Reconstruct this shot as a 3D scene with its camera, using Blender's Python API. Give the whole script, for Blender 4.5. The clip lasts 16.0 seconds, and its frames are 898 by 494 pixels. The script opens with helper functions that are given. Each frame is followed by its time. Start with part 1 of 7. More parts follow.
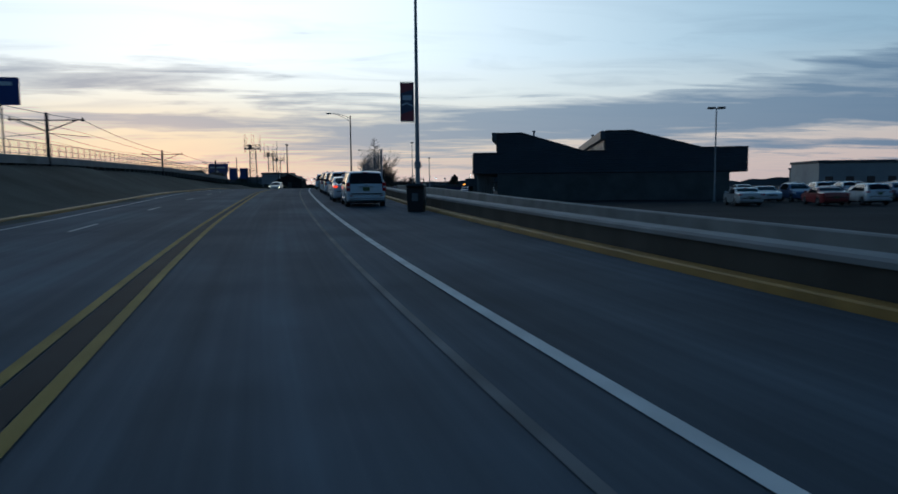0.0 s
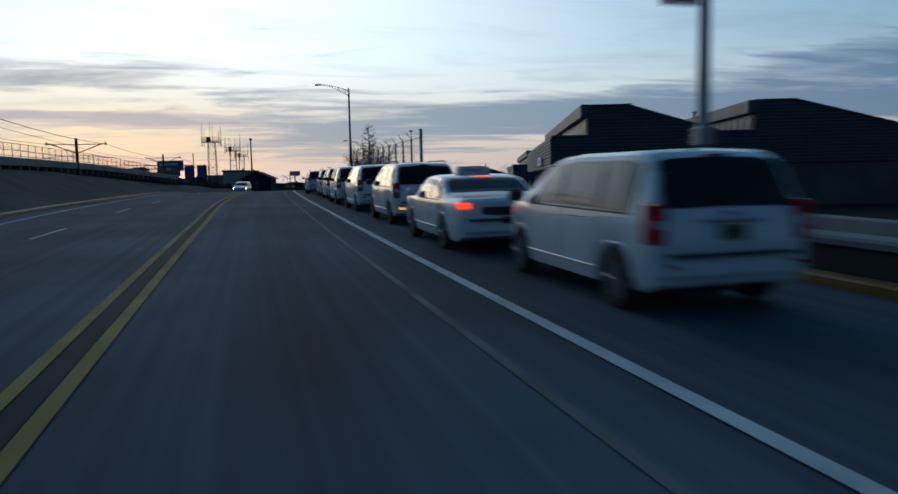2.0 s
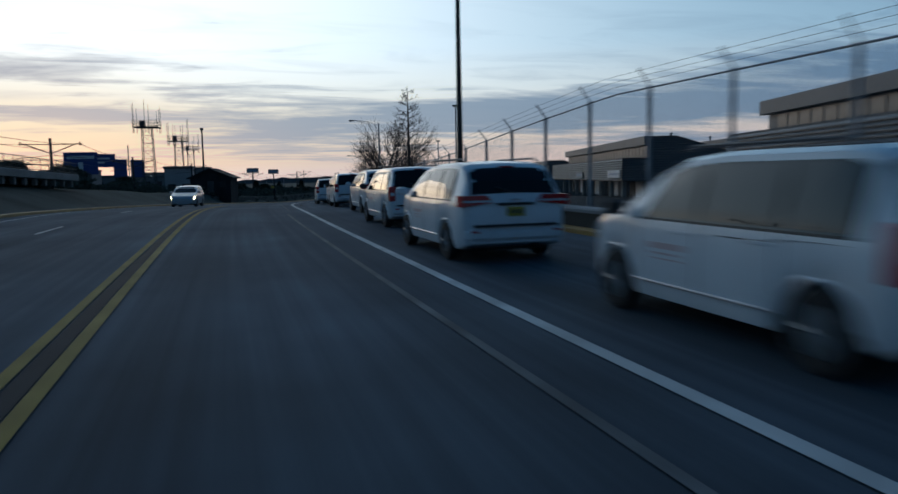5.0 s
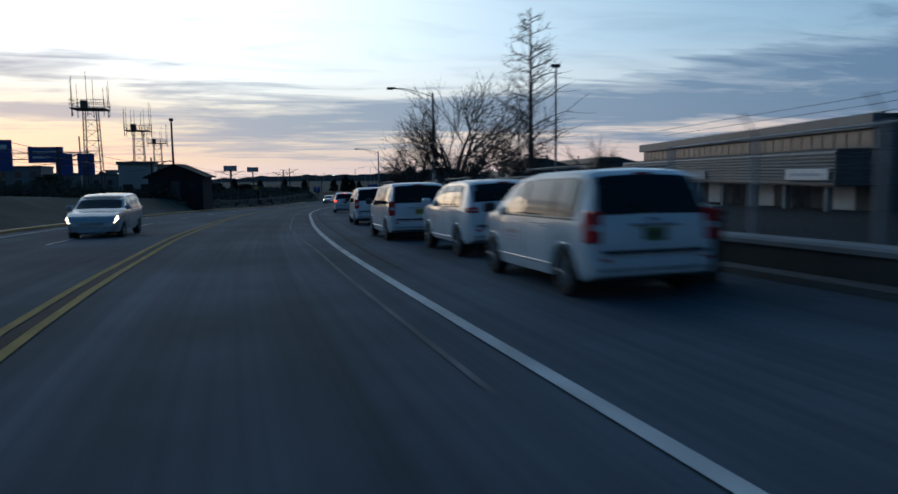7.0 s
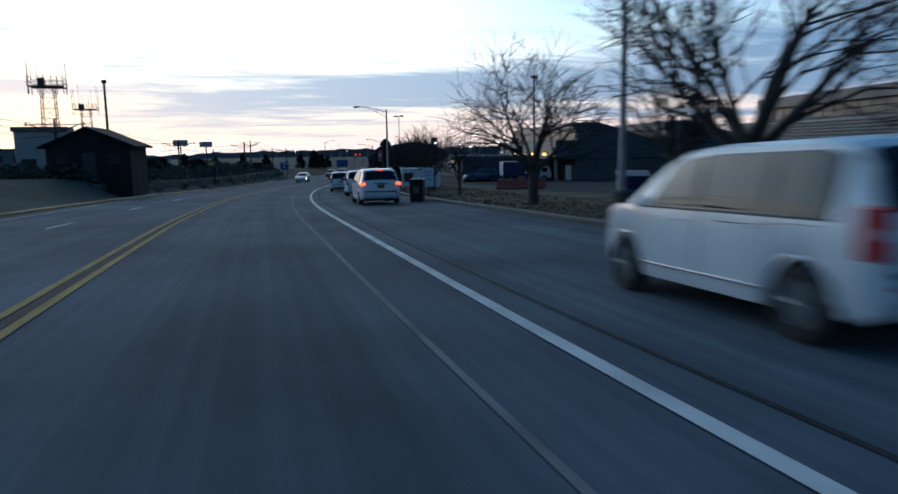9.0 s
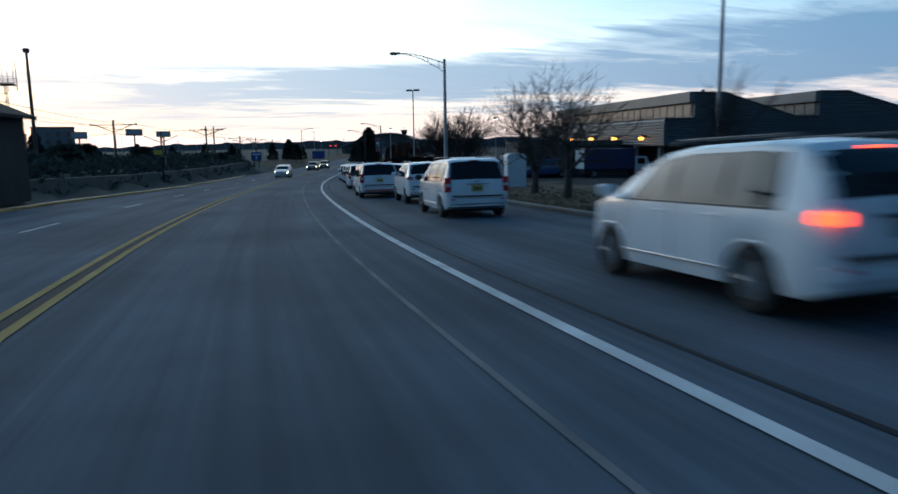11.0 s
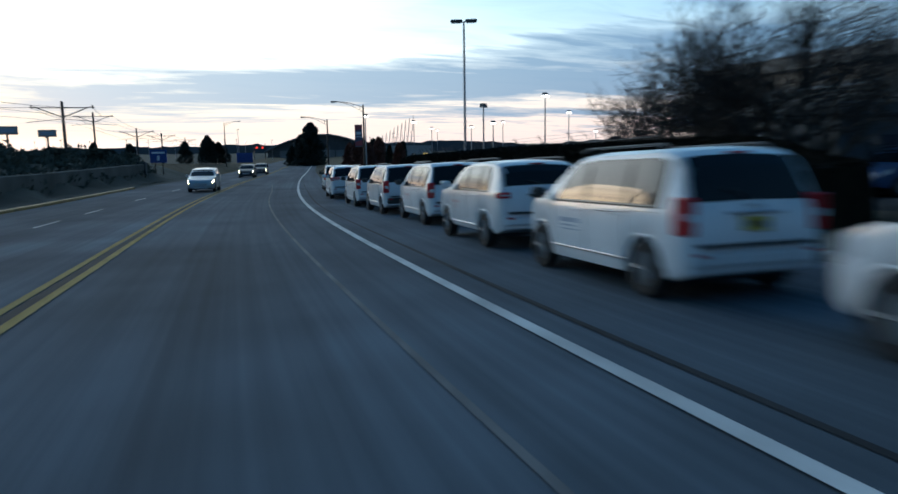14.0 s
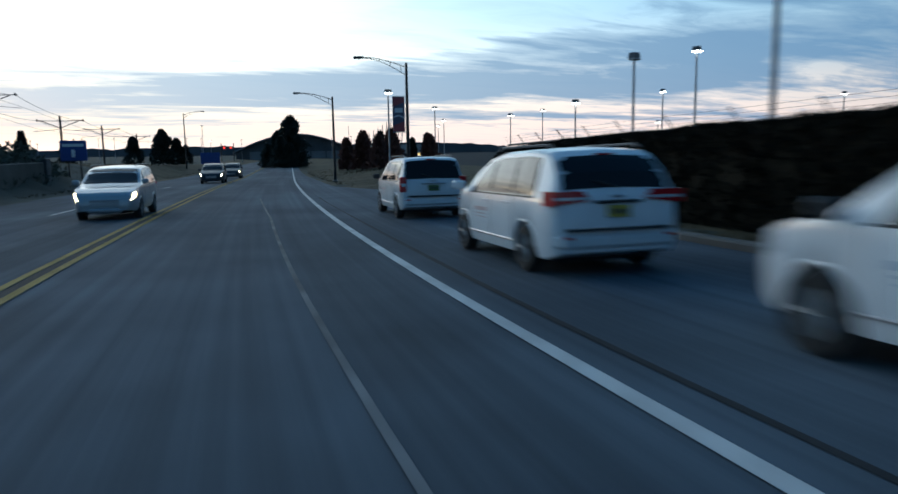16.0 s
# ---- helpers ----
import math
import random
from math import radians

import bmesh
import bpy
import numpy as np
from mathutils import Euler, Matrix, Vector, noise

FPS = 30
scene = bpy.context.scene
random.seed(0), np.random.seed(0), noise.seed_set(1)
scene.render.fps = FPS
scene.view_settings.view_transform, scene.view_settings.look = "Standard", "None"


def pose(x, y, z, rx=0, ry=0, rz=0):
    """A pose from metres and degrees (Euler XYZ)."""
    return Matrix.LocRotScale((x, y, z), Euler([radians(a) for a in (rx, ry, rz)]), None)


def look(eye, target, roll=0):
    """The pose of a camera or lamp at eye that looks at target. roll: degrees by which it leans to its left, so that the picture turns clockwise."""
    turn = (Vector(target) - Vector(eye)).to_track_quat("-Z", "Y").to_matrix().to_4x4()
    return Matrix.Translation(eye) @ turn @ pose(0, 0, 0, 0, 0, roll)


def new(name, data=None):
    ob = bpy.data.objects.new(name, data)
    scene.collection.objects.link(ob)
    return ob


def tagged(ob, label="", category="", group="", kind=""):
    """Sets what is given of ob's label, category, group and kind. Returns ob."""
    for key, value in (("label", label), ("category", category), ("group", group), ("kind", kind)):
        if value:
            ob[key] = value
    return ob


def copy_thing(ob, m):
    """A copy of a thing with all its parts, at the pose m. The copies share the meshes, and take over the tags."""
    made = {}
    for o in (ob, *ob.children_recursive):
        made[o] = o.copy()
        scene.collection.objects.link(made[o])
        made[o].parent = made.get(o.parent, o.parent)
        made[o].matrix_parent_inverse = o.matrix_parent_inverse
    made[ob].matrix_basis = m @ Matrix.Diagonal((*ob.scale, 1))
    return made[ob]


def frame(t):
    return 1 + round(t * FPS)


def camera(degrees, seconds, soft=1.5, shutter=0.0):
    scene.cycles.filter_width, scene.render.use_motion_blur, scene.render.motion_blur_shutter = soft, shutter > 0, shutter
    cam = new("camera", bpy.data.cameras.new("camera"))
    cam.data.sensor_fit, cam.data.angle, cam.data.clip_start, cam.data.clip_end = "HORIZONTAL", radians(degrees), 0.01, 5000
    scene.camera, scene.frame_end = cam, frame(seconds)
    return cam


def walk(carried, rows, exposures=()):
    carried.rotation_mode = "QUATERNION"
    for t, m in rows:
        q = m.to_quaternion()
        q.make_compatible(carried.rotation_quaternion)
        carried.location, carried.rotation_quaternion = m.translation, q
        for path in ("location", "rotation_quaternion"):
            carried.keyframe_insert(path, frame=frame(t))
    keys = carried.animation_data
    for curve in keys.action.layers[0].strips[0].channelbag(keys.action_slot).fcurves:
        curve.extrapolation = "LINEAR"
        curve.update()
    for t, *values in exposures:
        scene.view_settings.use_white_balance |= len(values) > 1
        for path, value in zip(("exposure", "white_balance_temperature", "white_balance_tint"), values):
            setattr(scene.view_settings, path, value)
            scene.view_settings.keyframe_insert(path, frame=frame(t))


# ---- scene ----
import colorsys
import functools

# ---- camera ----
cam = camera(65.15, 16.0, soft=1.55, shutter=0.8)
# seconds, x, y, z, degrees to the right of +y, pitch, lean to the right
ROWS = [
    (0.00, 0.000, 0.000, 1.580, 7.582, -5.167, 0.560),
    (0.25, -0.549, 3.409, 1.635, 8.296, -5.509, 0.829),
    (0.50, -1.058, 6.835, 1.672, 8.959, -5.748, 1.062),
    (0.75, -1.534, 10.284, 1.704, 9.490, -5.668, 1.214),
    (1.00, -1.985, 13.763, 1.745, 9.919, -5.496, 1.274),
    (1.25, -2.415, 17.269, 1.795, 10.255, -5.390, 1.166),
    (1.50, -2.830, 20.797, 1.851, 10.469, -5.340, 1.044),
    (1.75, -3.239, 24.335, 1.905, 10.494, -5.435, 1.082),
    (2.00, -3.649, 27.870, 1.952, 10.456, -5.534, 1.152),
    (2.25, -4.060, 31.403, 1.997, 10.448, -5.504, 1.167),
    (2.50, -4.471, 34.939, 2.046, 10.503, -5.416, 1.168),
    (2.75, -4.875, 38.479, 2.103, 10.681, -5.274, 1.157),
    (3.00, -5.264, 42.028, 2.168, 10.994, -5.147, 1.153),
    (3.25, -5.628, 45.584, 2.238, 11.546, -5.107, 1.187),
    (3.50, -5.955, 49.144, 2.309, 12.111, -5.148, 1.222),
    (3.75, -6.253, 52.705, 2.373, 12.446, -5.326, 1.225),
    (4.00, -6.534, 56.264, 2.424, 12.712, -5.538, 1.211),
    (4.25, -6.798, 59.823, 2.463, 12.986, -5.703, 1.178),
    (4.50, -7.045, 63.384, 2.494, 13.280, -5.816, 1.134),
    (4.75, -7.271, 66.948, 2.521, 13.652, -5.799, 1.080),
    (5.00, -7.473, 70.514, 2.550, 14.044, -5.798, 1.033),
    (5.25, -7.651, 74.084, 2.571, 14.423, -6.042, 1.012),
    (5.50, -7.806, 77.656, 2.578, 14.771, -6.215, 1.003),
    (5.75, -7.941, 81.228, 2.587, 15.058, -5.919, 0.999),
    (6.00, -8.060, 84.801, 2.619, 15.287, -5.623, 0.985),
    (6.25, -8.168, 88.373, 2.654, 15.441, -5.807, 0.935),
    (6.50, -8.267, 91.943, 2.674, 15.559, -6.046, 0.874),
    (6.75, -8.358, 95.510, 2.689, 15.673, -5.921, 0.789),
    (7.00, -8.443, 99.072, 2.713, 15.791, -5.893, 0.766),
    (7.25, -8.520, 102.631, 2.721, 15.897, -6.432, 0.958),
    (7.50, -8.589, 106.189, 2.688, 16.088, -7.094, 1.151),
    (7.75, -8.640, 109.749, 2.620, 16.492, -7.579, 1.117),
    (8.00, -8.661, 113.313, 2.526, 16.998, -7.931, 1.050),
    (8.25, -8.650, 116.883, 2.416, 17.546, -8.066, 1.119),
    (8.50, -8.604, 120.458, 2.302, 18.107, -8.071, 1.178),
    (8.75, -8.524, 124.036, 2.190, 18.635, -8.000, 1.098),
    (9.00, -8.412, 127.614, 2.085, 19.134, -7.875, 1.000),
    (9.25, -8.269, 131.192, 1.989, 19.606, -7.701, 0.982),
    (9.50, -8.098, 134.769, 1.903, 20.011, -7.574, 0.986),
    (9.75, -7.907, 138.345, 1.820, 20.278, -7.616, 0.988),
    (10.00, -7.701, 141.921, 1.730, 20.501, -7.746, 0.989),
    (10.25, -7.480, 145.497, 1.632, 20.741, -7.933, 0.985),
    (10.50, -7.244, 149.071, 1.520, 21.023, -8.140, 0.972),
    (10.75, -6.987, 152.642, 1.395, 21.403, -8.365, 0.947),
    (11.00, -6.704, 156.207, 1.258, 21.838, -8.479, 0.907),
    (11.25, -6.395, 159.770, 1.125, 22.279, -8.247, 0.829),
    (11.50, -6.055, 163.329, 1.010, 22.809, -7.992, 0.767),
    (11.75, -5.676, 166.888, 0.900, 23.561, -8.056, 0.799),
    (12.00, -5.247, 170.448, 0.784, 24.343, -8.144, 0.831),
    (12.25, -4.773, 174.012, 0.669, 24.983, -7.997, 0.770),
    (12.50, -4.259, 177.585, 0.564, 25.543, -7.852, 0.698),
    (12.75, -3.711, 181.169, 0.462, 26.010, -7.903, 0.663),
    (13.00, -3.133, 184.766, 0.353, 26.439, -8.028, 0.675),
    (13.25, -2.523, 188.381, 0.234, 26.889, -8.199, 0.800),
    (13.50, -1.880, 192.018, 0.104, 27.337, -8.325, 0.923),
    (13.75, -1.205, 195.673, -0.029, 27.788, -8.251, 0.923),
    (14.00, -0.497, 199.342, -0.155, 28.219, -8.137, 0.898),
    (14.25, 0.237, 203.005, -0.277, 28.609, -8.116, 0.913),
    (14.50, 0.990, 206.641, -0.398, 28.966, -8.112, 0.959),
    (14.75, 1.757, 210.238, -0.517, 29.294, -8.087, 1.081),
    (15.00, 2.534, 213.785, -0.632, 29.593, -8.063, 1.186),
    (15.25, 3.319, 217.284, -0.746, 29.858, -8.064, 1.175),
    (15.50, 4.110, 220.737, -0.858, 30.120, -8.057, 1.113),
    (15.75, 4.909, 224.153, -0.967, 30.416, -8.031, 1.016),
    (16.00, 5.721, 227.540, -1.073, 30.721, -7.937, 0.934),
]


def eye_pose(x, y, z, right, pitch, lean):
    a, b = radians(right), radians(pitch)
    way = Vector((math.sin(a) * math.cos(b), math.cos(a) * math.cos(b), math.sin(b)))
    eye = Vector((x, y, z))
    return look(eye, eye + way, -lean)


walk(cam, [(r[0], eye_pose(*r[1:])) for r in ROWS], exposures=((0, -0.46, 5620, 6), (4.2, -0.44, 5600, 6), (7, -0.28, 5620, 8), (9, 0.35, 5620, 8), (11.5, 0.50, 5780, 5), (16, 0.48, 5820, 4)))

# ---- world: dusk sky, sun just on the horizon ahead to the left ----
SUN_AZ = -16.0      # degrees right of +y
SUN_EL = 2.0


def build_world():
    world = bpy.data.worlds.new("dusk_sky")
    scene.world = world
    world.use_nodes = True
    nt = world.node_tree
    nt.nodes.clear()
    N, L = nt.nodes.new, nt.links.new
    out, bg = N("ShaderNodeOutputWorld"), N("ShaderNodeBackground")
    tc = N("ShaderNodeTexCoord")
    way = tc.outputs["Generated"]
    sep = N("ShaderNodeSeparateXYZ")
    L(way, sep.inputs[0])

    def math_node(op, a, b=None, clamp=False):
        n = N("ShaderNodeMath")
        n.operation, n.use_clamp = op, clamp
        for i, v in enumerate((a, b)):
            if v is None:
                continue
            if isinstance(v, (int, float)):
                n.inputs[i].default_value = v
            else:
                L(v, n.inputs[i])
        return n.outputs[0]

    def dot(v):
        n = N("ShaderNodeVectorMath")
        n.operation = "DOT_PRODUCT"
        L(way, n.inputs[0])
        n.inputs[1].default_value = v
        return n.outputs["Value"]

    def ramp(fac, stops):
        n = N("ShaderNodeValToRGB")
        e = n.color_ramp.elements
        while len(e) < len(stops):
            e.new(0.5)
        for el, (p, c) in zip(e, stops):
            el.position, el.color = p, (*c, 1)
        L(fac, n.inputs[0])
        return n.outputs[0]

    def mix(fac, a, b, kind="MIX"):
        n = N("ShaderNodeMix")
        n.data_type, n.blend_type = "RGBA", kind
        for i, v in ((0, fac), (6, a), (7, b)):
            if isinstance(v, (int, float)):
                n.inputs[i].default_value = v
            elif isinstance(v, tuple):
                n.inputs[i].default_value = (*v, 1)
            else:
                L(v, n.inputs[i])
        return n.outputs[2]

    z = sep.outputs["Z"]
    a, e = radians(SUN_AZ), radians(SUN_EL)
    sunward = dot((math.sin(a), math.cos(a), 0))
    # clear sky by height
    clear = ramp(z, [(0.0, (0.56, 0.38, 0.33)), (0.02, (0.92, 0.66, 0.53)), (0.06, (0.96, 0.83, 0.72)), (0.11, (0.76, 0.80, 0.80)),
                     (0.18, (0.58, 0.76, 0.84)), (0.30, (0.42, 0.63, 0.76)), (0.6, (0.115, 0.345, 0.56)), (1.0, (0.045, 0.18, 0.37))])
    # brighter towards the set sun
    side = math_node("MULTIPLY_ADD", sunward, 0.5)
    side.node.inputs[2].default_value = 0.5
    gain = ramp(side, [(0.0, (0.10, 0.16, 0.23)), (0.5, (0.20, 0.27, 0.35)), (0.72, (0.61, 0.68, 0.75)), (0.92, (0.92, 0.95, 0.97)), (1.0, (1.06, 1.05, 1.02))])
    sky = mix(1.0, clear, gain, "MULTIPLY")
    # the pale glow high over the sun
    g = radians(17)
    glow_dir = dot((math.sin(radians(-9)) * math.cos(g), math.cos(radians(-9)) * math.cos(g), math.sin(g)))
    glow = math_node("POWER", math_node("MAXIMUM", glow_dir, 0.0), 8.0)
    sky = mix(math_node("MULTIPLY", glow, 0.95), sky, (1.5, 1.52, 1.46))
    low = dot((math.sin(a) * math.cos(e), math.cos(a) * math.cos(e), math.sin(e)))
    low = math_node("POWER", math_node("MAXIMUM", low, 0.0), 90.0)
    sky = mix(math_node("MULTIPLY", low, 0.2), sky, (1.1, 0.95, 0.66))
    # cream light low on the sun's side
    cream = math_node("MULTIPLY", math_node("POWER", side, 7.0), ramp(z, [(0.0, (0.3, 0.3, 0.3)), (0.02, (0.8, 0.8, 0.8)), (0.10, (0.8, 0.8, 0.8)), (0.17, (0, 0, 0))]))
    sky = mix(cream, sky, (1.08, 0.99, 0.76))

    amber = math_node("MULTIPLY", math_node("POWER", side, 9.0), ramp(z, [(0.008, (0, 0, 0)), (0.022, (0.85, 0.85, 0.85)), (0.06, (0.75, 0.75, 0.75)), (0.105, (0, 0, 0))]))
    sky = mix(amber, sky, (1.12, 0.96, 0.58))

    # peach band along the horizon ahead
    azimuth = math_node("ARCTAN2", sep.outputs["X"], sep.outputs["Y"])
    turn = math_node("MULTIPLY_ADD", azimuth, 0.5 / math.pi)
    turn.node.inputs[2].default_value = 0.5

    def grey(rows):
        return ramp(turn, [(0.5 + d / 360, (v, v, v)) for d, v in rows])

    warm = math_node("MULTIPLY", grey([(-90, 0.0), (-50, 0.4), (0, 0.75), (20, 1.0), (50, 1.0), (85, 0.4), (130, 0.0)]), ramp(z, [(0.0, (0.9, 0.9, 0.9)), (0.03, (0.85, 0.85, 0.85)), (0.06, (0.55, 0.55, 0.55)), (0.12, (0, 0, 0))]))
    sky = mix(warm, sky, (0.82, 0.62, 0.55))

    # a cloud sheet seen from below: the way to the sky meets a high plane
    def plane_noise(along, across, where, detail, rough, twist):
        """Noise on the cloud plane; streaks lie across the road's direction and come nearer to the right."""
        mp, nz = N("ShaderNodeMapping"), N("ShaderNodeTexNoise")
        over = N("ShaderNodeVectorMath")
        over.operation = "DIVIDE"
        L(way, over.inputs[0])
        thick = N("ShaderNodeCombineXYZ")
        for k in range(3):
            L(math_node("ADD", math_node("MAXIMUM", z, 0.0), 0.055), thick.inputs[k])
        L(thick.outputs[0], over.inputs[1])
        flat = N("ShaderNodeVectorMath")
        flat.operation = "MULTIPLY"
        L(over.outputs[0], flat.inputs[0])
        flat.inputs[1].default_value = (1, 1, 0)
        mp.vector_type = "POINT"
        mp.inputs["Rotation"].default_value = (0, 0, radians(24))
        mp.inputs["Scale"].default_value = (along, across, 1)
        mp.inputs["Location"].default_value = where
        L(flat.outputs[0], mp.inputs[0])
        nz.inputs["Scale"].default_value, nz.inputs["Detail"].default_value = 1.0, detail
        nz.inputs["Roughness"].default_value, nz.inputs["Distortion"].default_value = rough, twist
        L(mp.outputs[0], nz.inputs[0])
        return nz.outputs[0]

    def total(*terms):
        out = terms[0]
        for t in terms[1:]:
            out = math_node("ADD", out, t)
        return out

    def lift(rows, of=None):
        """A signed curve of height (sine of the elevation) or of the azimuth."""
        if of is None:
            stops = [(p, (0.5 + v,) * 3) for p, v in rows]
            return math_node("SUBTRACT", ramp(z, stops), 0.5)
        return math_node("SUBTRACT", grey([(d, 0.5 + v) for d, v in rows]), 0.5)

    masses = plane_noise(0.34, 0.62, (3.1, 0.7, 0), 7.0, 0.58, 0.5)
    shreds = plane_noise(0.9, 2.4, (0.4, 5.2, 0), 6.0, 0.6, 0.8)

    def blob(middle, half):
        off = math_node("SUBTRACT", z, grey(middle))
        t = math_node("DIVIDE", math_node("ABSOLUTE", off), grey(half))
        return ramp(t, [(0.0, (1, 1, 1)), (0.55, (0.75, 0.75, 0.75)), (1.0, (0, 0, 0))])

    # the bank that thickens and climbs to the right, and the long bar low ahead
    bank = blob([(-60, 0.10), (0, 0.075), (13, 0.078), (26, 0.092), (36, 0.112), (55, 0.145), (90, 0.19)],
                [(-60, 0.02), (-10, 0.012), (2, 0.022), (13, 0.028), (26, 0.040), (36, 0.056), (55, 0.085), (90, 0.10)])
    bar = blob([(-60, 0.030), (-20, 0.034), (2, 0.046), (14, 0.050), (30, 0.045), (60, 0.03)], [(-60, 0.012), (-14, 0.014), (0, 0.022), (14, 0.018), (26, 0.010), (60, 0.012)])
    cover = total(masses, math_node("MULTIPLY", math_node("SUBTRACT", shreds, 0.5), 0.34),
                  lift([(0.0, -0.16), (0.02, -0.10), (0.05, -0.01), (0.09, 0.045), (0.135, 0.0), (0.17, -0.10), (0.30, -0.22), (1.0, -0.2)]),
                  math_node("MULTIPLY", bank, 0.18), math_node("MULTIPLY", bar, 0.09),
                  lift([(-70, -0.035), (-8, -0.03), (2, 0.0), (14, 0.005), (32, 0.0), (45, 0.018), (90, 0.018)], "azimuth"))
    dense = ramp(cover, [(0.49, (0, 0, 0)), (0.56, (0.55, 0.55, 0.55)), (0.66, (1, 1, 1))])
    wisps = math_node("MULTIPLY", ramp(shreds, [(0.48, (0, 0, 0)), (0.68, (1, 1, 1))]),
                      ramp(z, [(0.0, (0.15, 0.15, 0.15)), (0.05, (0.45, 0.45, 0.45)), (0.16, (0.38, 0.38, 0.38)), (0.26, (0.12, 0.12, 0.12)), (0.5, (0.03, 0.03, 0.03))]))
    shade = mix(math_node("POWER", side, 5.0), (0.085, 0.185, 0.315), (0.385, 0.465, 0.55))
    sky = mix(wisps, sky, mix(0.6, sky, shade))
    sky = mix(math_node("MULTIPLY", dense, 0.93), sky, shade)
    nishita = N("ShaderNodeTexSky")
    nishita.sky_type, nishita.sun_disc = "NISHITA", False
    nishita.sun_elevation, nishita.sun_rotation = e, a
    air = mix(1.0, sky, mix(1.0, nishita.outputs[0], (0.016, 0.016, 0.016), "MULTIPLY"), "ADD")
    L(air, bg.inputs[0])
    bg.inputs[1].default_value = 1.0
    L(bg.outputs[0], out.inputs[0])


build_world()
sun = new("sun", bpy.data.lights.new("sun", "SUN"))
sun.data.energy, sun.data.angle, sun.data.color = 0.10, radians(12), (1.0, 0.72, 0.45)
_a, _e = radians(SUN_AZ), radians(SUN_EL + 2)
sun.matrix_basis = look((0, 0, 60), (-math.sin(_a) * math.cos(_e), -math.cos(_a) * math.cos(_e), 60 - math.sin(_e)))


# ---- materials ----
def material(name, base, rough=0.6, metal=0.0, vary=0.15, scale=2.0, fine=40.0, bump=0.0, coat=0.0, island=0.0,
             emit=None, stretch=(1, 1, 1), spec=0.5, tint=None, stain=0.0):
    m = bpy.data.materials.new(name)
    m.use_nodes = True
    nt = m.node_tree
    N, L = nt.nodes.new, nt.links.new
    bsdf = nt.nodes["Principled BSDF"]
    bsdf.inputs["Roughness"].default_value, bsdf.inputs["Metallic"].default_value = rough, metal
    bsdf.inputs["Coat Weight"].default_value = coat
    bsdf.inputs["Specular IOR Level"].default_value = spec
    if emit:
        bsdf.inputs["Emission Color"].default_value = (*emit[0], 1)
        bsdf.inputs["Emission Strength"].default_value = emit[1]
    tc, mp = N("ShaderNodeTexCoord"), N("ShaderNodeMapping")
    mp.inputs["Scale"].default_value = stretch
    L(tc.outputs["Object"], mp.inputs[0])

    def noise_tex(s, detail, rough_=0.6):
        n = N("ShaderNodeTexNoise")
        n.inputs["Scale"].default_value, n.inputs["Detail"].default_value = s, detail
        n.inputs["Roughness"].default_value = rough_
        L(mp.outputs[0], n.inputs[0])
        return n.outputs[0]

    big, small = noise_tex(scale, 5.0), noise_tex(fine, 4.0)
    dark = tuple(c * (1 - vary) for c in base)
    light = tuple(min(1, c * (1 + vary)) for c in (tint or base))

    def mix(fac, a, b, kind="MIX"):
        n = N("ShaderNodeMix")
        n.data_type, n.blend_type = "RGBA", kind
        for i, v in ((0, fac), (6, a), (7, b)):
            if isinstance(v, (int, float)):
                n.inputs[i].default_value = v
            elif isinstance(v, tuple):
                n.inputs[i].default_value = (*v, 1)
            else:
                L(v, n.inputs[i])
        return n.outputs[2]

    rp = N("ShaderNodeValToRGB")
    rp.color_ramp.elements[0].position, rp.color_ramp.elements[1].position = 0.32, 0.68
    L(big, rp.inputs[0])
    col = mix(rp.outputs[0], dark, light)
    col = mix(vary * 0.9, col, mix(small, (0.25, 0.25, 0.25), (1.0, 1.0, 1.0)), "MULTIPLY")
    if stain:
        st = N("ShaderNodeValToRGB")
        st.color_ramp.elements[0].position, st.color_ramp.elements[1].position = 0.52, 0.66
        L(noise_tex(scale * 0.37, 6.0, 0.7), st.inputs[0])
        sv = N("ShaderNodeMath")
        sv.operation = "MULTIPLY"
        L(st.outputs[0], sv.inputs[0])
        sv.inputs[1].default_value = stain
        col = mix(sv.outputs[0], col, tuple(c * 0.35 for c in base))
    if island:
        oi = N("ShaderNodeObjectInfo")
        h = N("ShaderNodeHueSaturation")
        mr = N("ShaderNodeMapRange")
        mr.inputs[3].default_value, mr.inputs[4].default_value = 1 - island, 1 + island
        L(oi.outputs["Random"], mr.inputs[0])
        L(mr.outputs[0], h.inputs["Value"])
        L(col, h.inputs["Color"])
        col = h.outputs[0]
    L(col, bsdf.inputs["Base Color"])
    if bump:
        b = N("ShaderNodeBump")
        b.inputs["Strength"].default_value, b.inputs["Distance"].default_value = bump, 0.02
        L(small, b.inputs["Height"])
        L(b.outputs[0], bsdf.inputs["Normal"])
    return m


M = functools.partial(material)
# The blue that the sky casts on the road is put into this base colour.
SKY_TINT_ASPHALT = M("asphalt", (0.082, 0.104, 0.128), 0.88, spec=0.12, vary=0.22, scale=0.22, fine=55, bump=0.35, stain=0.25, tint=(0.092, 0.116, 0.142))


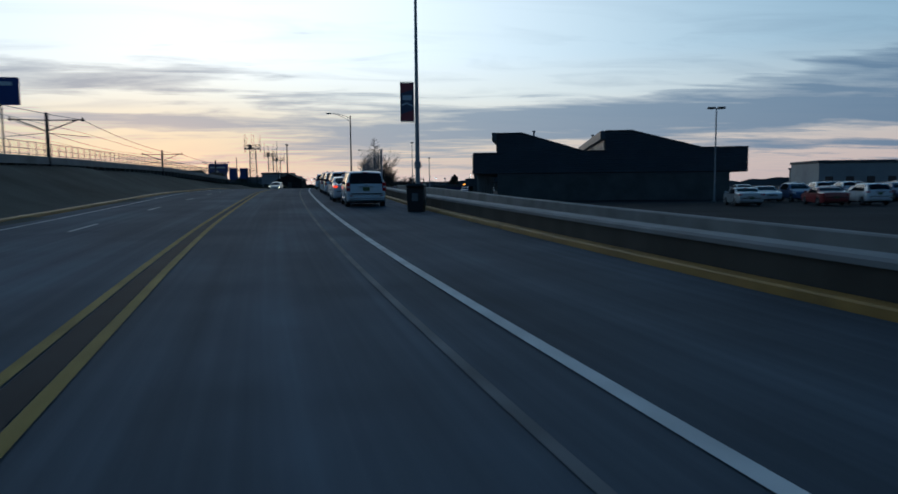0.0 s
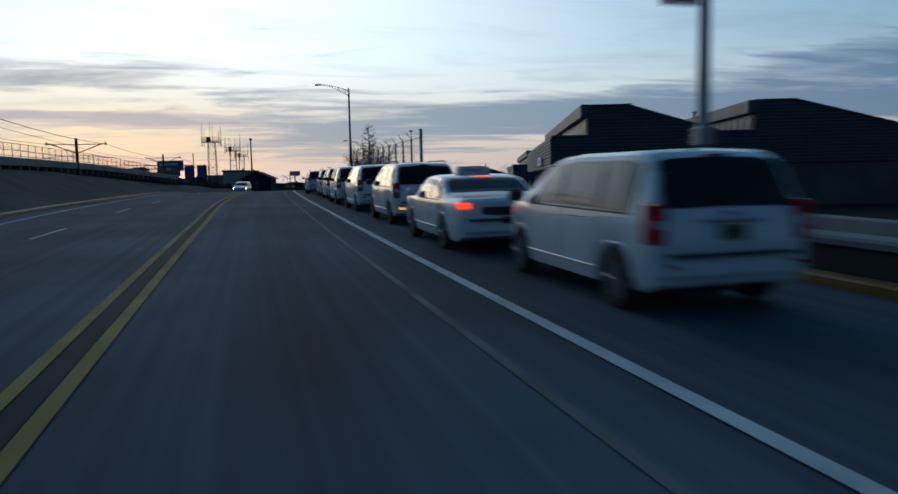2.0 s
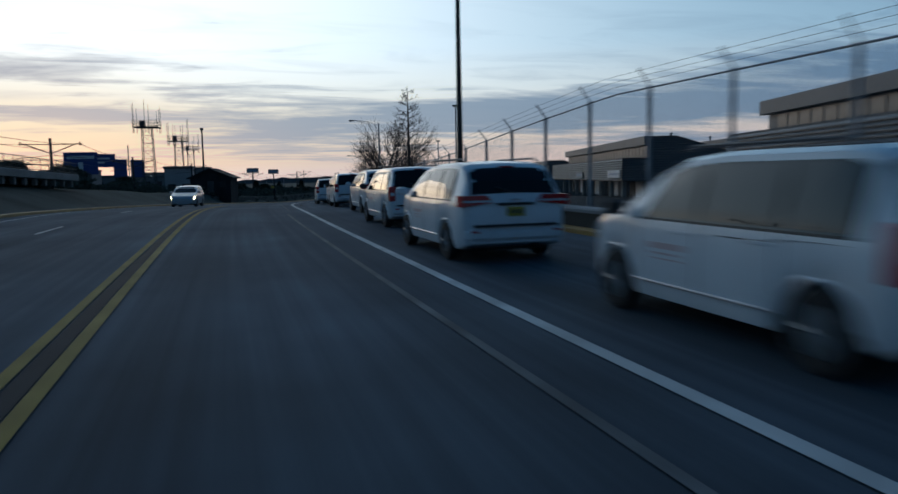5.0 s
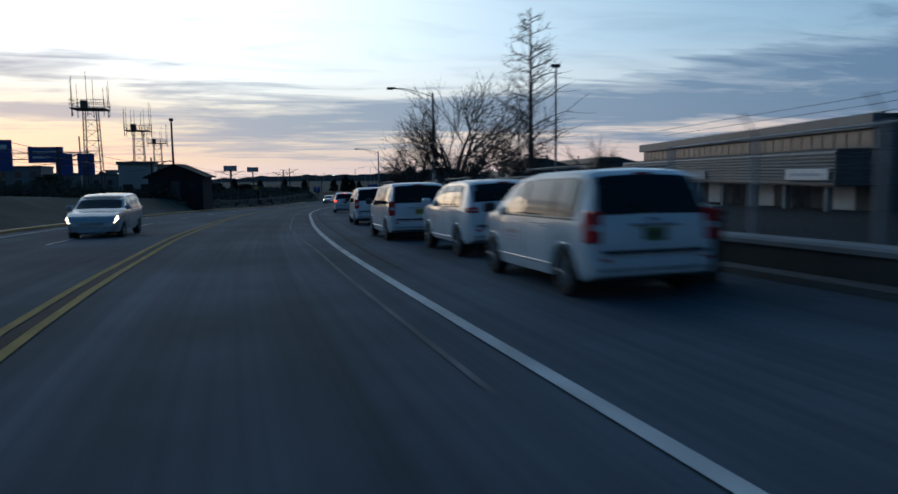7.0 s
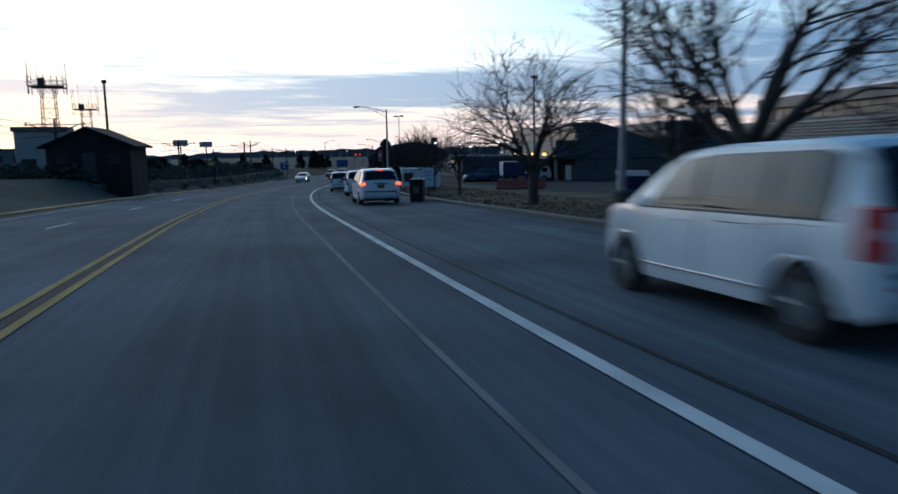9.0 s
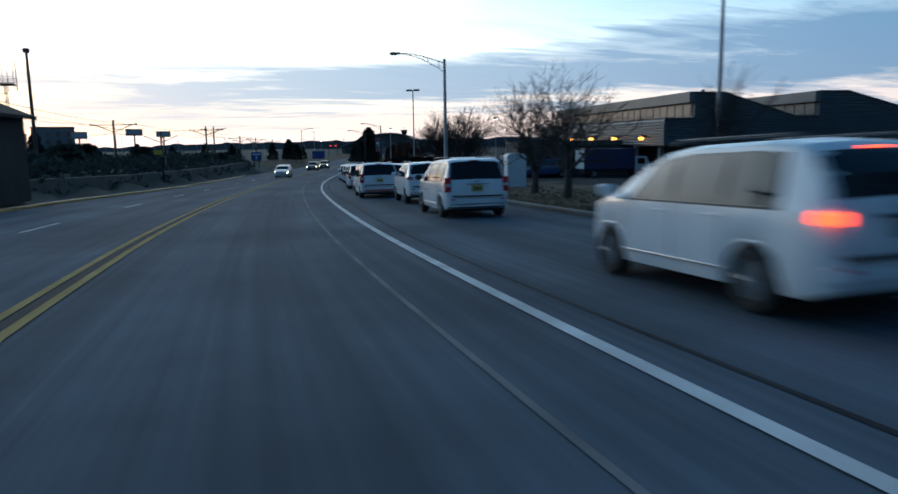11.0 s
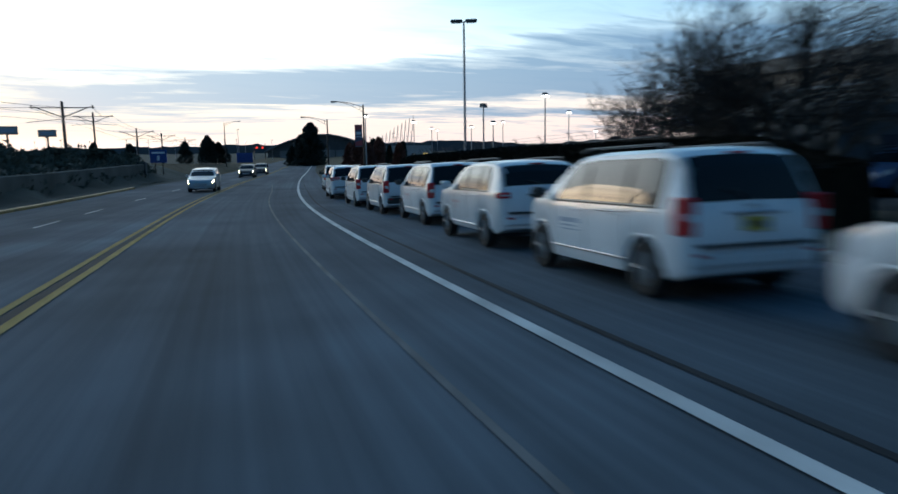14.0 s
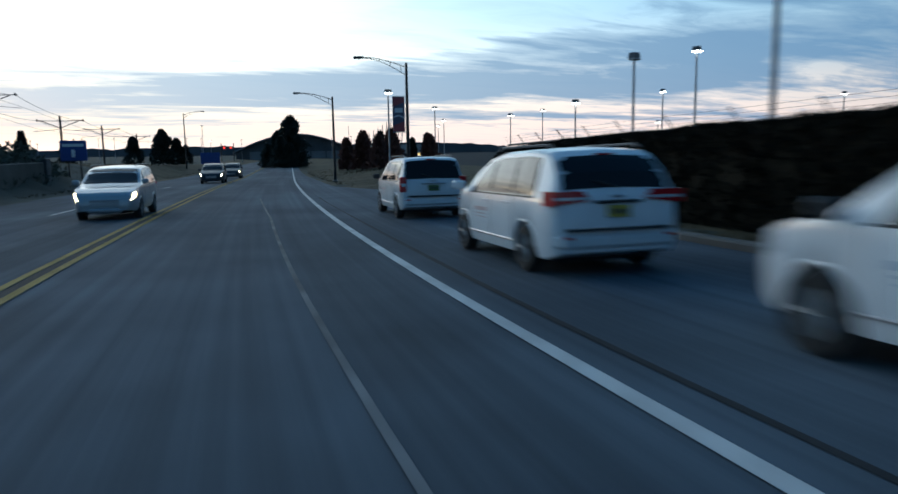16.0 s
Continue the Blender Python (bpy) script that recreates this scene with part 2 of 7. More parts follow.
def road_streaks(m):
    """Long faint streaks and dark joints along the lanes, by the road's own coordinates."""
    nt = m.node_tree
    N, L = nt.nodes.new, nt.links.new
    bsdf = nt.nodes["Principled BSDF"]
    base = bsdf.inputs["Base Color"].links[0].from_socket
    uv = N("ShaderNodeUVMap")
    uv.uv_map = "lanes"
    col = base
    for scale, size, lo, hi, amount in (((1.1, 0.02, 1), 1.0, 0.35, 0.65, (0.78, 1.18)), ((6.0, 0.05, 1), 1.0, 0.35, 0.7, (0.86, 1.12)), ((0.25, 0.06, 1), 1.0, 0.4, 0.6, (0.86, 1.10))):
        mp, nz, mr, mx = N("ShaderNodeMapping"), N("ShaderNodeTexNoise"), N("ShaderNodeMapRange"), N("ShaderNodeVectorMath")
        mp.inputs["Scale"].default_value = scale
        L(uv.outputs[0], mp.inputs[0])
        L(mp.outputs[0], nz.inputs[0])
        nz.inputs["Scale"].default_value, nz.inputs["Detail"].default_value = size, 4.0
        L(nz.outputs[0], mr.inputs[0])
        mr.inputs[1].default_value, mr.inputs[2].default_value, mr.inputs[3].default_value, mr.inputs[4].default_value = lo, hi, *amount
        mx.operation = "SCALE"
        L(col, mx.inputs[0])
        L(mr.outputs[0], mx.inputs["Scale"])
        col = mx.outputs[0]
    L(col, bsdf.inputs["Base Color"])


road_streaks(SKY_TINT_ASPHALT)
LOT = M("lot_asphalt", (0.028, 0.031, 0.034), 0.95, spec=0.08, vary=0.25, scale=0.15, fine=20, bump=0.3, stain=0.3)
WHITE_LINE = M("white_road_paint", (0.60, 0.61, 0.60), 0.75, spec=0.2, vary=0.25, scale=1.4, fine=35, bump=0.2, stain=0.35)
OLD_LINE = M("worn_road_paint", (0.075, 0.078, 0.084), 0.8, spec=0.2, vary=0.35, scale=1.2, fine=30, stain=0.5)
YELLOW_LINE = M("yellow_road_paint", (0.31, 0.215, 0.05), 0.8, spec=0.2, vary=0.25, scale=1.2, fine=30, bump=0.2, stain=0.35)
PALE_SEAM = M("pale_road_seam", (0.17, 0.175, 0.18), 0.85, spec=0.2, vary=0.4, scale=0.9, fine=22, stain=0.55)
TAR = M("tar_seam", (0.030, 0.032, 0.035), 0.85, spec=0.15, vary=0.3, scale=1.0, fine=20)
CURB_YELLOW = M("yellow_curb_paint", (0.31, 0.17, 0.03), 0.65, vary=0.3, scale=1.5, fine=25, bump=0.3, stain=0.5)
CONCRETE = M("concrete", (0.20, 0.205, 0.205), 0.8, vary=0.2, scale=0.7, fine=18, bump=0.4, stain=0.45)
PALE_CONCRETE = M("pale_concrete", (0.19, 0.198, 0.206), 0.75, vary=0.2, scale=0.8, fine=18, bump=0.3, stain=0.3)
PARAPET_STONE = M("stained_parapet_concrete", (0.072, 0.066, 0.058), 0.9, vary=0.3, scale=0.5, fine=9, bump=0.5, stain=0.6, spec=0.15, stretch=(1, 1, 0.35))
BANK_CONCRETE = M("dark_bank_concrete", (0.105, 0.104, 0.094), 0.9, vary=0.28, scale=0.3, fine=10, bump=0.4, stain=0.5, spec=0.15)
WALL_CONCRETE = M("grey_retaining_concrete", (0.092, 0.090, 0.085), 0.85, vary=0.26, scale=0.35, fine=12, bump=0.4, stain=0.4)
GRASS = M("winter_grass", (0.085, 0.072, 0.046), 0.95, vary=0.35, scale=0.35, fine=9, bump=0.8, stain=0.3, tint=(0.085, 0.072, 0.045), spec=0.1)
DARK_GROUND = M("dark_verge", (0.060, 0.072, 0.064), 0.95, vary=0.35, scale=0.2, fine=6, bump=0.8, stain=0.3, spec=0.1)
WHITE_PAINT = M("white_car_paint", (0.74, 0.75, 0.77), 0.28, vary=0.07, scale=1.5, fine=9, coat=0.6, island=0.08, stain=0.06)
SILVER_PAINT = M("silver_car_paint", (0.42, 0.44, 0.46), 0.3, metal=0.35, vary=0.05, scale=1.5, fine=9, coat=0.6)
DARK_PAINT = M("dark_car_paint", (0.022, 0.025, 0.032), 0.4, vary=0.1, scale=1.5, fine=9, coat=0.15)
RED_PAINT = M("red_car_paint", (0.25, 0.03, 0.03), 0.3, vary=0.1, scale=1.5, fine=9, coat=0.5)
BLUE_PAINT = M("blue_car_paint", (0.05, 0.09, 0.20), 0.3, vary=0.1, scale=1.5, fine=9, coat=0.5)
CAR_GLASS = M("dark_car_glass", (0.008, 0.010, 0.012), 0.06, vary=0.1, scale=1.0, fine=5, spec=0.28)
PILLAR_GLOSS = M("glossy_black_pillar", (0.016, 0.017, 0.019), 0.06, vary=0.1, scale=1.0, fine=5, spec=0.5, coat=0.1)
SIDE_GLASS = M("side_car_glass", (0.020, 0.022, 0.024), 0.04, vary=0.1, scale=1.0, fine=5, spec=0.5, coat=0.15)
TYRE = M("tyre_rubber", (0.018, 0.018, 0.019), 0.85, vary=0.2, scale=6, fine=40, bump=0.2)
RIM = M("alloy_rim", (0.19, 0.20, 0.21), 0.55, metal=0.3, vary=0.1, scale=6, fine=40)
BLACK_TRIM = M("black_plastic", (0.02, 0.021, 0.022), 0.6, vary=0.15, scale=5, fine=40)
BRIGHT_TRIM = M("bright_side_trim", (0.55, 0.57, 0.60), 0.3, vary=0.05, scale=5, fine=40, coat=0.4)
CHROME = M("chrome", (0.55, 0.55, 0.57), 0.34, metal=1.0, vary=0.05, scale=5, fine=40)
TAIL_RED = M("red_tail_lamp", (0.44, 0.014, 0.020), 0.22, vary=0.1, scale=9, fine=60, coat=0.15)
TAIL_LIT = M("lit_tail_lamp", (0.5, 0.03, 0.01), 0.2, vary=0.1, scale=9, fine=60, emit=((1.0, 0.06, 0.015), 1.6))
BRAKE_LIT = M("bright_brake_lamp", (0.5, 0.03, 0.01), 0.2, vary=0.1, scale=9, fine=60, emit=((1.0, 0.07, 0.02), 3.0))
HEAD_LIT = M("lit_head_lamp", (0.9, 0.85, 0.7), 0.2, vary=0.05, scale=9, fine=60, emit=((1.0, 0.74, 0.40), 14.0))
HEAD_OFF = M("clear_head_lamp", (0.55, 0.57, 0.6), 0.1, vary=0.05, scale=9, fine=60, coat=0.8)
AMBER = M("amber_lamp", (0.6, 0.25, 0.03), 0.2, vary=0.1, scale=9, fine=60, emit=((1.0, 0.45, 0.06), 1.2))
RED_TAPE = M("red_reflective_tape", (0.62, 0.05, 0.04), 0.4, vary=0.15, scale=9, fine=60, coat=0.4)
PLATE_YELLOW = M("yellow_plate", (0.45, 0.36, 0.05), 0.5, vary=0.1, scale=9, fine=60)
PLATE_GREEN = M("green_plate", (0.10, 0.17, 0.05), 0.5, vary=0.1, scale=9, fine=60)
PLATE_BAR = M("plate_bar", (0.05, 0.05, 0.05), 0.5, vary=0.1, scale=9, fine=60)
SIGN_RED = M("red_door_lettering", (0.56, 0.43, 0.43), 0.5, vary=0.1, scale=9, fine=60)
SIGN_BLUE_GREY = M("blue_door_lettering", (0.36, 0.42, 0.52), 0.5, vary=0.1, scale=9, fine=60)
CLADDING = M("dark_metal_cladding", (0.068, 0.086, 0.108), 0.5, metal=0.2, vary=0.15, scale=0.5, fine=8, stain=0.2, island=0.05)
PALE_CLADDING = M("grey_metal_cladding", (0.088, 0.108, 0.124), 0.5, metal=0.2, vary=0.12, scale=0.5, fine=8, stain=0.2, island=0.05)
ROOFING = M("grey_roofing", (0.10, 0.105, 0.11), 0.8, vary=0.2, scale=0.4, fine=10, stain=0.3)
BLOCK_WALL = M("painted_block_wall", (0.088, 0.094, 0.094), 0.8, vary=0.2, scale=0.5, fine=10, bump=0.3, stain=0.3)
DARK_WALL = M("dark_masonry", (0.07, 0.072, 0.075), 0.85, vary=0.25, scale=0.5, fine=10, bump=0.3, stain=0.3)
PANE = M("building_pane", (0.04, 0.045, 0.05), 0.08, vary=0.2, scale=0.8, fine=5, spec=0.8)
PALE_PANE = M("frosted_pane", (0.115, 0.12, 0.12), 0.4, vary=0.3, scale=0.5, fine=5)
POLE_GREY = M("galvanised_pole", (0.30, 0.31, 0.33), 0.5, metal=0.25, vary=0.15, scale=2, fine=25)
POLE_DARK = M("dark_bronze_pole", (0.03, 0.03, 0.032), 0.5, metal=0.4, vary=0.2, scale=2, fine=25)
LAMP_HEAD = M("lamp_housing", (0.06, 0.06, 0.065), 0.5, vary=0.1, scale=3, fine=25)
LAMP_GLASS = M("unlit_lamp_lens", (0.35, 0.36, 0.36), 0.25, vary=0.1, scale=3, fine=25)
LAMP_LIT = M("lit_lamp_lens", (0.9, 0.9, 0.85), 0.3, vary=0.02, scale=3, fine=25, emit=((1.0, 0.95, 0.85), 9.0))
ORANGE_LIT = M("lit_orange_lens", (0.9, 0.5, 0.1), 0.3, vary=0.02, scale=3, fine=25, emit=((1.0, 0.34, 0.04), 4.5))
RED_LIT = M("lit_red_sign", (0.8, 0.05, 0.03), 0.3, vary=0.02, scale=3, fine=25, emit=((1.0, 0.05, 0.03), 1.2))
WINDOW_LIT = M("lit_window", (0.8, 0.6, 0.3), 0.3, vary=0.1, scale=1, fine=5, emit=((1.0, 0.62, 0.20), 0.9))
WIRE = M("black_cable", (0.02, 0.02, 0.02), 0.6, vary=0.1, scale=2, fine=20)
FENCE_MESH = M("chain_link_wire", (0.16, 0.165, 0.17), 0.5, metal=0.5, vary=0.15, scale=3, fine=20)
BARK = M("bark", (0.060, 0.050, 0.043), 0.9, vary=0.3, scale=3, fine=18, bump=0.6, stretch=(1, 1, 0.3))
TWIG = M("twig_bark", (0.042, 0.035, 0.032), 0.9, vary=0.25, scale=3, fine=18)
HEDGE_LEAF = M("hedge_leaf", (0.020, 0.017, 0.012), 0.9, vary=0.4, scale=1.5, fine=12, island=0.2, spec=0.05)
# Scrub and conifer leaf colours are lifted to imitate haze over dark things.
HAZED_SCRUB_LEAF = M("scrub_leaf", (0.078, 0.085, 0.066), 0.85, vary=0.4, scale=1.5, fine=12, island=0.2, spec=0.15)
CONIFER_LEAF = M("conifer_leaf", (0.030, 0.038, 0.030), 0.8, vary=0.4, scale=1.5, fine=12, island=0.15, spec=0.2)
RUST_LEAF = M("russet_leaf", (0.17, 0.075, 0.055), 0.8, vary=0.4, scale=1.5, fine=12, island=0.2, spec=0.2)
SIGN_BLUE = M("blue_sign_face", (0.02, 0.055, 0.24), 0.5, vary=0.1, scale=1, fine=12)
SIGN_WHITE = M("white_sign_lettering", (0.66, 0.68, 0.70), 0.5, vary=0.08, scale=1, fine=12)
SIGN_YELLOW = M("yellow_sign_panel", (0.55, 0.40, 0.05), 0.5, vary=0.08, scale=1, fine=12)
BANNER_RED = M("red_banner_cloth", (0.38, 0.09, 0.10), 0.8, vary=0.12, scale=2, fine=40, bump=0.2)
BANNER_NAVY = M("navy_banner_cloth", (0.12, 0.12, 0.18), 0.8, vary=0.12, scale=2, fine=40, bump=0.2)
BIN_BLACK = M("black_bin_plastic", (0.009, 0.009, 0.010), 0.5, vary=0.2, scale=4, fine=30)
BIN_BLUE = M("blue_bin_plastic", (0.009, 0.017, 0.085), 0.6, vary=0.15, scale=2, fine=20)
BARRIER_RED = M("red_barrier_plastic", (0.20, 0.035, 0.03), 0.5, vary=0.2, scale=2, fine=20)
KIOSK_WHITE = M("white_kiosk_panel", (0.66, 0.68, 0.70), 0.5, vary=0.08, scale=1, fine=12, stain=0.15)
TRUCK_BLUE = M("blue_truck_side", (0.022, 0.028, 0.10), 0.4, vary=0.1, scale=1, fine=12)
FAR_GREY = M("far_building_grey", (0.17, 0.18, 0.19), 0.8, vary=0.2, scale=0.2, fine=3, stain=0.2)
FAR_DARK = M("far_building_dark", (0.075, 0.082, 0.09), 0.8, vary=0.25, scale=0.2, fine=3, stain=0.2)
FAR_PALE = M("far_building_pale", (0.36, 0.36, 0.36), 0.8, vary=0.15, scale=0.2, fine=3, stain=0.2)
# Near-black base colour gives the hut the shade of a backlit silhouette.
HUT_SILHOUETTE = M("dark_hut_boards", (0.030, 0.032, 0.036), 0.9, vary=0.2, scale=0.5, fine=10, spec=0.1, stain=0.3)
FAR_HILL = M("far_wooded_rise", (0.060, 0.068, 0.075), 0.95, vary=0.3, scale=0.01, fine=0.3, spec=0.05)


# ---- mesh helpers ----
class Geo:
    """Vertices and faces that become one mesh."""

    def __init__(self):
        self.v, self.f = [], []

    def add(self, verts, faces):
        k = len(self.v)
        self.v += [tuple(p) for p in verts]
        self.f += [tuple(i + k for i in q) for q in faces]
        return self

    def box(self, lo, hi, c=0.0, m=None):
        """A box with edges cut back by c."""
        x0, y0, z0 = lo
        x1, y1, z1 = hi
        c = min(c, (x1 - x0) * 0.45, (y1 - y0) * 0.45, (z1 - z0) * 0.45)
        if c <= 0:
            vs = [(x, y, z) for z in (z0, z1) for y in (y0, y1) for x in (x0, x1)]
            fs = [(0, 2, 3, 1), (4, 5, 7, 6), (0, 1, 5, 4), (2, 6, 7, 3), (0, 4, 6, 2), (1, 3, 7, 5)]
        else:
            vs = []
            for z, i in ((z0, 0), (z0 + c, 1), (z1 - c, 1), (z1, 0)):
                g = 0 if i else c
                xa, xb, ya, yb = x0 + g, x1 - g, y0 + g, y1 - g
                if i:
                    vs += [(xa + c, ya, z), (xb - c, ya, z), (xb, ya + c, z), (xb, yb - c, z), (xb - c, yb, z), (xa + c, yb, z), (xa, yb - c, z), (xa, ya + c, z)]
                else:
                    vs += [(xa, ya, z), (xb, ya, z), (xb, ya, z), (xb, yb, z), (xb, yb, z), (xa, yb, z), (xa, yb, z), (xa, ya, z)]
            fs = [(7, 6, 5, 4, 3, 2, 1, 0)] + [(r * 8 + i, r * 8 + (i + 1) % 8, r * 8 + 8 + (i + 1) % 8, r * 8 + 8 + i) for r in range(3) for i in range(8)] + [tuple(range(24, 32))]
        if m is not None:
            vs = [m @ Vector(p) for p in vs]
        return self.add(vs, fs)

    def tube(self, pts, radii, n=8, cap=True):
        pts = [Vector(p) for p in pts]
        if isinstance(radii, (int, float)):
            radii = [radii] * len(pts)
        vs, fs = [], []
        ref = None
        for i, p in enumerate(pts):
            t = (pts[min(i + 1, len(pts) - 1)] - pts[max(i - 1, 0)]).normalized()
            if ref is None:
                ref = t.orthogonal().normalized()
            ref = (ref - t * ref.dot(t))
            ref = ref.normalized() if ref.length > 1e-6 else t.orthogonal().normalized()
            b = t.cross(ref)
            for k in range(n):
                a = 2 * math.pi * k / n
                vs.append(p + (ref * math.cos(a) + b * math.sin(a)) * radii[i])
        for i in range(len(pts) - 1):
            for k in range(n):
                fs.append((i * n + k, i * n + (k + 1) % n, i * n + n + (k + 1) % n, i * n + n + k))
        if cap:
            fs.append(tuple(reversed(range(n))))
            fs.append(tuple(range(len(vs) - n, len(vs))))
        return self.add(vs, fs)

    def prism(self, poly, lo, hi, axis="y"):
        """A polygon pushed along an axis; poly in the two other axes."""
        n = len(poly)

        def at(p, h):
            return {"x": (h, p[0], p[1]), "y": (p[0], h, p[1]), "z": (p[0], p[1], h)}[axis]

        vs = [at(p, lo) for p in poly] + [at(p, hi) for p in poly]
        fs = [tuple(range(n)), tuple(range(2 * n - 1, n - 1, -1))] + [(i, n + i, n + (i + 1) % n, (i + 1) % n) for i in range(n)]
        return self.add(vs, fs)

    def grid(self, fn, nu, nv):
        vs = [fn(i / nu, j / nv) for i in range(nu + 1) for j in range(nv + 1)]
        w = nv + 1
        return self.add(vs, [(i * w + j, (i + 1) * w + j, (i + 1) * w + j + 1, i * w + j + 1) for i in range(nu) for j in range(nv)])

    def mesh(self, name, mat, smooth=False):
        me = bpy.data.meshes.new(name)
        me.from_pydata(self.v, [], self.f)
        bm = bmesh.new()
        bm.from_mesh(me)
        bmesh.ops.recalc_face_normals(bm, faces=bm.faces)
        bm.to_mesh(me)
        bm.free()
        if smooth:
            me.shade_smooth()
            me.set_sharp_from_angle(angle=radians(38))
        for m in (mat if isinstance(mat, (list, tuple)) else [mat]):
            me.materials.append(m)
        return me


def part(name, geo, mat, parent, label="", smooth=False):
    ob = new(name, geo.mesh(name, mat, smooth))
    ob.parent = parent
    if label:
        tagged(ob, label=label)
    return ob


def piece(name, mesh, parent, m=None):
    """A piece that shares its mesh with others."""
    ob = new(name, mesh)
    ob.parent = parent
    if m is not None:
        ob.matrix_basis = m
    return ob


def thing(name, m, label, category, group="", kind=""):
    ob = new(name)
    ob.empty_display_size = 0.2
    ob.matrix_basis = m
    return tagged(ob, label, category, group, kind)


def structure(name, geo, mat, label, category, smooth=False):
    return tagged(new(name, geo.mesh(name, mat, smooth)), label, category, kind="structure")


# ---- the road's line: arc length, heading right of +y, height of the white edge line ----
NODES = [(0, -8.34, -0.00), (15, -6.53, 0.19), (30, -5.52, 0.40), (45, -5.05, 0.64), (60, -4.49, 0.88), (75, -3.50, 0.99), (90, -3.06, 1.08), (105, -1.49, 1.10), (120, 1.67, 0.74), (135, 3.96, 0.32), (150, 4.31, -0.11), (165, 6.28, -0.63), (180, 8.68, -1.09), (195, 10.02, -1.58), (210, 11.46, -2.08), (225, 12.88, -2.56), (240, 15.02, -2.91), (255, 16.38, -3.16), ]


def lerp_nodes(s, k):
    if s <= NODES[0][0]:
        return NODES[0][k] + (s * 0.012 if k == 2 else 0)
    if s >= NODES[-1][0]:
        over = s - NODES[-1][0]
        return NODES[-1][k] + ((-0.014 * min(over, 60) - 0.004 * max(0, min(over, 300) - 60)) if k == 2 else min(over, 40) * 0.045)
    for a, b in zip(NODES, NODES[1:]):
        if s <= b[0]:
            f = (s - a[0]) / (b[0] - a[0])
            return a[k] + (b[k] - a[k]) * f
    return 0


STEP = 0.5
LINE = {}


def run_line():
    x, y, s = 2.483, 0.416, 0.0
    while s <= 900:
        LINE[round(s / STEP)] = (x, y)
        h = radians(lerp_nodes(s + STEP / 2, 1))
        x, y, s = x + math.sin(h) * STEP, y + math.cos(h) * STEP, s + STEP
    x, y, s = 2.483, 0.416, 0.0
    while s >= -200:
        LINE[round(s / STEP)] = (x, y)
        h = radians(lerp_nodes(s - STEP / 2, 1))
        x, y, s = x - math.sin(h) * STEP, y - math.cos(h) * STEP, s - STEP


run_line()


def heading(s):
    return lerp_nodes(s, 1)


def road_z(s):
    return sum(lerp_nodes(s + o, 2) for o in (-6, -3, 0, 3, 6)) / 5


def at(s, d, z=0.0):
    """The place d metres right of the white line at arc length s, z above the road."""
    k = math.floor(s / STEP)
    f = s / STEP - k
    a, b = LINE[k], LINE[k + 1]
    h = radians(heading(s))
    return Vector((a[0] + (b[0] - a[0]) * f + d * math.cos(h), a[1] + (b[1] - a[1]) * f - d * math.sin(h), road_z(s) + z))


def along(s, d, z=0.0, turn=0.0):
    """The pose there, +y along the road and +x to its right."""
    p = at(s, d, z)
    return pose(p.x, p.y, p.z, 0, 0, -heading(s) - turn)


LINE_S = np.array(sorted(LINE))
LINE_XY = np.array([LINE[k] for k in LINE_S])


def nearest(x, y):
    i = int(np.argmin((LINE_XY[:, 0] - x) ** 2 + (LINE_XY[:, 1] - y) ** 2))
    s = LINE_S[i] * STEP
    h = radians(heading(s))
    dx, dy = x - LINE_XY[i, 0], y - LINE_XY[i, 1]
    return s + dx * math.sin(h) + dy * math.cos(h), dx * math.cos(h) - dy * math.sin(h)


def table(s, rows):
    return float(np.interp(s, [r[0] for r in rows], [r[1] for r in rows]))


def yellow_d(s):
    return -table(s, [(-100, 3.95), (8, 3.99), (23, 4.16), (51, 4.20), (66, 4.38), (102, 4.55), (117, 4.71), (126, 4.95), (150, 5.20), (173, 5.30), (194, 5.18), (212, 5.10), (240, 5.32), (330, 5.5)])


def left_curb(s):
    return table(s, [(-100, -11.4), (30, -11.4), (45, -11.6), (60, -12.0), (75, -12.2), (100, -12.7), (137, -13.6), (160, -13.9), (196, -13.7), (212, -13.0), (240, -13.0), (270, -13.6), (330, -13.2)])


def right_curb(s):
    return table(s, [(-100, 4.05), (8, 4.05), (20, 4.22), (35, 4.32), (60, 4.9), (110, 5.6), (150, 6.0), (185, 6.4), (235, 5.6), (255, 6.2), (264, 5.8), (276, 2.4), (330, 1.2), (900, 1.2)])


def bank_top(s):
    return table(s, [(-100, 2.4), (60, 2.3), (110, 1.9), (150, 1.8), (185, 1.7), (200, 1.6), (232, 1.8), (262, 2.2), (282, 2.3), (292, 2.0), (330, 1.5), (400, 0.6)])


def wall_height(s):
    return table(s, [(186, 1.2), (232, 1.45), (250, 1.6), (270, 1.85), (280, 2.0)])


def lot_level(s):
    return table(s, [(-200, -0.55), (60, -0.45), (105, -0.3), (130, 0.1), (150, -0.15), (185, -1.2), (240, -2.75), (300, -3.6), (900, -5.5)])


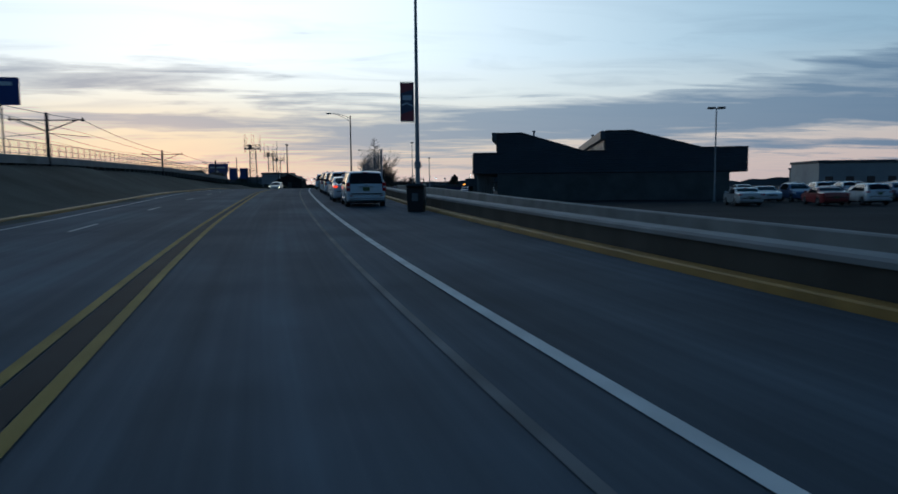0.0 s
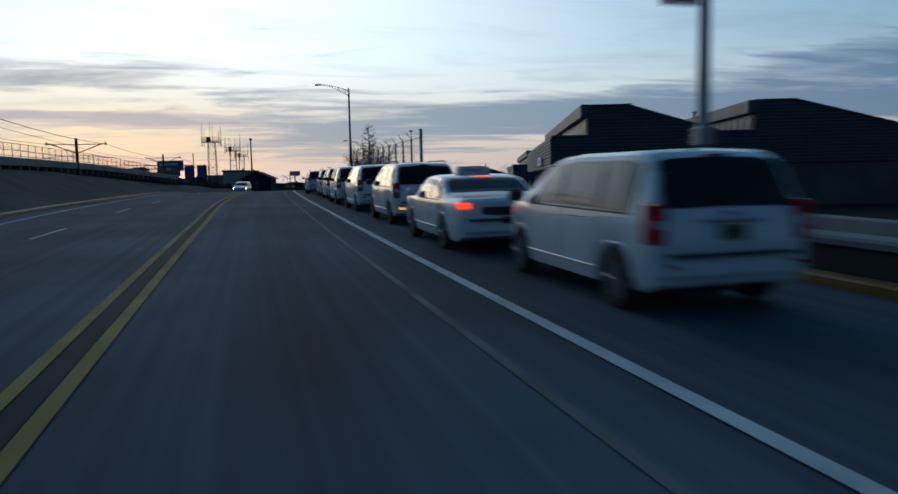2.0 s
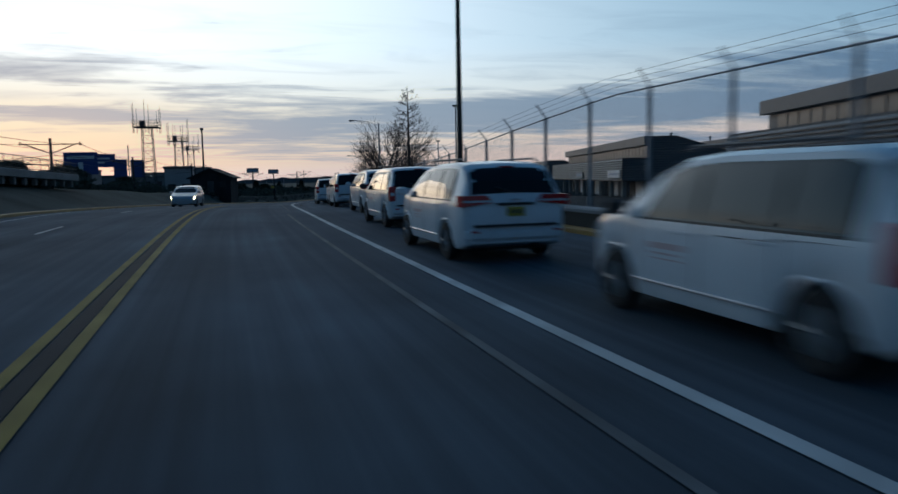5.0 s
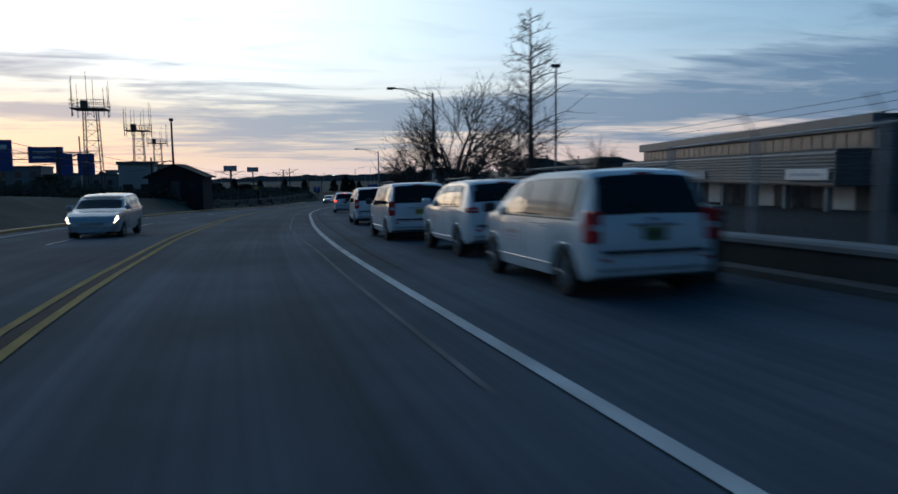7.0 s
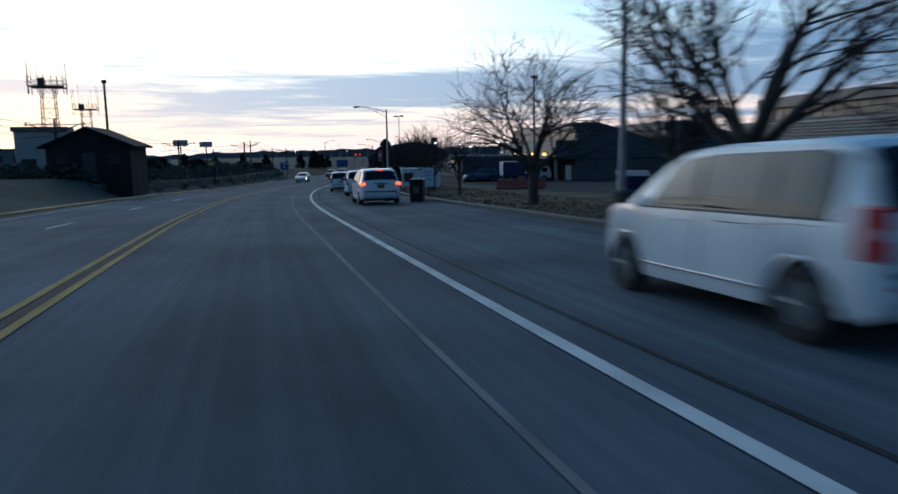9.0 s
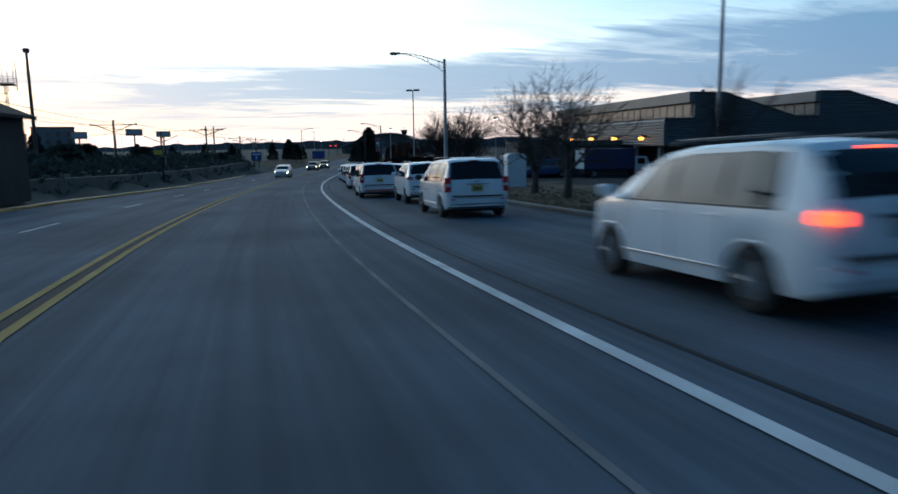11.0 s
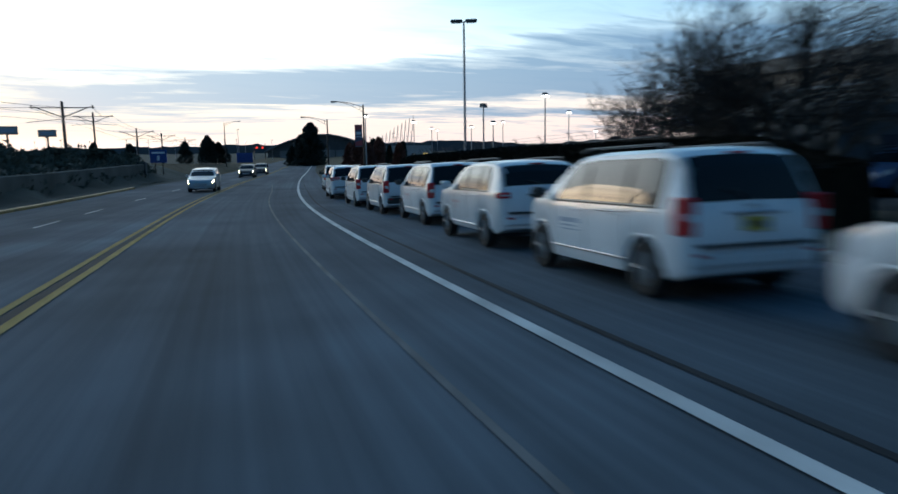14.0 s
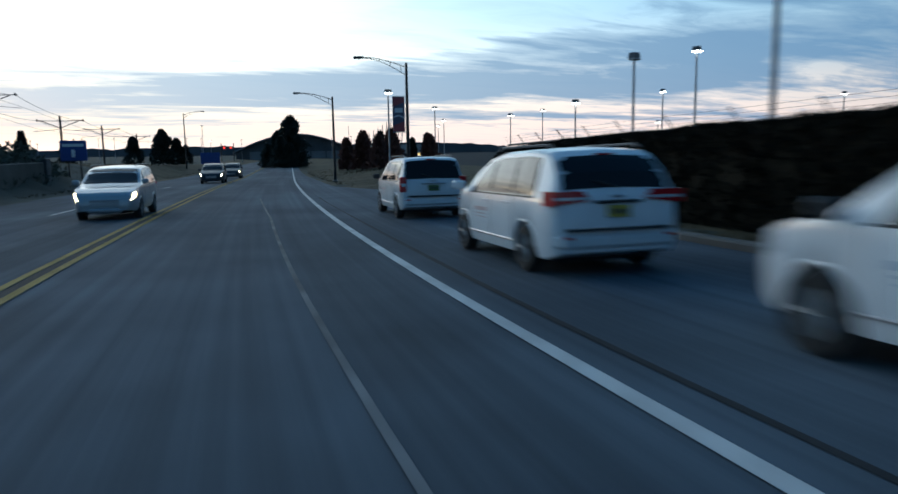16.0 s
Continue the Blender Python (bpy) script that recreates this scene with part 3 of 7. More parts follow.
def ground_z(x, y):
    s, d = nearest(x, y)
    s = max(-195, min(880, s))
    r = road_z(s)
    lc, rc = left_curb(s), right_curb(s)
    if d < lc - 0.4:
        run = lc - 0.4 - d
        first = table(run, [(0, 0.05), (1.2, 0.1), (5.5, 1.0), (30, 1.0), (90, 0.4), (300, 0.0)])
        if 186 < s < 281:
            first = table(run, [(0, 0.03), (2.5, 0.05), (3.2, 0.7), (4.2, 1.0), (30, 1.0), (90, 0.4), (300, 0.0)])
        return r * table(run, [(0, 1), (200, 0.6), (1500, 0.4)]) + bank_top(s) * first
    if d > rc + 0.3:
        run = d - rc - 0.3
        f = table(run, [(0, 0.0), (1.5, 0.25), (7, 1.0)])
        low = lot_level(s)
        if s > 262:
            low = r + 0.7 * table(run, [(0, 0), (8, 1), (20, 0.4), (40, 0)])
        return r + 0.02 + (low - r) * f
    return r - 0.12


def ground_sheet():
    def ticks(core0, core1, step, far):
        out, g, p = [], step, core0
        while p > -far:
            g *= 1.35
            p -= g
            out.append(p)
        out = out[::-1]
        p = core0
        while p < core1:
            out.append(p)
            p += step
        g = step
        while p < far:
            out.append(p)
            g *= 1.35
            p += g
        return out

    xs, ys = ticks(-70, 110, 2.2, 2600), ticks(-60, 430, 2.2, 2600)
    g = Geo()
    w = len(ys)
    vs = []
    for x in xs:
        for y in ys:
            n = noise.noise(Vector((x * 0.11, y * 0.11, 3))) * 0.06
            vs.append((x, y, ground_z(x, y) + n))
    # keep the sheet below the carriageway near its edges
    g.add(vs, [(i * w + j, (i + 1) * w + j, (i + 1) * w + j + 1, i * w + j + 1) for i in range(len(xs) - 1) for j in range(w - 1)])
    me = g.mesh("ground", [DARK_GROUND, GRASS, LOT], True)
    for p in me.polygons:
        c = p.center
        s, d = nearest(c.x, c.y)
        rc = right_curb(max(-195, min(880, s)))
        if d > rc:
            if s > 264:
                p.material_index = 1 if d < 30 else 2
            elif s > 122:
                p.material_index = 1 if d < (16.5 if 150 < s < 205 else 13.0) else 2
            elif s > 92:
                p.material_index = 1 if d < 19 else 2
            else:
                p.material_index = 2
        elif s > 300 and d < 0 and d > -22:
            p.material_index = 1
    return tagged(new("ground", me), "dark winter grass verges and lower asphalt lots beside the road", "ground", kind="structure")


def strip(s0, s1, da, db, z, step=2.0, z_b=None):
    """A ribbon along the road between two offsets (numbers or functions of s)."""
    fa = da if callable(da) else (lambda s: da)
    fb = db if callable(db) else (lambda s: db)
    n = max(1, int(round((s1 - s0) / step)))
    g = Geo()
    vs = []
    for i in range(n + 1):
        s = s0 + (s1 - s0) * i / n
        vs += [at(s, fa(s), z), at(s, fb(s), z if z_b is None else z_b)]
    g.add(vs, [(2 * i, 2 * i + 1, 2 * i + 3, 2 * i + 2) for i in range(n)])
    return g


def swept(s0, s1, d, poly, step=2.0):
    """A section (offset, height) swept along the road at offset d(s); closed at both ends."""
    fd = d if callable(d) else (lambda s: d)
    n = max(1, int(round((s1 - s0) / step)))
    k = len(poly)
    vs, fs = [], []
    for i in range(n + 1):
        s = s0 + (s1 - s0) * i / n
        vs += [at(s, fd(s) + a, b) for a, b in poly]
    for i in range(n):
        fs += [(i * k + j, i * k + (j + 1) % k, i * k + k + (j + 1) % k, i * k + k + j) for j in range(k)]
    fs += [tuple(range(k)), tuple(range(len(vs) - 1, len(vs) - 1 - k, -1))]
    return Geo().add(vs, fs)


ground_sheet()


def carriageway():
    g = Geo()
    cols = 14
    ss = [-80 + i * 2.0 for i in range(200)] + [320 + i * 8 for i in range(60)]
    w = cols + 1
    vs = []
    for s in ss:
        a, b = left_curb(s), right_curb(s)
        for j in range(w):
            d = a + (b - a) * j / cols
            vs.append(at(s, d, noise.noise(Vector((s * 0.15, d * 0.4, 0))) * 0.006))
    g.add(vs, [(i * w + j, (i + 1) * w + j, (i + 1) * w + j + 1, i * w + j + 1) for i in range(len(ss) - 1) for j in range(cols)])
    ob = structure("road", g, SKY_TINT_ASPHALT, "dark grey asphalt carriageway tinted with sky blue, with worn wheel tracks", "road", True)
    layer = ob.data.uv_layers.new(name="lanes")
    for loop in ob.data.loops:
        i, j = divmod(loop.vertex_index, w)
        a, b = left_curb(ss[i]), right_curb(ss[i])
        layer.data[loop.index].uv = (a + (b - a) * j / cols, ss[i])
    return ob


road = carriageway()


def marking(name, g, mat, label):
    ob = new(name, g.mesh(name, mat))
    return tagged(ob, label, "road marking", kind="structure")


UP = 0.014
marking("edge_line", strip(-60, 268, -0.08, 0.08, UP), WHITE_LINE, "solid white edge line along the taxi lane")
marking("edge_line", strip(268, 620, -0.08, 0.08, UP, 4), WHITE_LINE, "solid white edge line past the lay-by")
marking("old_line", strip(-60, 100, -0.92, -0.82, UP - 0.004), PALE_SEAM, "worn pale ghost line beside the edge line")


def seam_d(s):
    return table(s, [(100, -0.6), (117, -0.6), (130, -1.08), (196, -1.21), (237, -1.73), (250, -1.8), (262, -2.2)])


marking("old_line", strip(104, 262, lambda s: seam_d(s) - 0.035, lambda s: seam_d(s) + 0.035, UP - 0.004), PALE_SEAM, "worn pale seam line in the lane")


def yellow_gap(s):
    return table(s, [(8, 0.47), (25, 0.37), (110, 0.34), (180, 0.32)])


marking("centre_line", strip(-60, 420, lambda s: yellow_d(s) - 0.07, lambda s: yellow_d(s) + 0.07, UP, 3), YELLOW_LINE, "yellow stripe of the double centre line")
marking("centre_line", strip(-60, 420, lambda s: yellow_d(s) - yellow_gap(s) - 0.065, lambda s: yellow_d(s) - yellow_gap(s) + 0.065, UP, 3), YELLOW_LINE, "yellow stripe of the double centre line")
marking("tar_seam", strip(-60, 420, lambda s: yellow_d(s) - yellow_gap(s) + 0.085, lambda s: yellow_d(s) - 0.09, UP - 0.006, 3), TAR, "dark strip between the yellow stripes")
marking("edge_line", strip(-60, 180, lambda s: left_curb(s) + 1.15, lambda s: left_curb(s) + 1.27, UP, 3), WHITE_LINE, "solid white line beside the far curb")
DASHES = (-15, -2.7, 9.7, 22.1, 34.4, 47.2, 59.0, 68.8, 79.7, 93.2, 108, 123.7, 138.5, 152, 165, 177, 189.3, 201.3, 212.6, 224, 231, 242, 255, 268, 281)
dash_set = thing("lane_dashes", Matrix(), "broken white lane line between the far lanes", "road marking", kind="structure")
for s in DASHES:
    part("dash", strip(s, s + 3.3, lambda q: yellow_d(q) - 3.9, lambda q: yellow_d(q) - 3.79, UP, 1.1), WHITE_LINE, dash_set)

marking("tar_seam", strip(112, 262, lambda s: 0.52 + 0.05 * math.sin(s * 0.21), lambda s: 0.60 + 0.05 * math.sin(s * 0.21 + 0.3), UP - 0.006), TAR, "dark sealed joint beside the edge line")

# curbs, parapet
CURB = [(-0.09, -0.1), (-0.08, 0.11), (-0.05, 0.14), (0.16, 0.15), (0.16, -0.1)]
structure("curb_left", swept(-60, 262, lambda s: left_curb(s) - 0.02, [(-b, c) for b, c in reversed(CURB)]), CURB_YELLOW, "yellow painted concrete curb along the far lanes", "curb")
structure("curb_right", swept(-60, 102, lambda s: right_curb(s) + 0.02, CURB), CURB_YELLOW, "yellow painted concrete curb along the taxi lane", "curb")
structure("curb_grass", swept(102, 262, lambda s: right_curb(s) + 0.02, CURB), WALL_CONCRETE, "plain grey concrete curb along the grass verge", "curb")
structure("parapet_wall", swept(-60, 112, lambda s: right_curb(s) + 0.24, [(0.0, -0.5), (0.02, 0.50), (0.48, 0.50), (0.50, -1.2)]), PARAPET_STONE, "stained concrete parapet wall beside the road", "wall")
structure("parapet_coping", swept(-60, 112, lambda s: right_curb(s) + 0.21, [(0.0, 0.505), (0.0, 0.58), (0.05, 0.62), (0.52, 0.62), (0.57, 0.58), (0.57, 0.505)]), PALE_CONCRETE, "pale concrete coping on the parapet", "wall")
structure("ramp_parapet", swept(-60, 96, lambda s: right_curb(s) + 5.2 + s * 0.01, [(0, -1.4), (0, 0.30), (0.05, 0.34), (0.30, 0.34), (0.35, 0.30), (0.35, -1.4)]), CONCRETE, "low concrete wall along the lower ramp", "wall")
# retaining wall on the far side, rising to its end
def retaining_wall():
    g, ring = Geo(), []
    ss = [186 + 2 * k for k in range(48)]
    for s in ss:
        d, h = left_curb(s) - 2.9, wall_height(s)
        ring += [at(s, d + b, z) for b, z in ((0, -0.3), (0, h - 0.06), (-0.06, h), (-0.45, h), (-0.5, -0.3))]
    g.add(ring, [(5 * i + j, 5 * i + (j + 1) % 5, 5 * i + 5 + (j + 1) % 5, 5 * i + 5 + j) for i in range(len(ss) - 1) for j in range(5)] + [(4, 3, 2, 1, 0), tuple(range(5 * len(ss) - 5, 5 * len(ss)))])
    return g


structure("retaining_wall", retaining_wall(), BANK_CONCRETE, "plain dark concrete retaining wall", "wall")
end_pier = Geo().box((-0.75, -0.5, -0.4), (0.10, 0.5, 2.25), 0.04)
structure("wall_pier", end_pier, DARK_WALL, "dark end pier of the retaining wall", "wall").matrix_basis = along(280.7, left_curb(280) - 2.9)


# ---- vehicles: a shell lofted from tail (y = 0) to nose ----
SHORT = 0.94        # the cabs are a little shorter than the long-wheelbase outline


class Shell:
    """Outline of a car body: tops and widths by length, wheel arches cut in the lower edge."""

    def __init__(self, length, half, tops, plan, belt, sill, axles, arch, tumble, shoulder=0.07):
        self.length, self.half = length * SHORT, half
        self.tops, self.plan = [(y * SHORT, z) for y, z in tops], [(y * SHORT, w) for y, w in plan]
        axles = tuple(a * SHORT for a in axles)
        self.belt, self.sill, self.axles, self.arch, self.tumble, self.shoulder = belt, sill, axles, arch, tumble, shoulder

    def bottom(self, y):
        z = self.sill + table(y, [(0, 0.10), (0.35, 0.0), (self.length - 0.5, 0.0), (self.length, 0.06)])
        for a in self.axles:
            q = self.arch ** 2 - (y - a) ** 2
            if q > 0:
                z = max(z, 0.335 + math.sqrt(q))
        return z

    def point(self, y, v, off=0.0):
        """v runs from -1 (left lower edge) over the top (0) to 1 (right lower edge)."""
        z0, z1 = self.bottom(y), table(y, self.tops)
        w = self.half * table(y, self.plan)
        a, sg = abs(v), (1 if v >= 0 else -1)
        lift = max(0.0, z1 - self.belt)
        zb = min(self.belt, z1 - 0.02 - 0.03 * min(1, lift))
        z1 = max(z1, z0 + 0.1)
        zb = max(zb, z0 + 0.03)
        wt = w - self.tumble * min(1.0, lift / 0.6) - 0.02
        sh = min(self.shoulder, (z1 - zb) * 0.5)
        zm = z0 + (zb - z0) * 0.5
        rows = [(0.0, 0.0, z1), (0.22, wt * 0.5, z1 - 0.012), (0.34, wt * 0.86, z1 - sh * 0.35), (0.42, wt, z1 - sh), (0.70, w - 0.012, zb + 0.01),
                (0.74, w, zb - 0.03), (0.86, w + 0.004, zm), (0.95, w - 0.015, z0 + (zb - z0) * 0.12), (1.0, w - 0.05, z0)]
        x = float(np.interp(a, [r[0] for r in rows], [r[1] for r in rows]))
        z = float(np.interp(a, [r[0] for r in rows], [r[2] for r in rows]))
        return Vector((sg * x, y, z))

    def near(self, y, v, off):
        e = 0.01
        p = self.point(y, v)
        n = (self.point(min(self.length, y + e), v) - self.point(max(0, y - e), v)).cross(self.point(y, min(1, v + e)) - self.point(y, max(-1, v - e)))
        if n.length < 1e-9:
            return p
        n.normalize()
        mid = Vector((0, self.length / 2, 0.7))
        if n.dot(p - mid) < 0:
            n = -n
        return p + n * off

    def stations(self):
        ys = {0.0, self.length}
        for y, z in self.tops:
            ys.add(y)
        for y, z in self.plan:
            ys.add(y)
        for a in self.axles:
            for k in range(-8, 9):
                ys.add(a + self.arch * math.sin(k / 8 * math.pi / 2) * 0.999)
        k = 0.0
        while k < self.length:
            ys.add(round(k, 3))
            k += 0.18
        out = []
        for y in sorted(ys):
            if 0 <= y <= self.length and (not out or y - out[-1] > 0.008):
                out.append(y)
        return out

    def body(self):
        vs_ = [-1, -0.95, -0.86, -0.74, -0.70, -0.56, -0.42, -0.34, -0.22, 0, 0.22, 0.34, 0.42, 0.56, 0.70, 0.74, 0.86, 0.95, 1]
        ys = self.stations()
        g = Geo()
        w = len(vs_)
        pts = [self.point(y, v) for y in ys for v in vs_]
        fs = [(i * w + j, i * w + w + j, i * w + w + j + 1, i * w + j + 1) for i in range(len(ys) - 1) for j in range(w - 1)]
        fs += [(i * w, i * w + w - 1, i * w + w + w - 1, i * w + w) for i in range(len(ys) - 1)]
        fs += [tuple(range(w)), tuple(range(len(pts) - 1, len(pts) - 1 - w, -1))]
        return g.add(pts, fs)

    def patch(self, y0, y1, v0, v1, off=0.006, nu=8, nv=5, slant0=0.0, slant1=0.0, thick=0.012, bulge=0.0):
        """A panel lying on the shell, with a rim; slant shifts its ends with v."""
        def spot(i, j, o):
            f = j
            a, b = y0 + slant0 * f, y1 + slant1 * f
            return self.near(a + (b - a) * i, v0 + (v1 - v0) * j, o + bulge * 4 * j * (1 - j))
        g = Geo()
        g.grid(lambda i, j: spot(i, j, off), nu, nv)
        w = nv + 1
        ring = [i * w for i in range(nu + 1)] + [nu * w + j for j in range(1, nv + 1)] + [i * w + nv for i in range(nu - 1, -1, -1)] + [j for j in range(nv - 1, 0, -1)]
        k = len(g.v)
        for idx in ring:
            i, j = divmod(idx, w)
            g.v.append(tuple(spot(i / nu, j / nv, off - thick)))
        n = len(ring)
        g.f += [(ring[a], ring[(a + 1) % n], k + (a + 1) % n, k + a) for a in range(n)]
        return g


TAXI_ROW = "waiting row of white cabs"


def shorten(v):
    """Scale every length along the car in nested tuples of (y, ...) pairs."""
    return tuple(round(y * SHORT, 4) for y in v)


def wheel_meshes(r=0.335, w=0.22):
    tyre = Geo()
    prof = [(r * 0.62, -w / 2), (r * 0.93, -w / 2), (r, -w / 2 + 0.03), (r, w / 2 - 0.03), (r * 0.93, w / 2), (r * 0.62, w / 2)]
    n = 22
    vs = [(x, a * math.cos(2 * math.pi * k / n), a * math.sin(2 * math.pi * k / n)) for k in range(n) for a, x in prof]
    m = len(prof)
    tyre.add(vs, [(k * m + j, k * m + (j + 1) % m, ((k + 1) % n) * m + (j + 1) % m, ((k + 1) % n) * m + j) for k in range(n) for j in range(m)])
    rim = Geo()
    rim.tube([(-w / 2 + 0.03, 0, 0), (w / 2 - 0.03, 0, 0)], r * 0.63, 18)
    for k in range(5):
        a = 2 * math.pi * k / 5
        for sx in (-1, 1):
            x = sx * (w / 2 - 0.02)
            rim.tube([(x, 0, 0), (x, math.cos(a) * r * 0.6, math.sin(a) * r * 0.6)], [0.045, 0.03], 5)
    for sx in (-1, 1):
        rim.tube([(sx * (w / 2 - 0.035), 0, 0), (sx * (w / 2 - 0.002), 0, 0)], r * 0.18, 10)
    return tyre.mesh("tyre", TYRE, True), rim.mesh("rim", RIM, True)


TYRE_MESH, RIM_MESH = wheel_meshes()


def vehicle(kind, paint, name, label, category, group, tail="tall", tail_mat=None, head_mat=None, plate=None, rails=True, sign=None, stripe=True, brake=False, bumper_lit=False, bumper_mat=None, tape=False):
    """A car at the origin, tail on y = 0; its parts hang on an empty on the ground."""
    sh = SHELLS[kind]
    tail_mat, head_mat, plate = tail_mat or TAIL_RED, head_mat or HEAD_OFF, plate or PLATE_GREEN
    root = thing(name, Matrix(), label, category, group)
    L, H = sh.length, sh.half
    part("body", sh.body(), paint, root, smooth=True)
    under = Geo().box((-H + 0.20, 0.30, sh.sill - 0.06), (H - 0.20, L - 0.35, 0.80), 0.05)
    part("underbody", under, BLACK_TRIM, root, "black underbody and wheel wells")
    win, cargo = [shorten(w) for w in GLASS[kind][0]], (shorten(GLASS[kind][1][0]), shorten(GLASS[kind][1][1]), GLASS[kind][1][2])
    for k, (y0, y1, s0, s1) in enumerate(win):
        for sg in (-1, 1):
            pane = sh.patch(y0, y1, sg * 0.69, sg * 0.455, 0.006, 6, 6, s0, s1, bulge=0.02)
            part("side_window", pane, SIDE_GLASS, root, "dark tinted side glass", smooth=True)
    for sg in (-1, 1):
        band = sh.patch(win[0][0] - 0.03, win[-1][1] + 0.02, sg * 0.70, sg * 0.445, 0.002, 12, 4, win[0][2], win[-1][3], thick=0.006)
        part("pillar_trim", band, PILLAR_GLOSS, root, "glossy black pillars between the side windows")
        strip_ = sh.patch(win[0][0] - 0.03, win[-1][1] + 0.10, sg * 0.722, sg * 0.700, 0.007, 10, 1, thick=0.010)
        part("belt_strip", strip_, BLACK_TRIM, root, "black rubber strip under the side windows")
    (r0, r1), (f0, f1), vw = cargo
    part("rear_window", sh.patch(r0, r1, -vw, vw, 0.007, 6, 10), CAR_GLASS, root, "black tinted rear glass")
    part("windscreen", sh.patch(f0, f1, -0.36, 0.36, 0.007, 5, 10), CAR_GLASS, root, "dark windscreen")
    z_tail = sh.belt
    for sg in (-1, 1):
        # tail lamps wrap round the corner posts
        if tail == "tall":
            x0, x1, z0, z1, dp = H - 0.20, H - 0.015, z_tail - 0.30, z_tail + 0.13, 0.20
        elif tail == "wide":
            x0, x1, z0, z1, dp = H - 0.58, H - 0.01, z_tail - 0.10, z_tail + 0.09, 0.30
        else:
            x0, x1, z0, z1, dp = H - 0.26, H - 0.01, z_tail - 0.12, z_tail + 0.0, 0.20
        lo, hi = (min(sg * x0, sg * x1), -0.012), (max(sg * x0, sg * x1), dp)
        if tail == "wide":
            g = Geo().prism([(sg * x0, z0 + 0.07), (sg * x1, z0), (sg * x1, z1), (sg * (x0 + 0.12), z1)], lo[1], hi[1], "y")
        else:
            g = Geo().box((lo[0], lo[1], z0), (hi[0], hi[1], z1), 0.025)
        lamp = part("tail_light", g, tail_mat, root, "red plastic tail light" if tail_mat is TAIL_RED else "glowing red tail light")
        part("lamp_lens", Geo().box((lo[0] + 0.03, lo[1] - 0.006, z0 + (z1 - z0) * 0.38), (hi[0] - 0.03, lo[1] + 0.01, z0 + (z1 - z0) * 0.58), 0.004), HEAD_OFF if tail_mat is TAIL_RED else tail_mat, lamp)
        gl = sh.patch(L - (0.28 if head_mat is HEAD_LIT else 0.50), L - 0.05, sg * 0.80, sg * 0.735, 0.008, 6, 3, 0.0, -0.10)
        part("headlight", gl, head_mat, root, "lit headlight" if head_mat is HEAD_LIT else "")
        ym = max(f0, f1) - 0.12
        mir = Geo().box((min(sg * (H - 0.02), sg * (H + 0.20)), ym, sh.belt + 0.02), (max(sg * (H - 0.02), sg * (H + 0.20)), ym + 0.14, sh.belt + 0.19), 0.04)
        part("side_mirror", mir, BLACK_TRIM if kind == "van" else paint, root)
        for a in sh.axles:
            hub = new("wheel", TYRE_MESH)
            hub.parent, hub.matrix_basis = root, pose(sg * (H - 0.115), a, 0.335)
            piece("rim", RIM_MESH, hub)
            flare = Geo()
            ring = [(a + math.cos(q) * sh.arch, 0.335 + math.sin(q) * sh.arch) for q in [math.pi * (0.04 + 0.92 * k / 14) for k in range(15)]]
            flare.tube([(sg * (H * 0.995 * table(y, sh.plan) - 0.012), y, z) for y, z in ring], 0.016, 5)
            part("arch_lip", flare, paint, root, smooth=True)
        if stripe:
            lip = Geo().prism([(sg * (H - 0.03), 0.392), (sg * (H + 0.012), 0.396), (sg * (H + 0.012), 0.412), (sg * (H - 0.03), 0.432)], sh.axles[0] + sh.arch + 0.05, sh.axles[1] - sh.arch - 0.05, "y")
            part("side_moulding", lip, CHROME if kind in ("van", "wagon") else BRIGHT_TRIM, root, "bright lower side moulding")
        for y in shorten(HANDLES[kind]):
            hz = sh.point(y, sg * 0.765)
            part("door_handle", Geo().box((hz.x - 0.02, y, hz.z - 0.018), (hz.x + 0.02, y + 0.18, hz.z + 0.018), 0.008), paint, root)
        for y in shorten(SEAMS[kind]):
            part("door_seam", sh.patch(y, y + 0.012, sg * 0.93, sg * 0.70, 0.002, 1, 6, thick=0.004), BLACK_TRIM, root)
        if kind == "van":
            part("slide_rail", sh.patch(0.56, 1.83, sg * 0.762, sg * 0.758, 0.003, 5, 1, thick=0.005), BLACK_TRIM, root)
        if rails:
            ry0, ry1 = (0.65, 2.7) if kind != "sedan" else (1, 2)
            zz = table(1.5, sh.tops) + 0.035
            rail = Geo().tube([(sg * (H - sh.tumble - 0.12), ry0, zz - 0.05), (sg * (H - sh.tumble - 0.12), ry0 + 0.12, zz), (sg * (H - sh.tumble - 0.12), ry1 - 0.15, zz), (sg * (H - sh.tumble - 0.12), ry1, zz - 0.05)], 0.018, 6)
            part("roof_rail", rail, LAMP_HEAD, root, smooth=True)
        if sign:
            y0 = 2.35 if kind == "van" else 2.5
            for k, (dy, w, v0, v1) in enumerate(((0.0, 0.60, 0.804, 0.824), (0.10, 0.44, 0.835, 0.842), (0.02, 0.50, 0.853, 0.858))):
                part("door_lettering", sh.patch(y0 + dy, y0 + dy + w, sg * v1, sg * v0, 0.003, 3, 1, thick=0.003), sign, root, "faded lettering as plain bars")
    # bumper with its dark step, plate, hatch handle and seam
    bz = sh.sill + 0.10
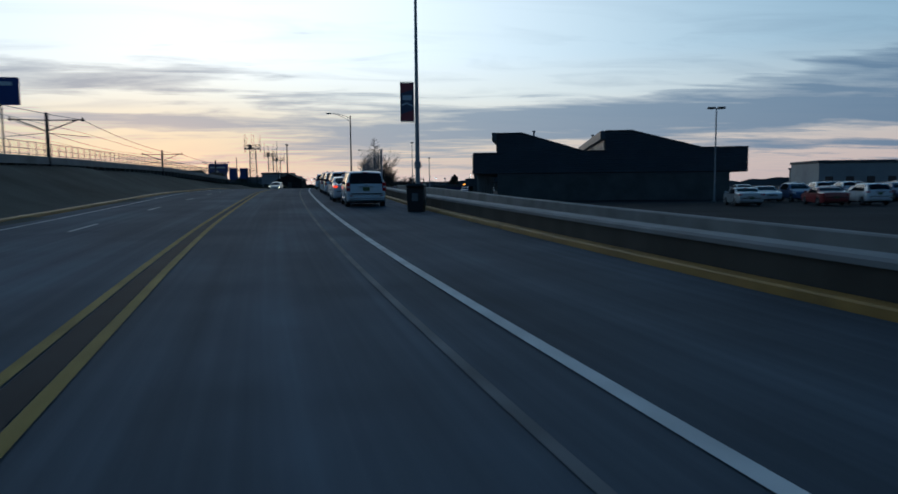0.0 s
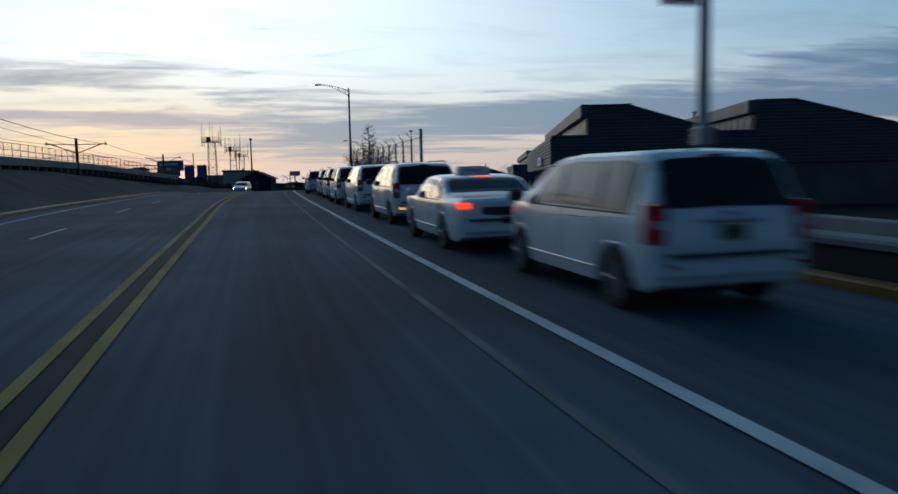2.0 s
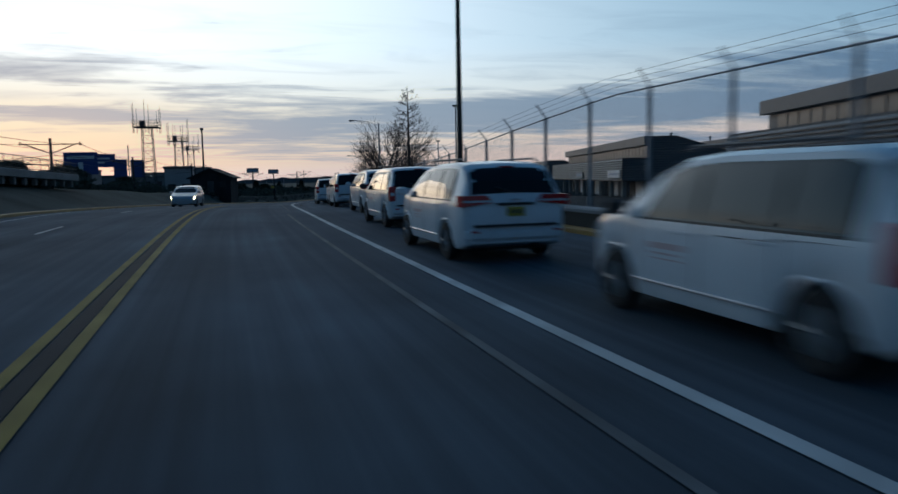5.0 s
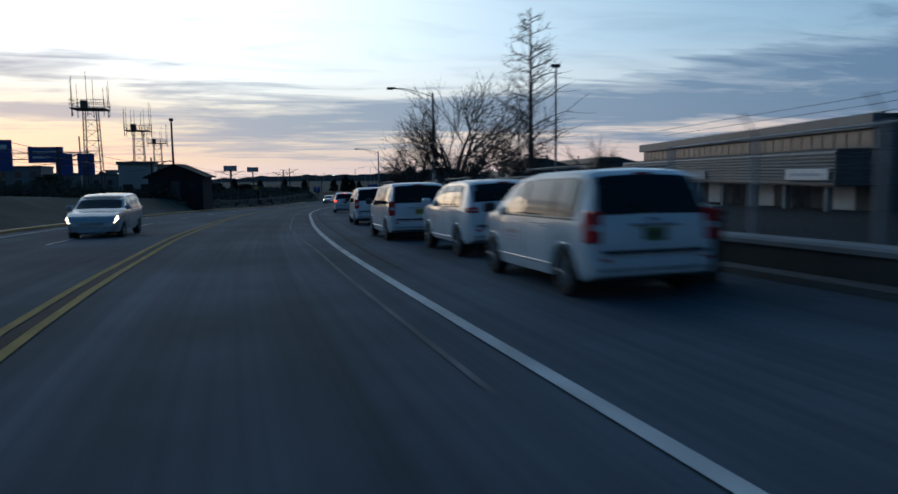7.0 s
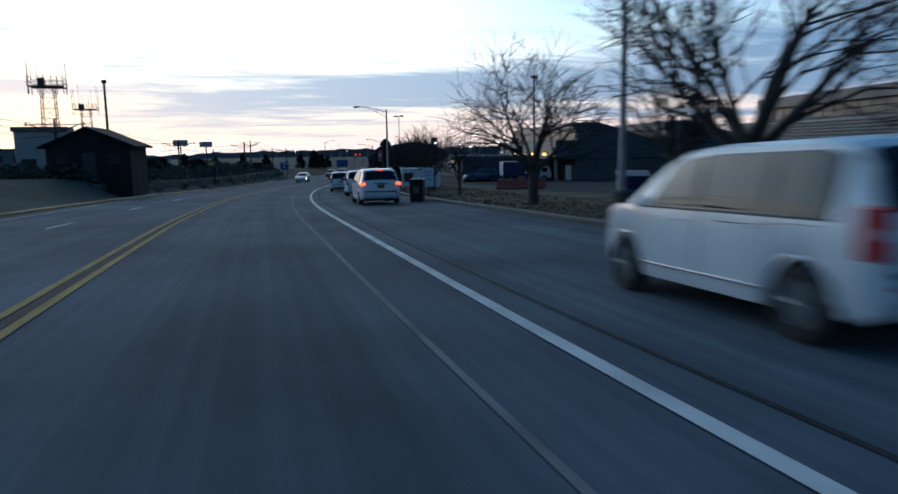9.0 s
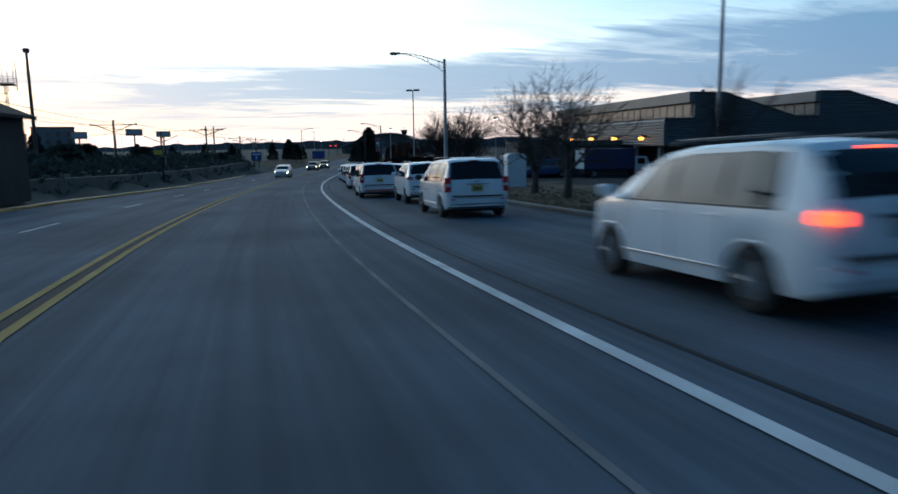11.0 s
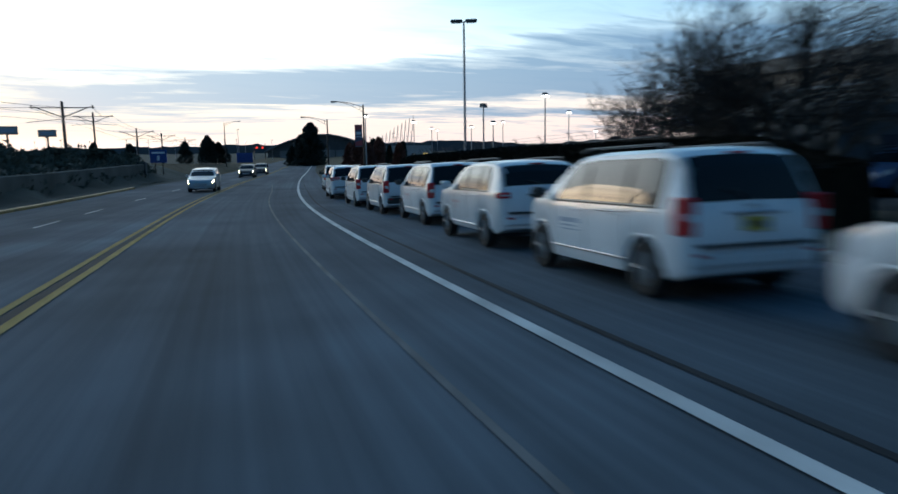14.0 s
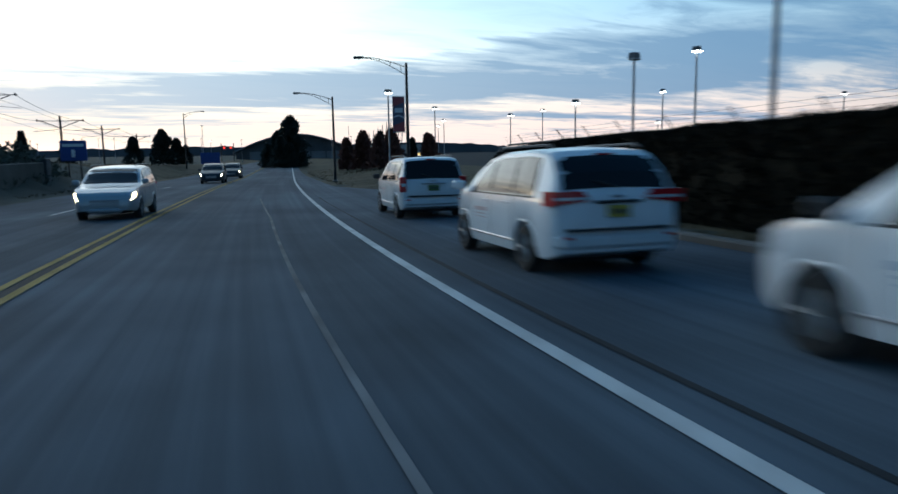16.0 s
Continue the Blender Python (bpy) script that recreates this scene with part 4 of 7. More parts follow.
    bump = Geo().box((-H + 0.08, -0.05, bz), (H - 0.08, 0.22, bz + 0.30), 0.095)
    bumper = part("bumper", bump, bumper_mat or paint, root)
    part("bumper_step", Geo().box((-H + 0.22, -0.062, bz + 0.285), (H - 0.22, 0.06, bz + 0.325), 0.01), BLACK_TRIM, bumper, "black bumper step pad")
    hz = sh.belt - 0.02
    if kind == "sedan":
        hz = sh.belt - 0.18
    part("hatch_handle", Geo().box((-0.34, -0.035, hz - 0.06), (0.34, 0.05, hz - 0.02), 0.012), CHROME if kind == "van" else BLACK_TRIM, root, "handle strip over the plate")
    p = part("number_plate", Geo().box((-0.16, -0.03, hz - 0.25), (0.16, 0.04, hz - 0.09), 0.01), plate, root, "plate with its characters as plain bars")
    for x in (-0.10, -0.035, 0.03, 0.095):
        part("plate_bar", Geo().box((x - 0.022, -0.034, hz - 0.205), (x + 0.022, -0.02, hz - 0.135), 0.002), PLATE_BAR, p)
    # hatch outline and bumper reflectors
    if kind != "sedan":
        for sg in (-1, 1):
            part("hatch_seam", sh.patch(0.018, r1 - 0.02, sg * 0.40, sg * 0.392, 0.003, 6, 1, thick=0.004), BLACK_TRIM, root)
            part("reflector", Geo().box((min(sg * (H - 0.30), sg * (H - 0.16)), -0.058, bz + 0.19), (max(sg * (H - 0.30), sg * (H - 0.16)), -0.04, bz + 0.225), 0.005), TAIL_RED, bumper)
        part("badge", Geo().box((-0.07, -0.012, hz + 0.02), (0.07, 0.05, hz + 0.055), 0.008), CHROME, root)
    if kind != "sedan":
        part("rear_wiper", Geo().tube([(0.02, r0 - 0.03, sh.point(r0, 0).z + 0.0), (-0.32, r0 + 0.03, sh.point(r0 + 0.05, -0.2).z + 0.01)], 0.012, 5), BLACK_TRIM, root)
    bl = BRAKE_LIT if brake else TAIL_RED
    by = r1 + 0.02
    bp = sh.point(by, 0)
    part("brake_light", Geo().box((-0.14, by - 0.03, bp.z - 0.01), (0.14, by + 0.02, bp.z + 0.018), 0.006), bl, root, "high third brake light")
    part("exhaust", Geo().tube([(H - 0.55, 0.02, sh.sill + 0.02), (H - 0.55, 0.3, sh.sill + 0.03)], 0.032, 8), POLE_DARK, root)
    if kind == "sedan" and group == TAXI_ROW:
        zr = table(2.25, sh.tops)
        board = part("roof_sign", Geo().prism([(-0.36, zr - 0.02), (0.36, zr - 0.02), (0.30, zr + 0.15), (-0.30, zr + 0.15)], 2.12, 2.42, "y"), KIOSK_WHITE, root, "white plastic cab sign on the roof")
        part("sign_bar", Geo().box((-0.20, 2.105, zr + 0.04), (0.20, 2.125, zr + 0.10)), SIGN_BLUE_GREY, board)
        part("trunk_trim", Geo().box((-0.52, -0.02, 0.72), (0.52, 0.05, 0.86), 0.02), BLACK_TRIM, root, "black panel between the tail lights")
    grille = Geo()
    for k in range(4):
        grille.box((-0.42, L - 0.045, 0.52 + 0.05 * k), (0.42, L + 0.01, 0.55 + 0.05 * k), 0.006)
    part("grille", grille, BLACK_TRIM if head_mat is HEAD_OFF else CHROME, root)
    front = Geo().box((-0.50, L - 0.20, 0.26), (0.50, L + 0.03, 0.46), 0.07)
    part("bumper", front, paint, root)
    if tape:
        part("reflective_strip", Geo().box((-H + 0.24, -0.062, bz + 0.03), (H - 0.24, -0.03, bz + 0.085), 0.008), RED_TAPE, bumper, "red reflective strip")
    if bumper_lit:
        part("signal_lamp", Geo().box((-H + 0.14, -0.068, bz + 0.10), (-H + 0.34, -0.04, bz + 0.16), 0.01), AMBER, bumper, "glowing amber reflector in the bumper")
    return root


SHELLS = {
    "van": Shell(4.89, 0.975, [(0, 0.66), (0.015, 0.98), (0.06, 1.10), (0.14, 1.30), (0.24, 1.52), (0.34, 1.655), (0.46, 1.715), (0.65, 1.75), (2.15, 1.745), (2.75, 1.70), (3.1, 1.58), (3.7, 1.22), (3.9, 1.10), (4.25, 1.03), (4.6, 0.92), (4.79, 0.80), (4.89, 0.58)],
                 [(0, 0.90), (0.08, 0.955), (0.3, 0.985), (0.75, 1.0), (3.35, 1.0), (3.95, 0.975), (4.3, 0.93), (4.55, 0.85), (4.75, 0.72), (4.89, 0.54)], 1.06, 0.24, (0.80, 3.88), 0.40, 0.16),
    "wagon": Shell(5.08, 0.99, [(0, 0.70), (0.02, 1.00), (0.08, 1.16), (0.22, 1.42), (0.42, 1.62), (0.60, 1.715), (1.1, 1.76), (2.3, 1.745), (2.9, 1.68), (3.3, 1.54), (3.95, 1.18), (4.2, 1.06), (4.55, 0.98), (4.85, 0.86), (5.0, 0.74), (5.08, 0.55)],
                   [(0, 0.86), (0.10, 0.94), (0.35, 0.985), (1.1, 1.0), (3.6, 1.0), (4.2, 0.97), (4.5, 0.92), (4.75, 0.83), (4.95, 0.70), (5.08, 0.52)], 1.07, 0.24, (1.02, 4.05), 0.40, 0.19),
    "suv": Shell(4.80, 0.95, [(0, 0.72), (0.02, 1.04), (0.10, 1.20), (0.26, 1.48), (0.42, 1.62), (0.6, 1.68), (1.1, 1.715), (2.2, 1.70), (2.6, 1.65), (2.95, 1.52), (3.5, 1.18), (3.75, 1.10), (4.3, 1.03), (4.62, 0.92), (4.75, 0.78), (4.80, 0.56)],
                 [(0, 0.88), (0.1, 0.95), (0.35, 0.985), (1.0, 1.0), (3.4, 1.0), (4.1, 0.985), (4.5, 0.93), (4.7, 0.84), (4.8, 0.72)], 1.10, 0.30, (0.95, 3.82), 0.40, 0.15),
    "sedan": Shell(5.35, 0.98, [(0, 0.70), (0.03, 0.96), (0.12, 1.02), (0.9, 1.06), (1.15, 1.12), (1.6, 1.35), (1.85, 1.42), (2.3, 1.455), (2.8, 1.44), (3.1, 1.37), (3.7, 1.06), (3.9, 1.00), (4.7, 0.92), (5.1, 0.82), (5.28, 0.74), (5.35, 0.55)],
                   [(0, 0.90), (0.1, 0.96), (0.5, 0.99), (1.2, 1.0), (4.0, 1.0), (4.8, 0.97), (5.15, 0.90), (5.35, 0.78)], 0.95, 0.22, (1.25, 4.17), 0.38, 0.16, 0.05),
}
GLASS = {
    "van": ([(0.46, 1.17, -0.0, 0.0), (1.25, 2.27, 0, 0), (2.35, 3.27, 0, -0.30)], ((0.075, 0.335), (2.87, 3.77), 0.375)),
    "wagon": ([(0.66, 1.45, 0.10, 0.0), (1.53, 2.45, 0, 0), (2.53, 3.45, 0, -0.38)], ((0.10, 0.44), (3.02, 4.0), 0.365)),
    "suv": ([(0.66, 1.20, 0.10, 0.0), (1.28, 2.05, 0, 0), (2.13, 2.98, 0, -0.30)], ((0.115, 0.40), (2.70, 3.52), 0.37)),
    "sedan": ([(1.42, 2.15, 0.22, 0.0), (2.23, 3.22, 0, -0.36)], ((1.12, 1.72), (2.96, 3.72), 0.36)),
}
HANDLES = {"van": (1.37, 2.47), "wagon": (1.62, 2.62), "suv": (1.35, 2.20), "sedan": (1.75, 2.42)}
SEAMS = {"van": (1.21, 2.31, 3.37), "wagon": (1.49, 2.49, 3.55), "suv": (1.24, 2.09, 3.1), "sedan": (1.35, 2.19, 3.3)}

vans = {
    "plain": vehicle("van", WHITE_PAINT, "minivan_taxi", "white minivan cab with tall red tail lights parked by the curb", "minivan", TAXI_ROW, sign=SIGN_RED),
    "rust": vehicle("van", WHITE_PAINT, "minivan_taxi", "white minivan cab with blue door lettering and yellow plate", "minivan", TAXI_ROW, plate=PLATE_YELLOW, sign=SIGN_BLUE_GREY),
    "bare": vehicle("van", WHITE_PAINT, "minivan_taxi", "white minivan cab without roof rails or door lettering", "minivan", TAXI_ROW, rails=False),
    "signal": vehicle("van", WHITE_PAINT, "minivan_taxi", "white minivan cab with a glowing amber bumper reflector", "minivan", TAXI_ROW, sign=SIGN_RED, bumper_lit=True),
    "tape": vehicle("van", WHITE_PAINT, "minivan_taxi", "white minivan cab with a red reflective bumper strip", "minivan", TAXI_ROW, plate=PLATE_YELLOW, sign=SIGN_BLUE_GREY, tape=True),
    "wide": vehicle("wagon", WHITE_PAINT, "minivan_taxi", "rounded white minivan cab with wide red tail lights", "minivan", TAXI_ROW, tail="wide", plate=PLATE_YELLOW, sign=SIGN_RED),
    "brake": vehicle("wagon", WHITE_PAINT, "minivan_taxi", "rounded white minivan cab with brake lights glowing", "minivan", TAXI_ROW, tail="block", tail_mat=BRAKE_LIT, brake=True),
    "dark": vehicle("van", WHITE_PAINT, "minivan_taxi", "white minivan cab with a bare black rear bumper", "minivan", TAXI_ROW, plate=PLATE_YELLOW, bumper_mat=BLACK_TRIM),
    "suv": vehicle("suv", WHITE_PAINT, "suv_taxi", "white sport utility cab with red tail lights", "suv", TAXI_ROW, tail="block", sign=SIGN_RED, plate=PLATE_YELLOW),
    "sedan": vehicle("sedan", WHITE_PAINT, "sedan_taxi", "white sedan cab with glowing tail and brake lights", "sedan", TAXI_ROW, tail="block", tail_mat=TAIL_LIT, rails=False, brake=True),
}
ROW = [(34.1, 1.02, "bare"), (40.0, 0.78, "sedan"), (47.1, 1.0, "signal"), (53.7, 0.95, "plain"), (60.1, 0.88, "bare"), (66.6, 1.02, "rust"), (74.0, 1.12, "plain"), (81.8, 0.7, "wide"),
       (90.1, 1.3, "plain"), (98.2, 2.0, "wide"), (107.1, 1.9, "plain"), (113.2, 2.2, "suv"), (119.5, 1.65, "rust"), (125.5, 2.35, "plain"), (131.5, 1.85, "bare"),
       (160.9, 2.0, "brake"), (175.5, 2.38, "rust"), (184.0, 2.75, "suv"), (190.6, 1.5, "tape"), (194.4, 2.85, "suv"), (199.6, 2.05, "plain"), (205.7, 1.85, "rust"),
       (211.5, 1.95, "suv"), (217.9, 2.3, "plain"), (223.2, 2.05, "dark"), (228.7, 1.85, "rust"), (236.4, 1.45, "wide"), (247.3, 1.7, "plain")]
used = set()
for s, d, kind in ROW:
    half = SHELLS["wagon"].half if kind in ("wide", "brake") else 0.975
    m = along(s, d + half, 0.012, turn=random.uniform(-0.8, 0.8)) @ pose(0, 0, 0, math.degrees(math.atan((road_z(s + 4) - road_z(s + 1)) / 3)), 0, 0)
    if kind in used:
        copy_thing(vans[kind], m)
    else:
        vans[kind].matrix_basis = m
        used.add(kind)

# cars coming the other way
oncoming = vehicle("suv", SILVER_PAINT, "oncoming_suv", "silver sport utility car with headlights on, facing the taxis", "suv", "oncoming cars", tail="block", head_mat=HEAD_LIT, stripe=False)
oncoming.matrix_basis = along(256.2, -6.75, 0.012, turn=180)
dark_on = vehicle("suv", DARK_PAINT, "oncoming_suv", "dark sport utility car with headlights on, facing the taxis", "suv", "oncoming cars", tail="block", head_mat=HEAD_LIT, stripe=False)
dark_on.matrix_basis = along(295.0, -6.9, 0.012, turn=180)
copy_thing(dark_on, along(312.0, -6.6, 0.012, turn=180))
pale_on = vehicle("suv", SILVER_PAINT, "oncoming_suv", "small silver crossover with amber headlights, facing the taxis", "suv", "oncoming cars", tail="block", head_mat=HEAD_LIT, rails=False, stripe=False)
pale_on.matrix_basis = along(131.5, -8.2, 0.012, turn=180)

# parked cars on the lower lot
lot_cars = [vehicle("sedan", p, "parked_sedan", l, "sedan", "cars on the lot", tail="block", rails=False, stripe=False) for p, l in
            ((SILVER_PAINT, "silver sedan parked on the lower lot"), (DARK_PAINT, "dark sedan parked on the lower lot"), (RED_PAINT, "red sedan parked on the lower lot"))]
lot_cars += [vehicle("suv", p, "parked_suv", l, "suv", "cars on the lot", tail="block", stripe=False) for p, l in
             ((WHITE_PAINT, "white sport utility car parked on the lower lot"), (BLUE_PAINT, "blue sport utility car parked on the lower lot"))]
rng = random.Random(7)
spots = []
for row in range(2):
    for k in range(11):
        spots.append((62 + k * 2.9 + row * 3, 74 - k * 0.8 + row * 16.5 + rng.uniform(-0.2, 0.2), 15 + (180 if row % 2 else 0)))
for k in range(4):
    spots.append((30.5 + k * 3.0, 51.0 - k * 0.8, 15))
for k in range(7):
    spots.append((39.0 + k * 2.9, 64.5 - k * 0.75, 195))
for k in range(9):
    spots.append((47.5 + k * 2.9, 80.5 - k * 0.75, 15))
for k in range(5):
    spots.append((46.5 + k * 3.1, 60.5 - k * 0.9, 14))
spots.append((28.4, 213.6, 280))
for k in range(6):
    spots.append((60.5 + k * 2.6, 349 - k * 1.5, 30))
for k in range(8):
    spots.append((62.0 + k * 2.9, 292 - k * 1.0, 20))
for k in range(8):
    spots.append((70.0 + k * 2.9, 318 - k * 1.0, 200))
for k in range(4):
    spots.append((24.5 + k * 3.2, 176.0 - k * 0.9, 14 + 180 * (k % 2)))
for i, (x, y, r) in enumerate(spots):
    if i >= len(lot_cars) and rng.random() < 0.12:
        continue
    m = pose(x, y, ground_z(x, y) + 0.03, 0, 0, -r)
    if i < len(lot_cars):
        lot_cars[i].matrix_basis = m
    else:
        copy_thing(rng.choice(lot_cars), m)


# ---- saw-tooth sheds beside the road ----
PROFILE = [(-2.6, 2.65), (-2.6, 4.75), (0.0, 4.75), (0.0, 6.87), (2.7, 6.87), (9.3, 4.85), (11.6, 4.85), (11.6, 6.95), (14.3, 6.95), (21.6, 5.05), (26.3, 5.05), (26.3, 2.65)]


def spans(u0, z, poly):
    """Intervals of u inside the outline at height z."""
    xs = []
    for (a, b), (c, d) in zip(poly, poly[1:] + poly[:1]):
        if (b - z) * (d - z) < 0:
            xs.append(a + (c - a) * (z - b) / (d - b))
    xs.sort()
    return list(zip(xs[::2], xs[1::2]))


def shed(x, y, turn, ground, top, length, label, pale=False, lamps=0, banners=(), doors=6):
    """Front outline along +x, depth along +y; the road passes its left side."""
    z0 = top - 6.9
    root = thing("airport_shed", pose(x, y, z0, 0, 0, -turn), label, "building", "saw-tooth sheds")
    base = ground - z0
    skin = PALE_CLADDING if pale else CLADDING
    part("wall", Geo().prism(PROFILE, 0.12, length - 0.12), skin, root)
    # roof sheets lie on the slopes
    for (a, b), (c, d) in (((0, 6.87), (2.7, 6.87)), ((2.7, 6.87), (9.3, 4.85)), ((9.3, 4.85), (11.6, 4.85)), ((11.6, 6.95), (14.3, 6.95)), ((14.3, 6.95), (21.6, 5.05)), ((21.6, 5.05), (26.3, 5.05)), ((-2.6, 4.75), (0, 4.75))):
        roof = Geo().add([(a, -0.05, b + 0.02), (c, -0.05, d + 0.02), (c, length + 0.05, d + 0.02), (a, length + 0.05, b + 0.02),
                  (a, -0.05, b + 0.14), (c, -0.05, d + 0.14), (c, length + 0.05, d + 0.14), (a, length + 0.05, b + 0.14)],
                 [(0, 1, 2, 3), (7, 6, 5, 4), (0, 4, 5, 1), (1, 5, 6, 2), (2, 6, 7, 3), (3, 7, 4, 0)])
        part("roof", roof, ROOFING, root, "grey felt roof slope")
    for u in (0.0, 11.6):
        part("fascia", Geo().box((u - 0.55, -0.12, 6.12), (u - 0.02, length + 0.12, 7.02), 0.03), skin, root, "deep overhanging eaves fascia")
        frame_ = part("window_strip", Geo().box((u - 0.06, 0.3, 4.95), (u - 0.03, length - 0.3, 6.10), 0.0), skin, root, "strip of high clerestory windows")
        pane_mesh = Geo().box((-0.05, 0.0, 5.08), (0.0, 1.25, 6.02), 0.008).mesh("pane", PALE_PANE)
        k = 0.5
        while k < length - 1.6:
            piece("pane", pane_mesh, frame_, pose(u - 0.065, k, 0))
            k += 1.42
    # ribbed cladding: a board for each course
    boards = part("cladding", Geo().box((-2.64, 0.0, 2.62), (-2.60, length, 4.78)), skin, root, "ribbed horizontal metal cladding")
    side_mesh = Geo().prism([(0, 0), (-0.09, 0.02), (-0.09, 0.09), (0, 0.20)], 0.0, length, "y").mesh("slat", skin)
    z = 2.66
    while z < 4.6:
        piece("slat", side_mesh, boards, pose(-2.64, 0, z))
        z += 0.235
    z = 2.66
    while z < 6.9:
        for a, b in spans(0, z + 0.1, PROFILE):
            if b - a > 0.6:
                g = Geo().add([(a, 0.12, z), (b, 0.12, z), (b, 0.02, z + 0.02), (a, 0.02, z + 0.02), (a, 0.02, z + 0.10), (b, 0.02, z + 0.10), (b, 0.12, z + 0.21), (a, 0.12, z + 0.21)],
                              [(0, 1, 2, 3), (3, 2, 5, 4), (4, 5, 6, 7), (7, 6, 1, 0), (0, 3, 4, 7), (1, 6, 5, 2)])
                part("slat", g, skin, boards)
        z += 0.235
    # recessed lower storey with doors and piers
    part("lower_wall", Geo().box((0.0, 0.7, base), (24.5, length - 0.5, 2.66)), DARK_WALL, root, "dark recessed lower wall")
    part("gable_wall", Geo().box((0.02, 0.10, base), (24.48, 0.69, 2.53)), BLOCK_WALL, root, "painted block wall under the gable")
    part("gable_trim", Geo().box((0.0, 0.06, 2.40), (24.5, 0.11, 2.52), 0.015), PALE_CLADDING, root)
    part("soffit_trim", Geo().box((-2.62, -0.02, 2.54), (26.32, length + 0.02, 2.645), 0.02), BLACK_TRIM, root)
    n = doors
    for k in range(n):
        y0 = 2.2 + k * (length - 5) / n
        d = part("loading_door", Geo().box((-0.05, y0, base), (0.02, y0 + 2.6, base + 2.45), 0.02), PANE if k % 2 else KIOSK_WHITE, root, "lower storey loading door")
        part("door_frame", Geo().box((-0.09, y0 - 0.1, base + 2.45), (0.0, y0 + 2.7, base + 2.57), 0.02), skin, d)
        part("pier", Geo().box((-2.3, y0 - 0.75, base), (-1.9, y0 - 0.35, 2.56), 0.03), CONCRETE, root)
    for k in range(lamps):
        yl = 3.3 + k * 6.05
        lamp = part("wall_lamp", Geo().box((-3.34, yl - 0.16, 3.36), (-2.66, yl + 0.16, 3.50), 0.05), LAMP_HEAD, root, "wall lamp with an orange glow")
        part("lens", Geo().box((-3.40, yl - 0.26, 3.08), (-3.02, yl + 0.26, 3.36), 0.08), ORANGE_LIT, lamp)
    for y0, w, z1, mat in banners:
        sign = part("wall_sign", Geo().box((-2.86, y0, z1), (-2.78, y0 + w, z1 + 0.75), 0.02), mat, root, "long sign with its words as bars")
        if mat is SIGN_BLUE:
            part("sign_bar", Geo().box((-2.875, y0 + w * 0.12, z1 + 0.25), (-2.855, y0 + w * 0.88, z1 + 0.5), 0.0), SIGN_WHITE, sign)
        else:
            part("sign_bar", Geo().box((-2.875, y0 + w * 0.15, z1 + 0.28), (-2.855, y0 + w * 0.85, z1 + 0.45), 0.0), SIGN_BLUE_GREY, sign)
    for k in range(3):
        u, yy = 4.0 + k * 7.5, 6 + k * 9
        part("roof_vent", Geo().tube([(u, yy, 5.4), (u, yy, 7.45), (u, yy, 7.451), (u, yy, 7.6)], [0.11, 0.11, 0.2, 0.2], 8), POLE_GREY, root)
    return root


shed(15.5, 75.9, 14.3, -0.45, 6.9, 36.0, "dark ribbed metal shed with a saw-tooth roof", banners=((8.0, 5.2, 2.9, SIGN_WHITE),))
shed(29.04, 133.87, 14.3, -0.3, 6.0, 48.0, "grey ribbed metal shed with a saw-tooth roof and signs", pale=True, banners=((0.5, 5.3, 2.92, SIGN_WHITE), (20.1, 5.0, 2.85, FAR_PALE)), doors=8)
shed(34.8, 204.0, 12.5, -2.6, 5.0, 35.0, "grey ribbed metal shed with four orange wall lamps", pale=True, lamps=4, banners=((31.0, 3.6, 3.0, SIGN_BLUE),))


# ---- street lamps ----
def cobra_lamp(s, d, height, reach=2.6, banner=False, base=0.0, turn=0, mat=POLE_DARK, label="tall grey street lamp with a truss arm over the road"):
    root = thing("street_lamp", along(s, d, base, turn), label, "street lamp", "street lamps")
    part("pole", Geo().tube([(0, 0, 0), (0, 0, height * 0.5), (0, 0, height)], [0.13, 0.10, 0.075], 12), mat, root, smooth=True)
    part("pole_base", Geo().box((-0.22, -0.22, -0.1), (0.22, 0.22, 0.12), 0.04), CONCRETE, root)
    arm = Geo()
    n = 8
    up = [(-reach * k / n, 0, height - 0.25 + 0.55 * math.sin(k / n * math.pi / 2)) for k in range(n + 1)]
    lo = [(-reach * k / n, 0, height - 0.75 + 1.0 * math.sin(k / n * math.pi / 2)) for k in range(n + 1)]
    arm.tube(up, 0.026, 6).tube(lo, 0.020, 6)
    for k in (1, 3, 5):
        arm.tube([up[k], lo[k]], 0.02, 5)
    part("arm", arm, mat, root)
    e = up[-1]
    head = part("head", Geo().box((e[0] - 0.58, -0.13, e[2] - 0.07), (e[0] + 0.05, 0.13, e[2] + 0.05), 0.045), LAMP_HEAD, root)
    part("lens", Geo().box((e[0] - 0.56, -0.10, e[2] - 0.11), (e[0] - 0.16, 0.10, e[2] - 0.06), 0.02), LAMP_GLASS, head)
    if banner:
        banner_on(root, 3.4, -1)
    return root


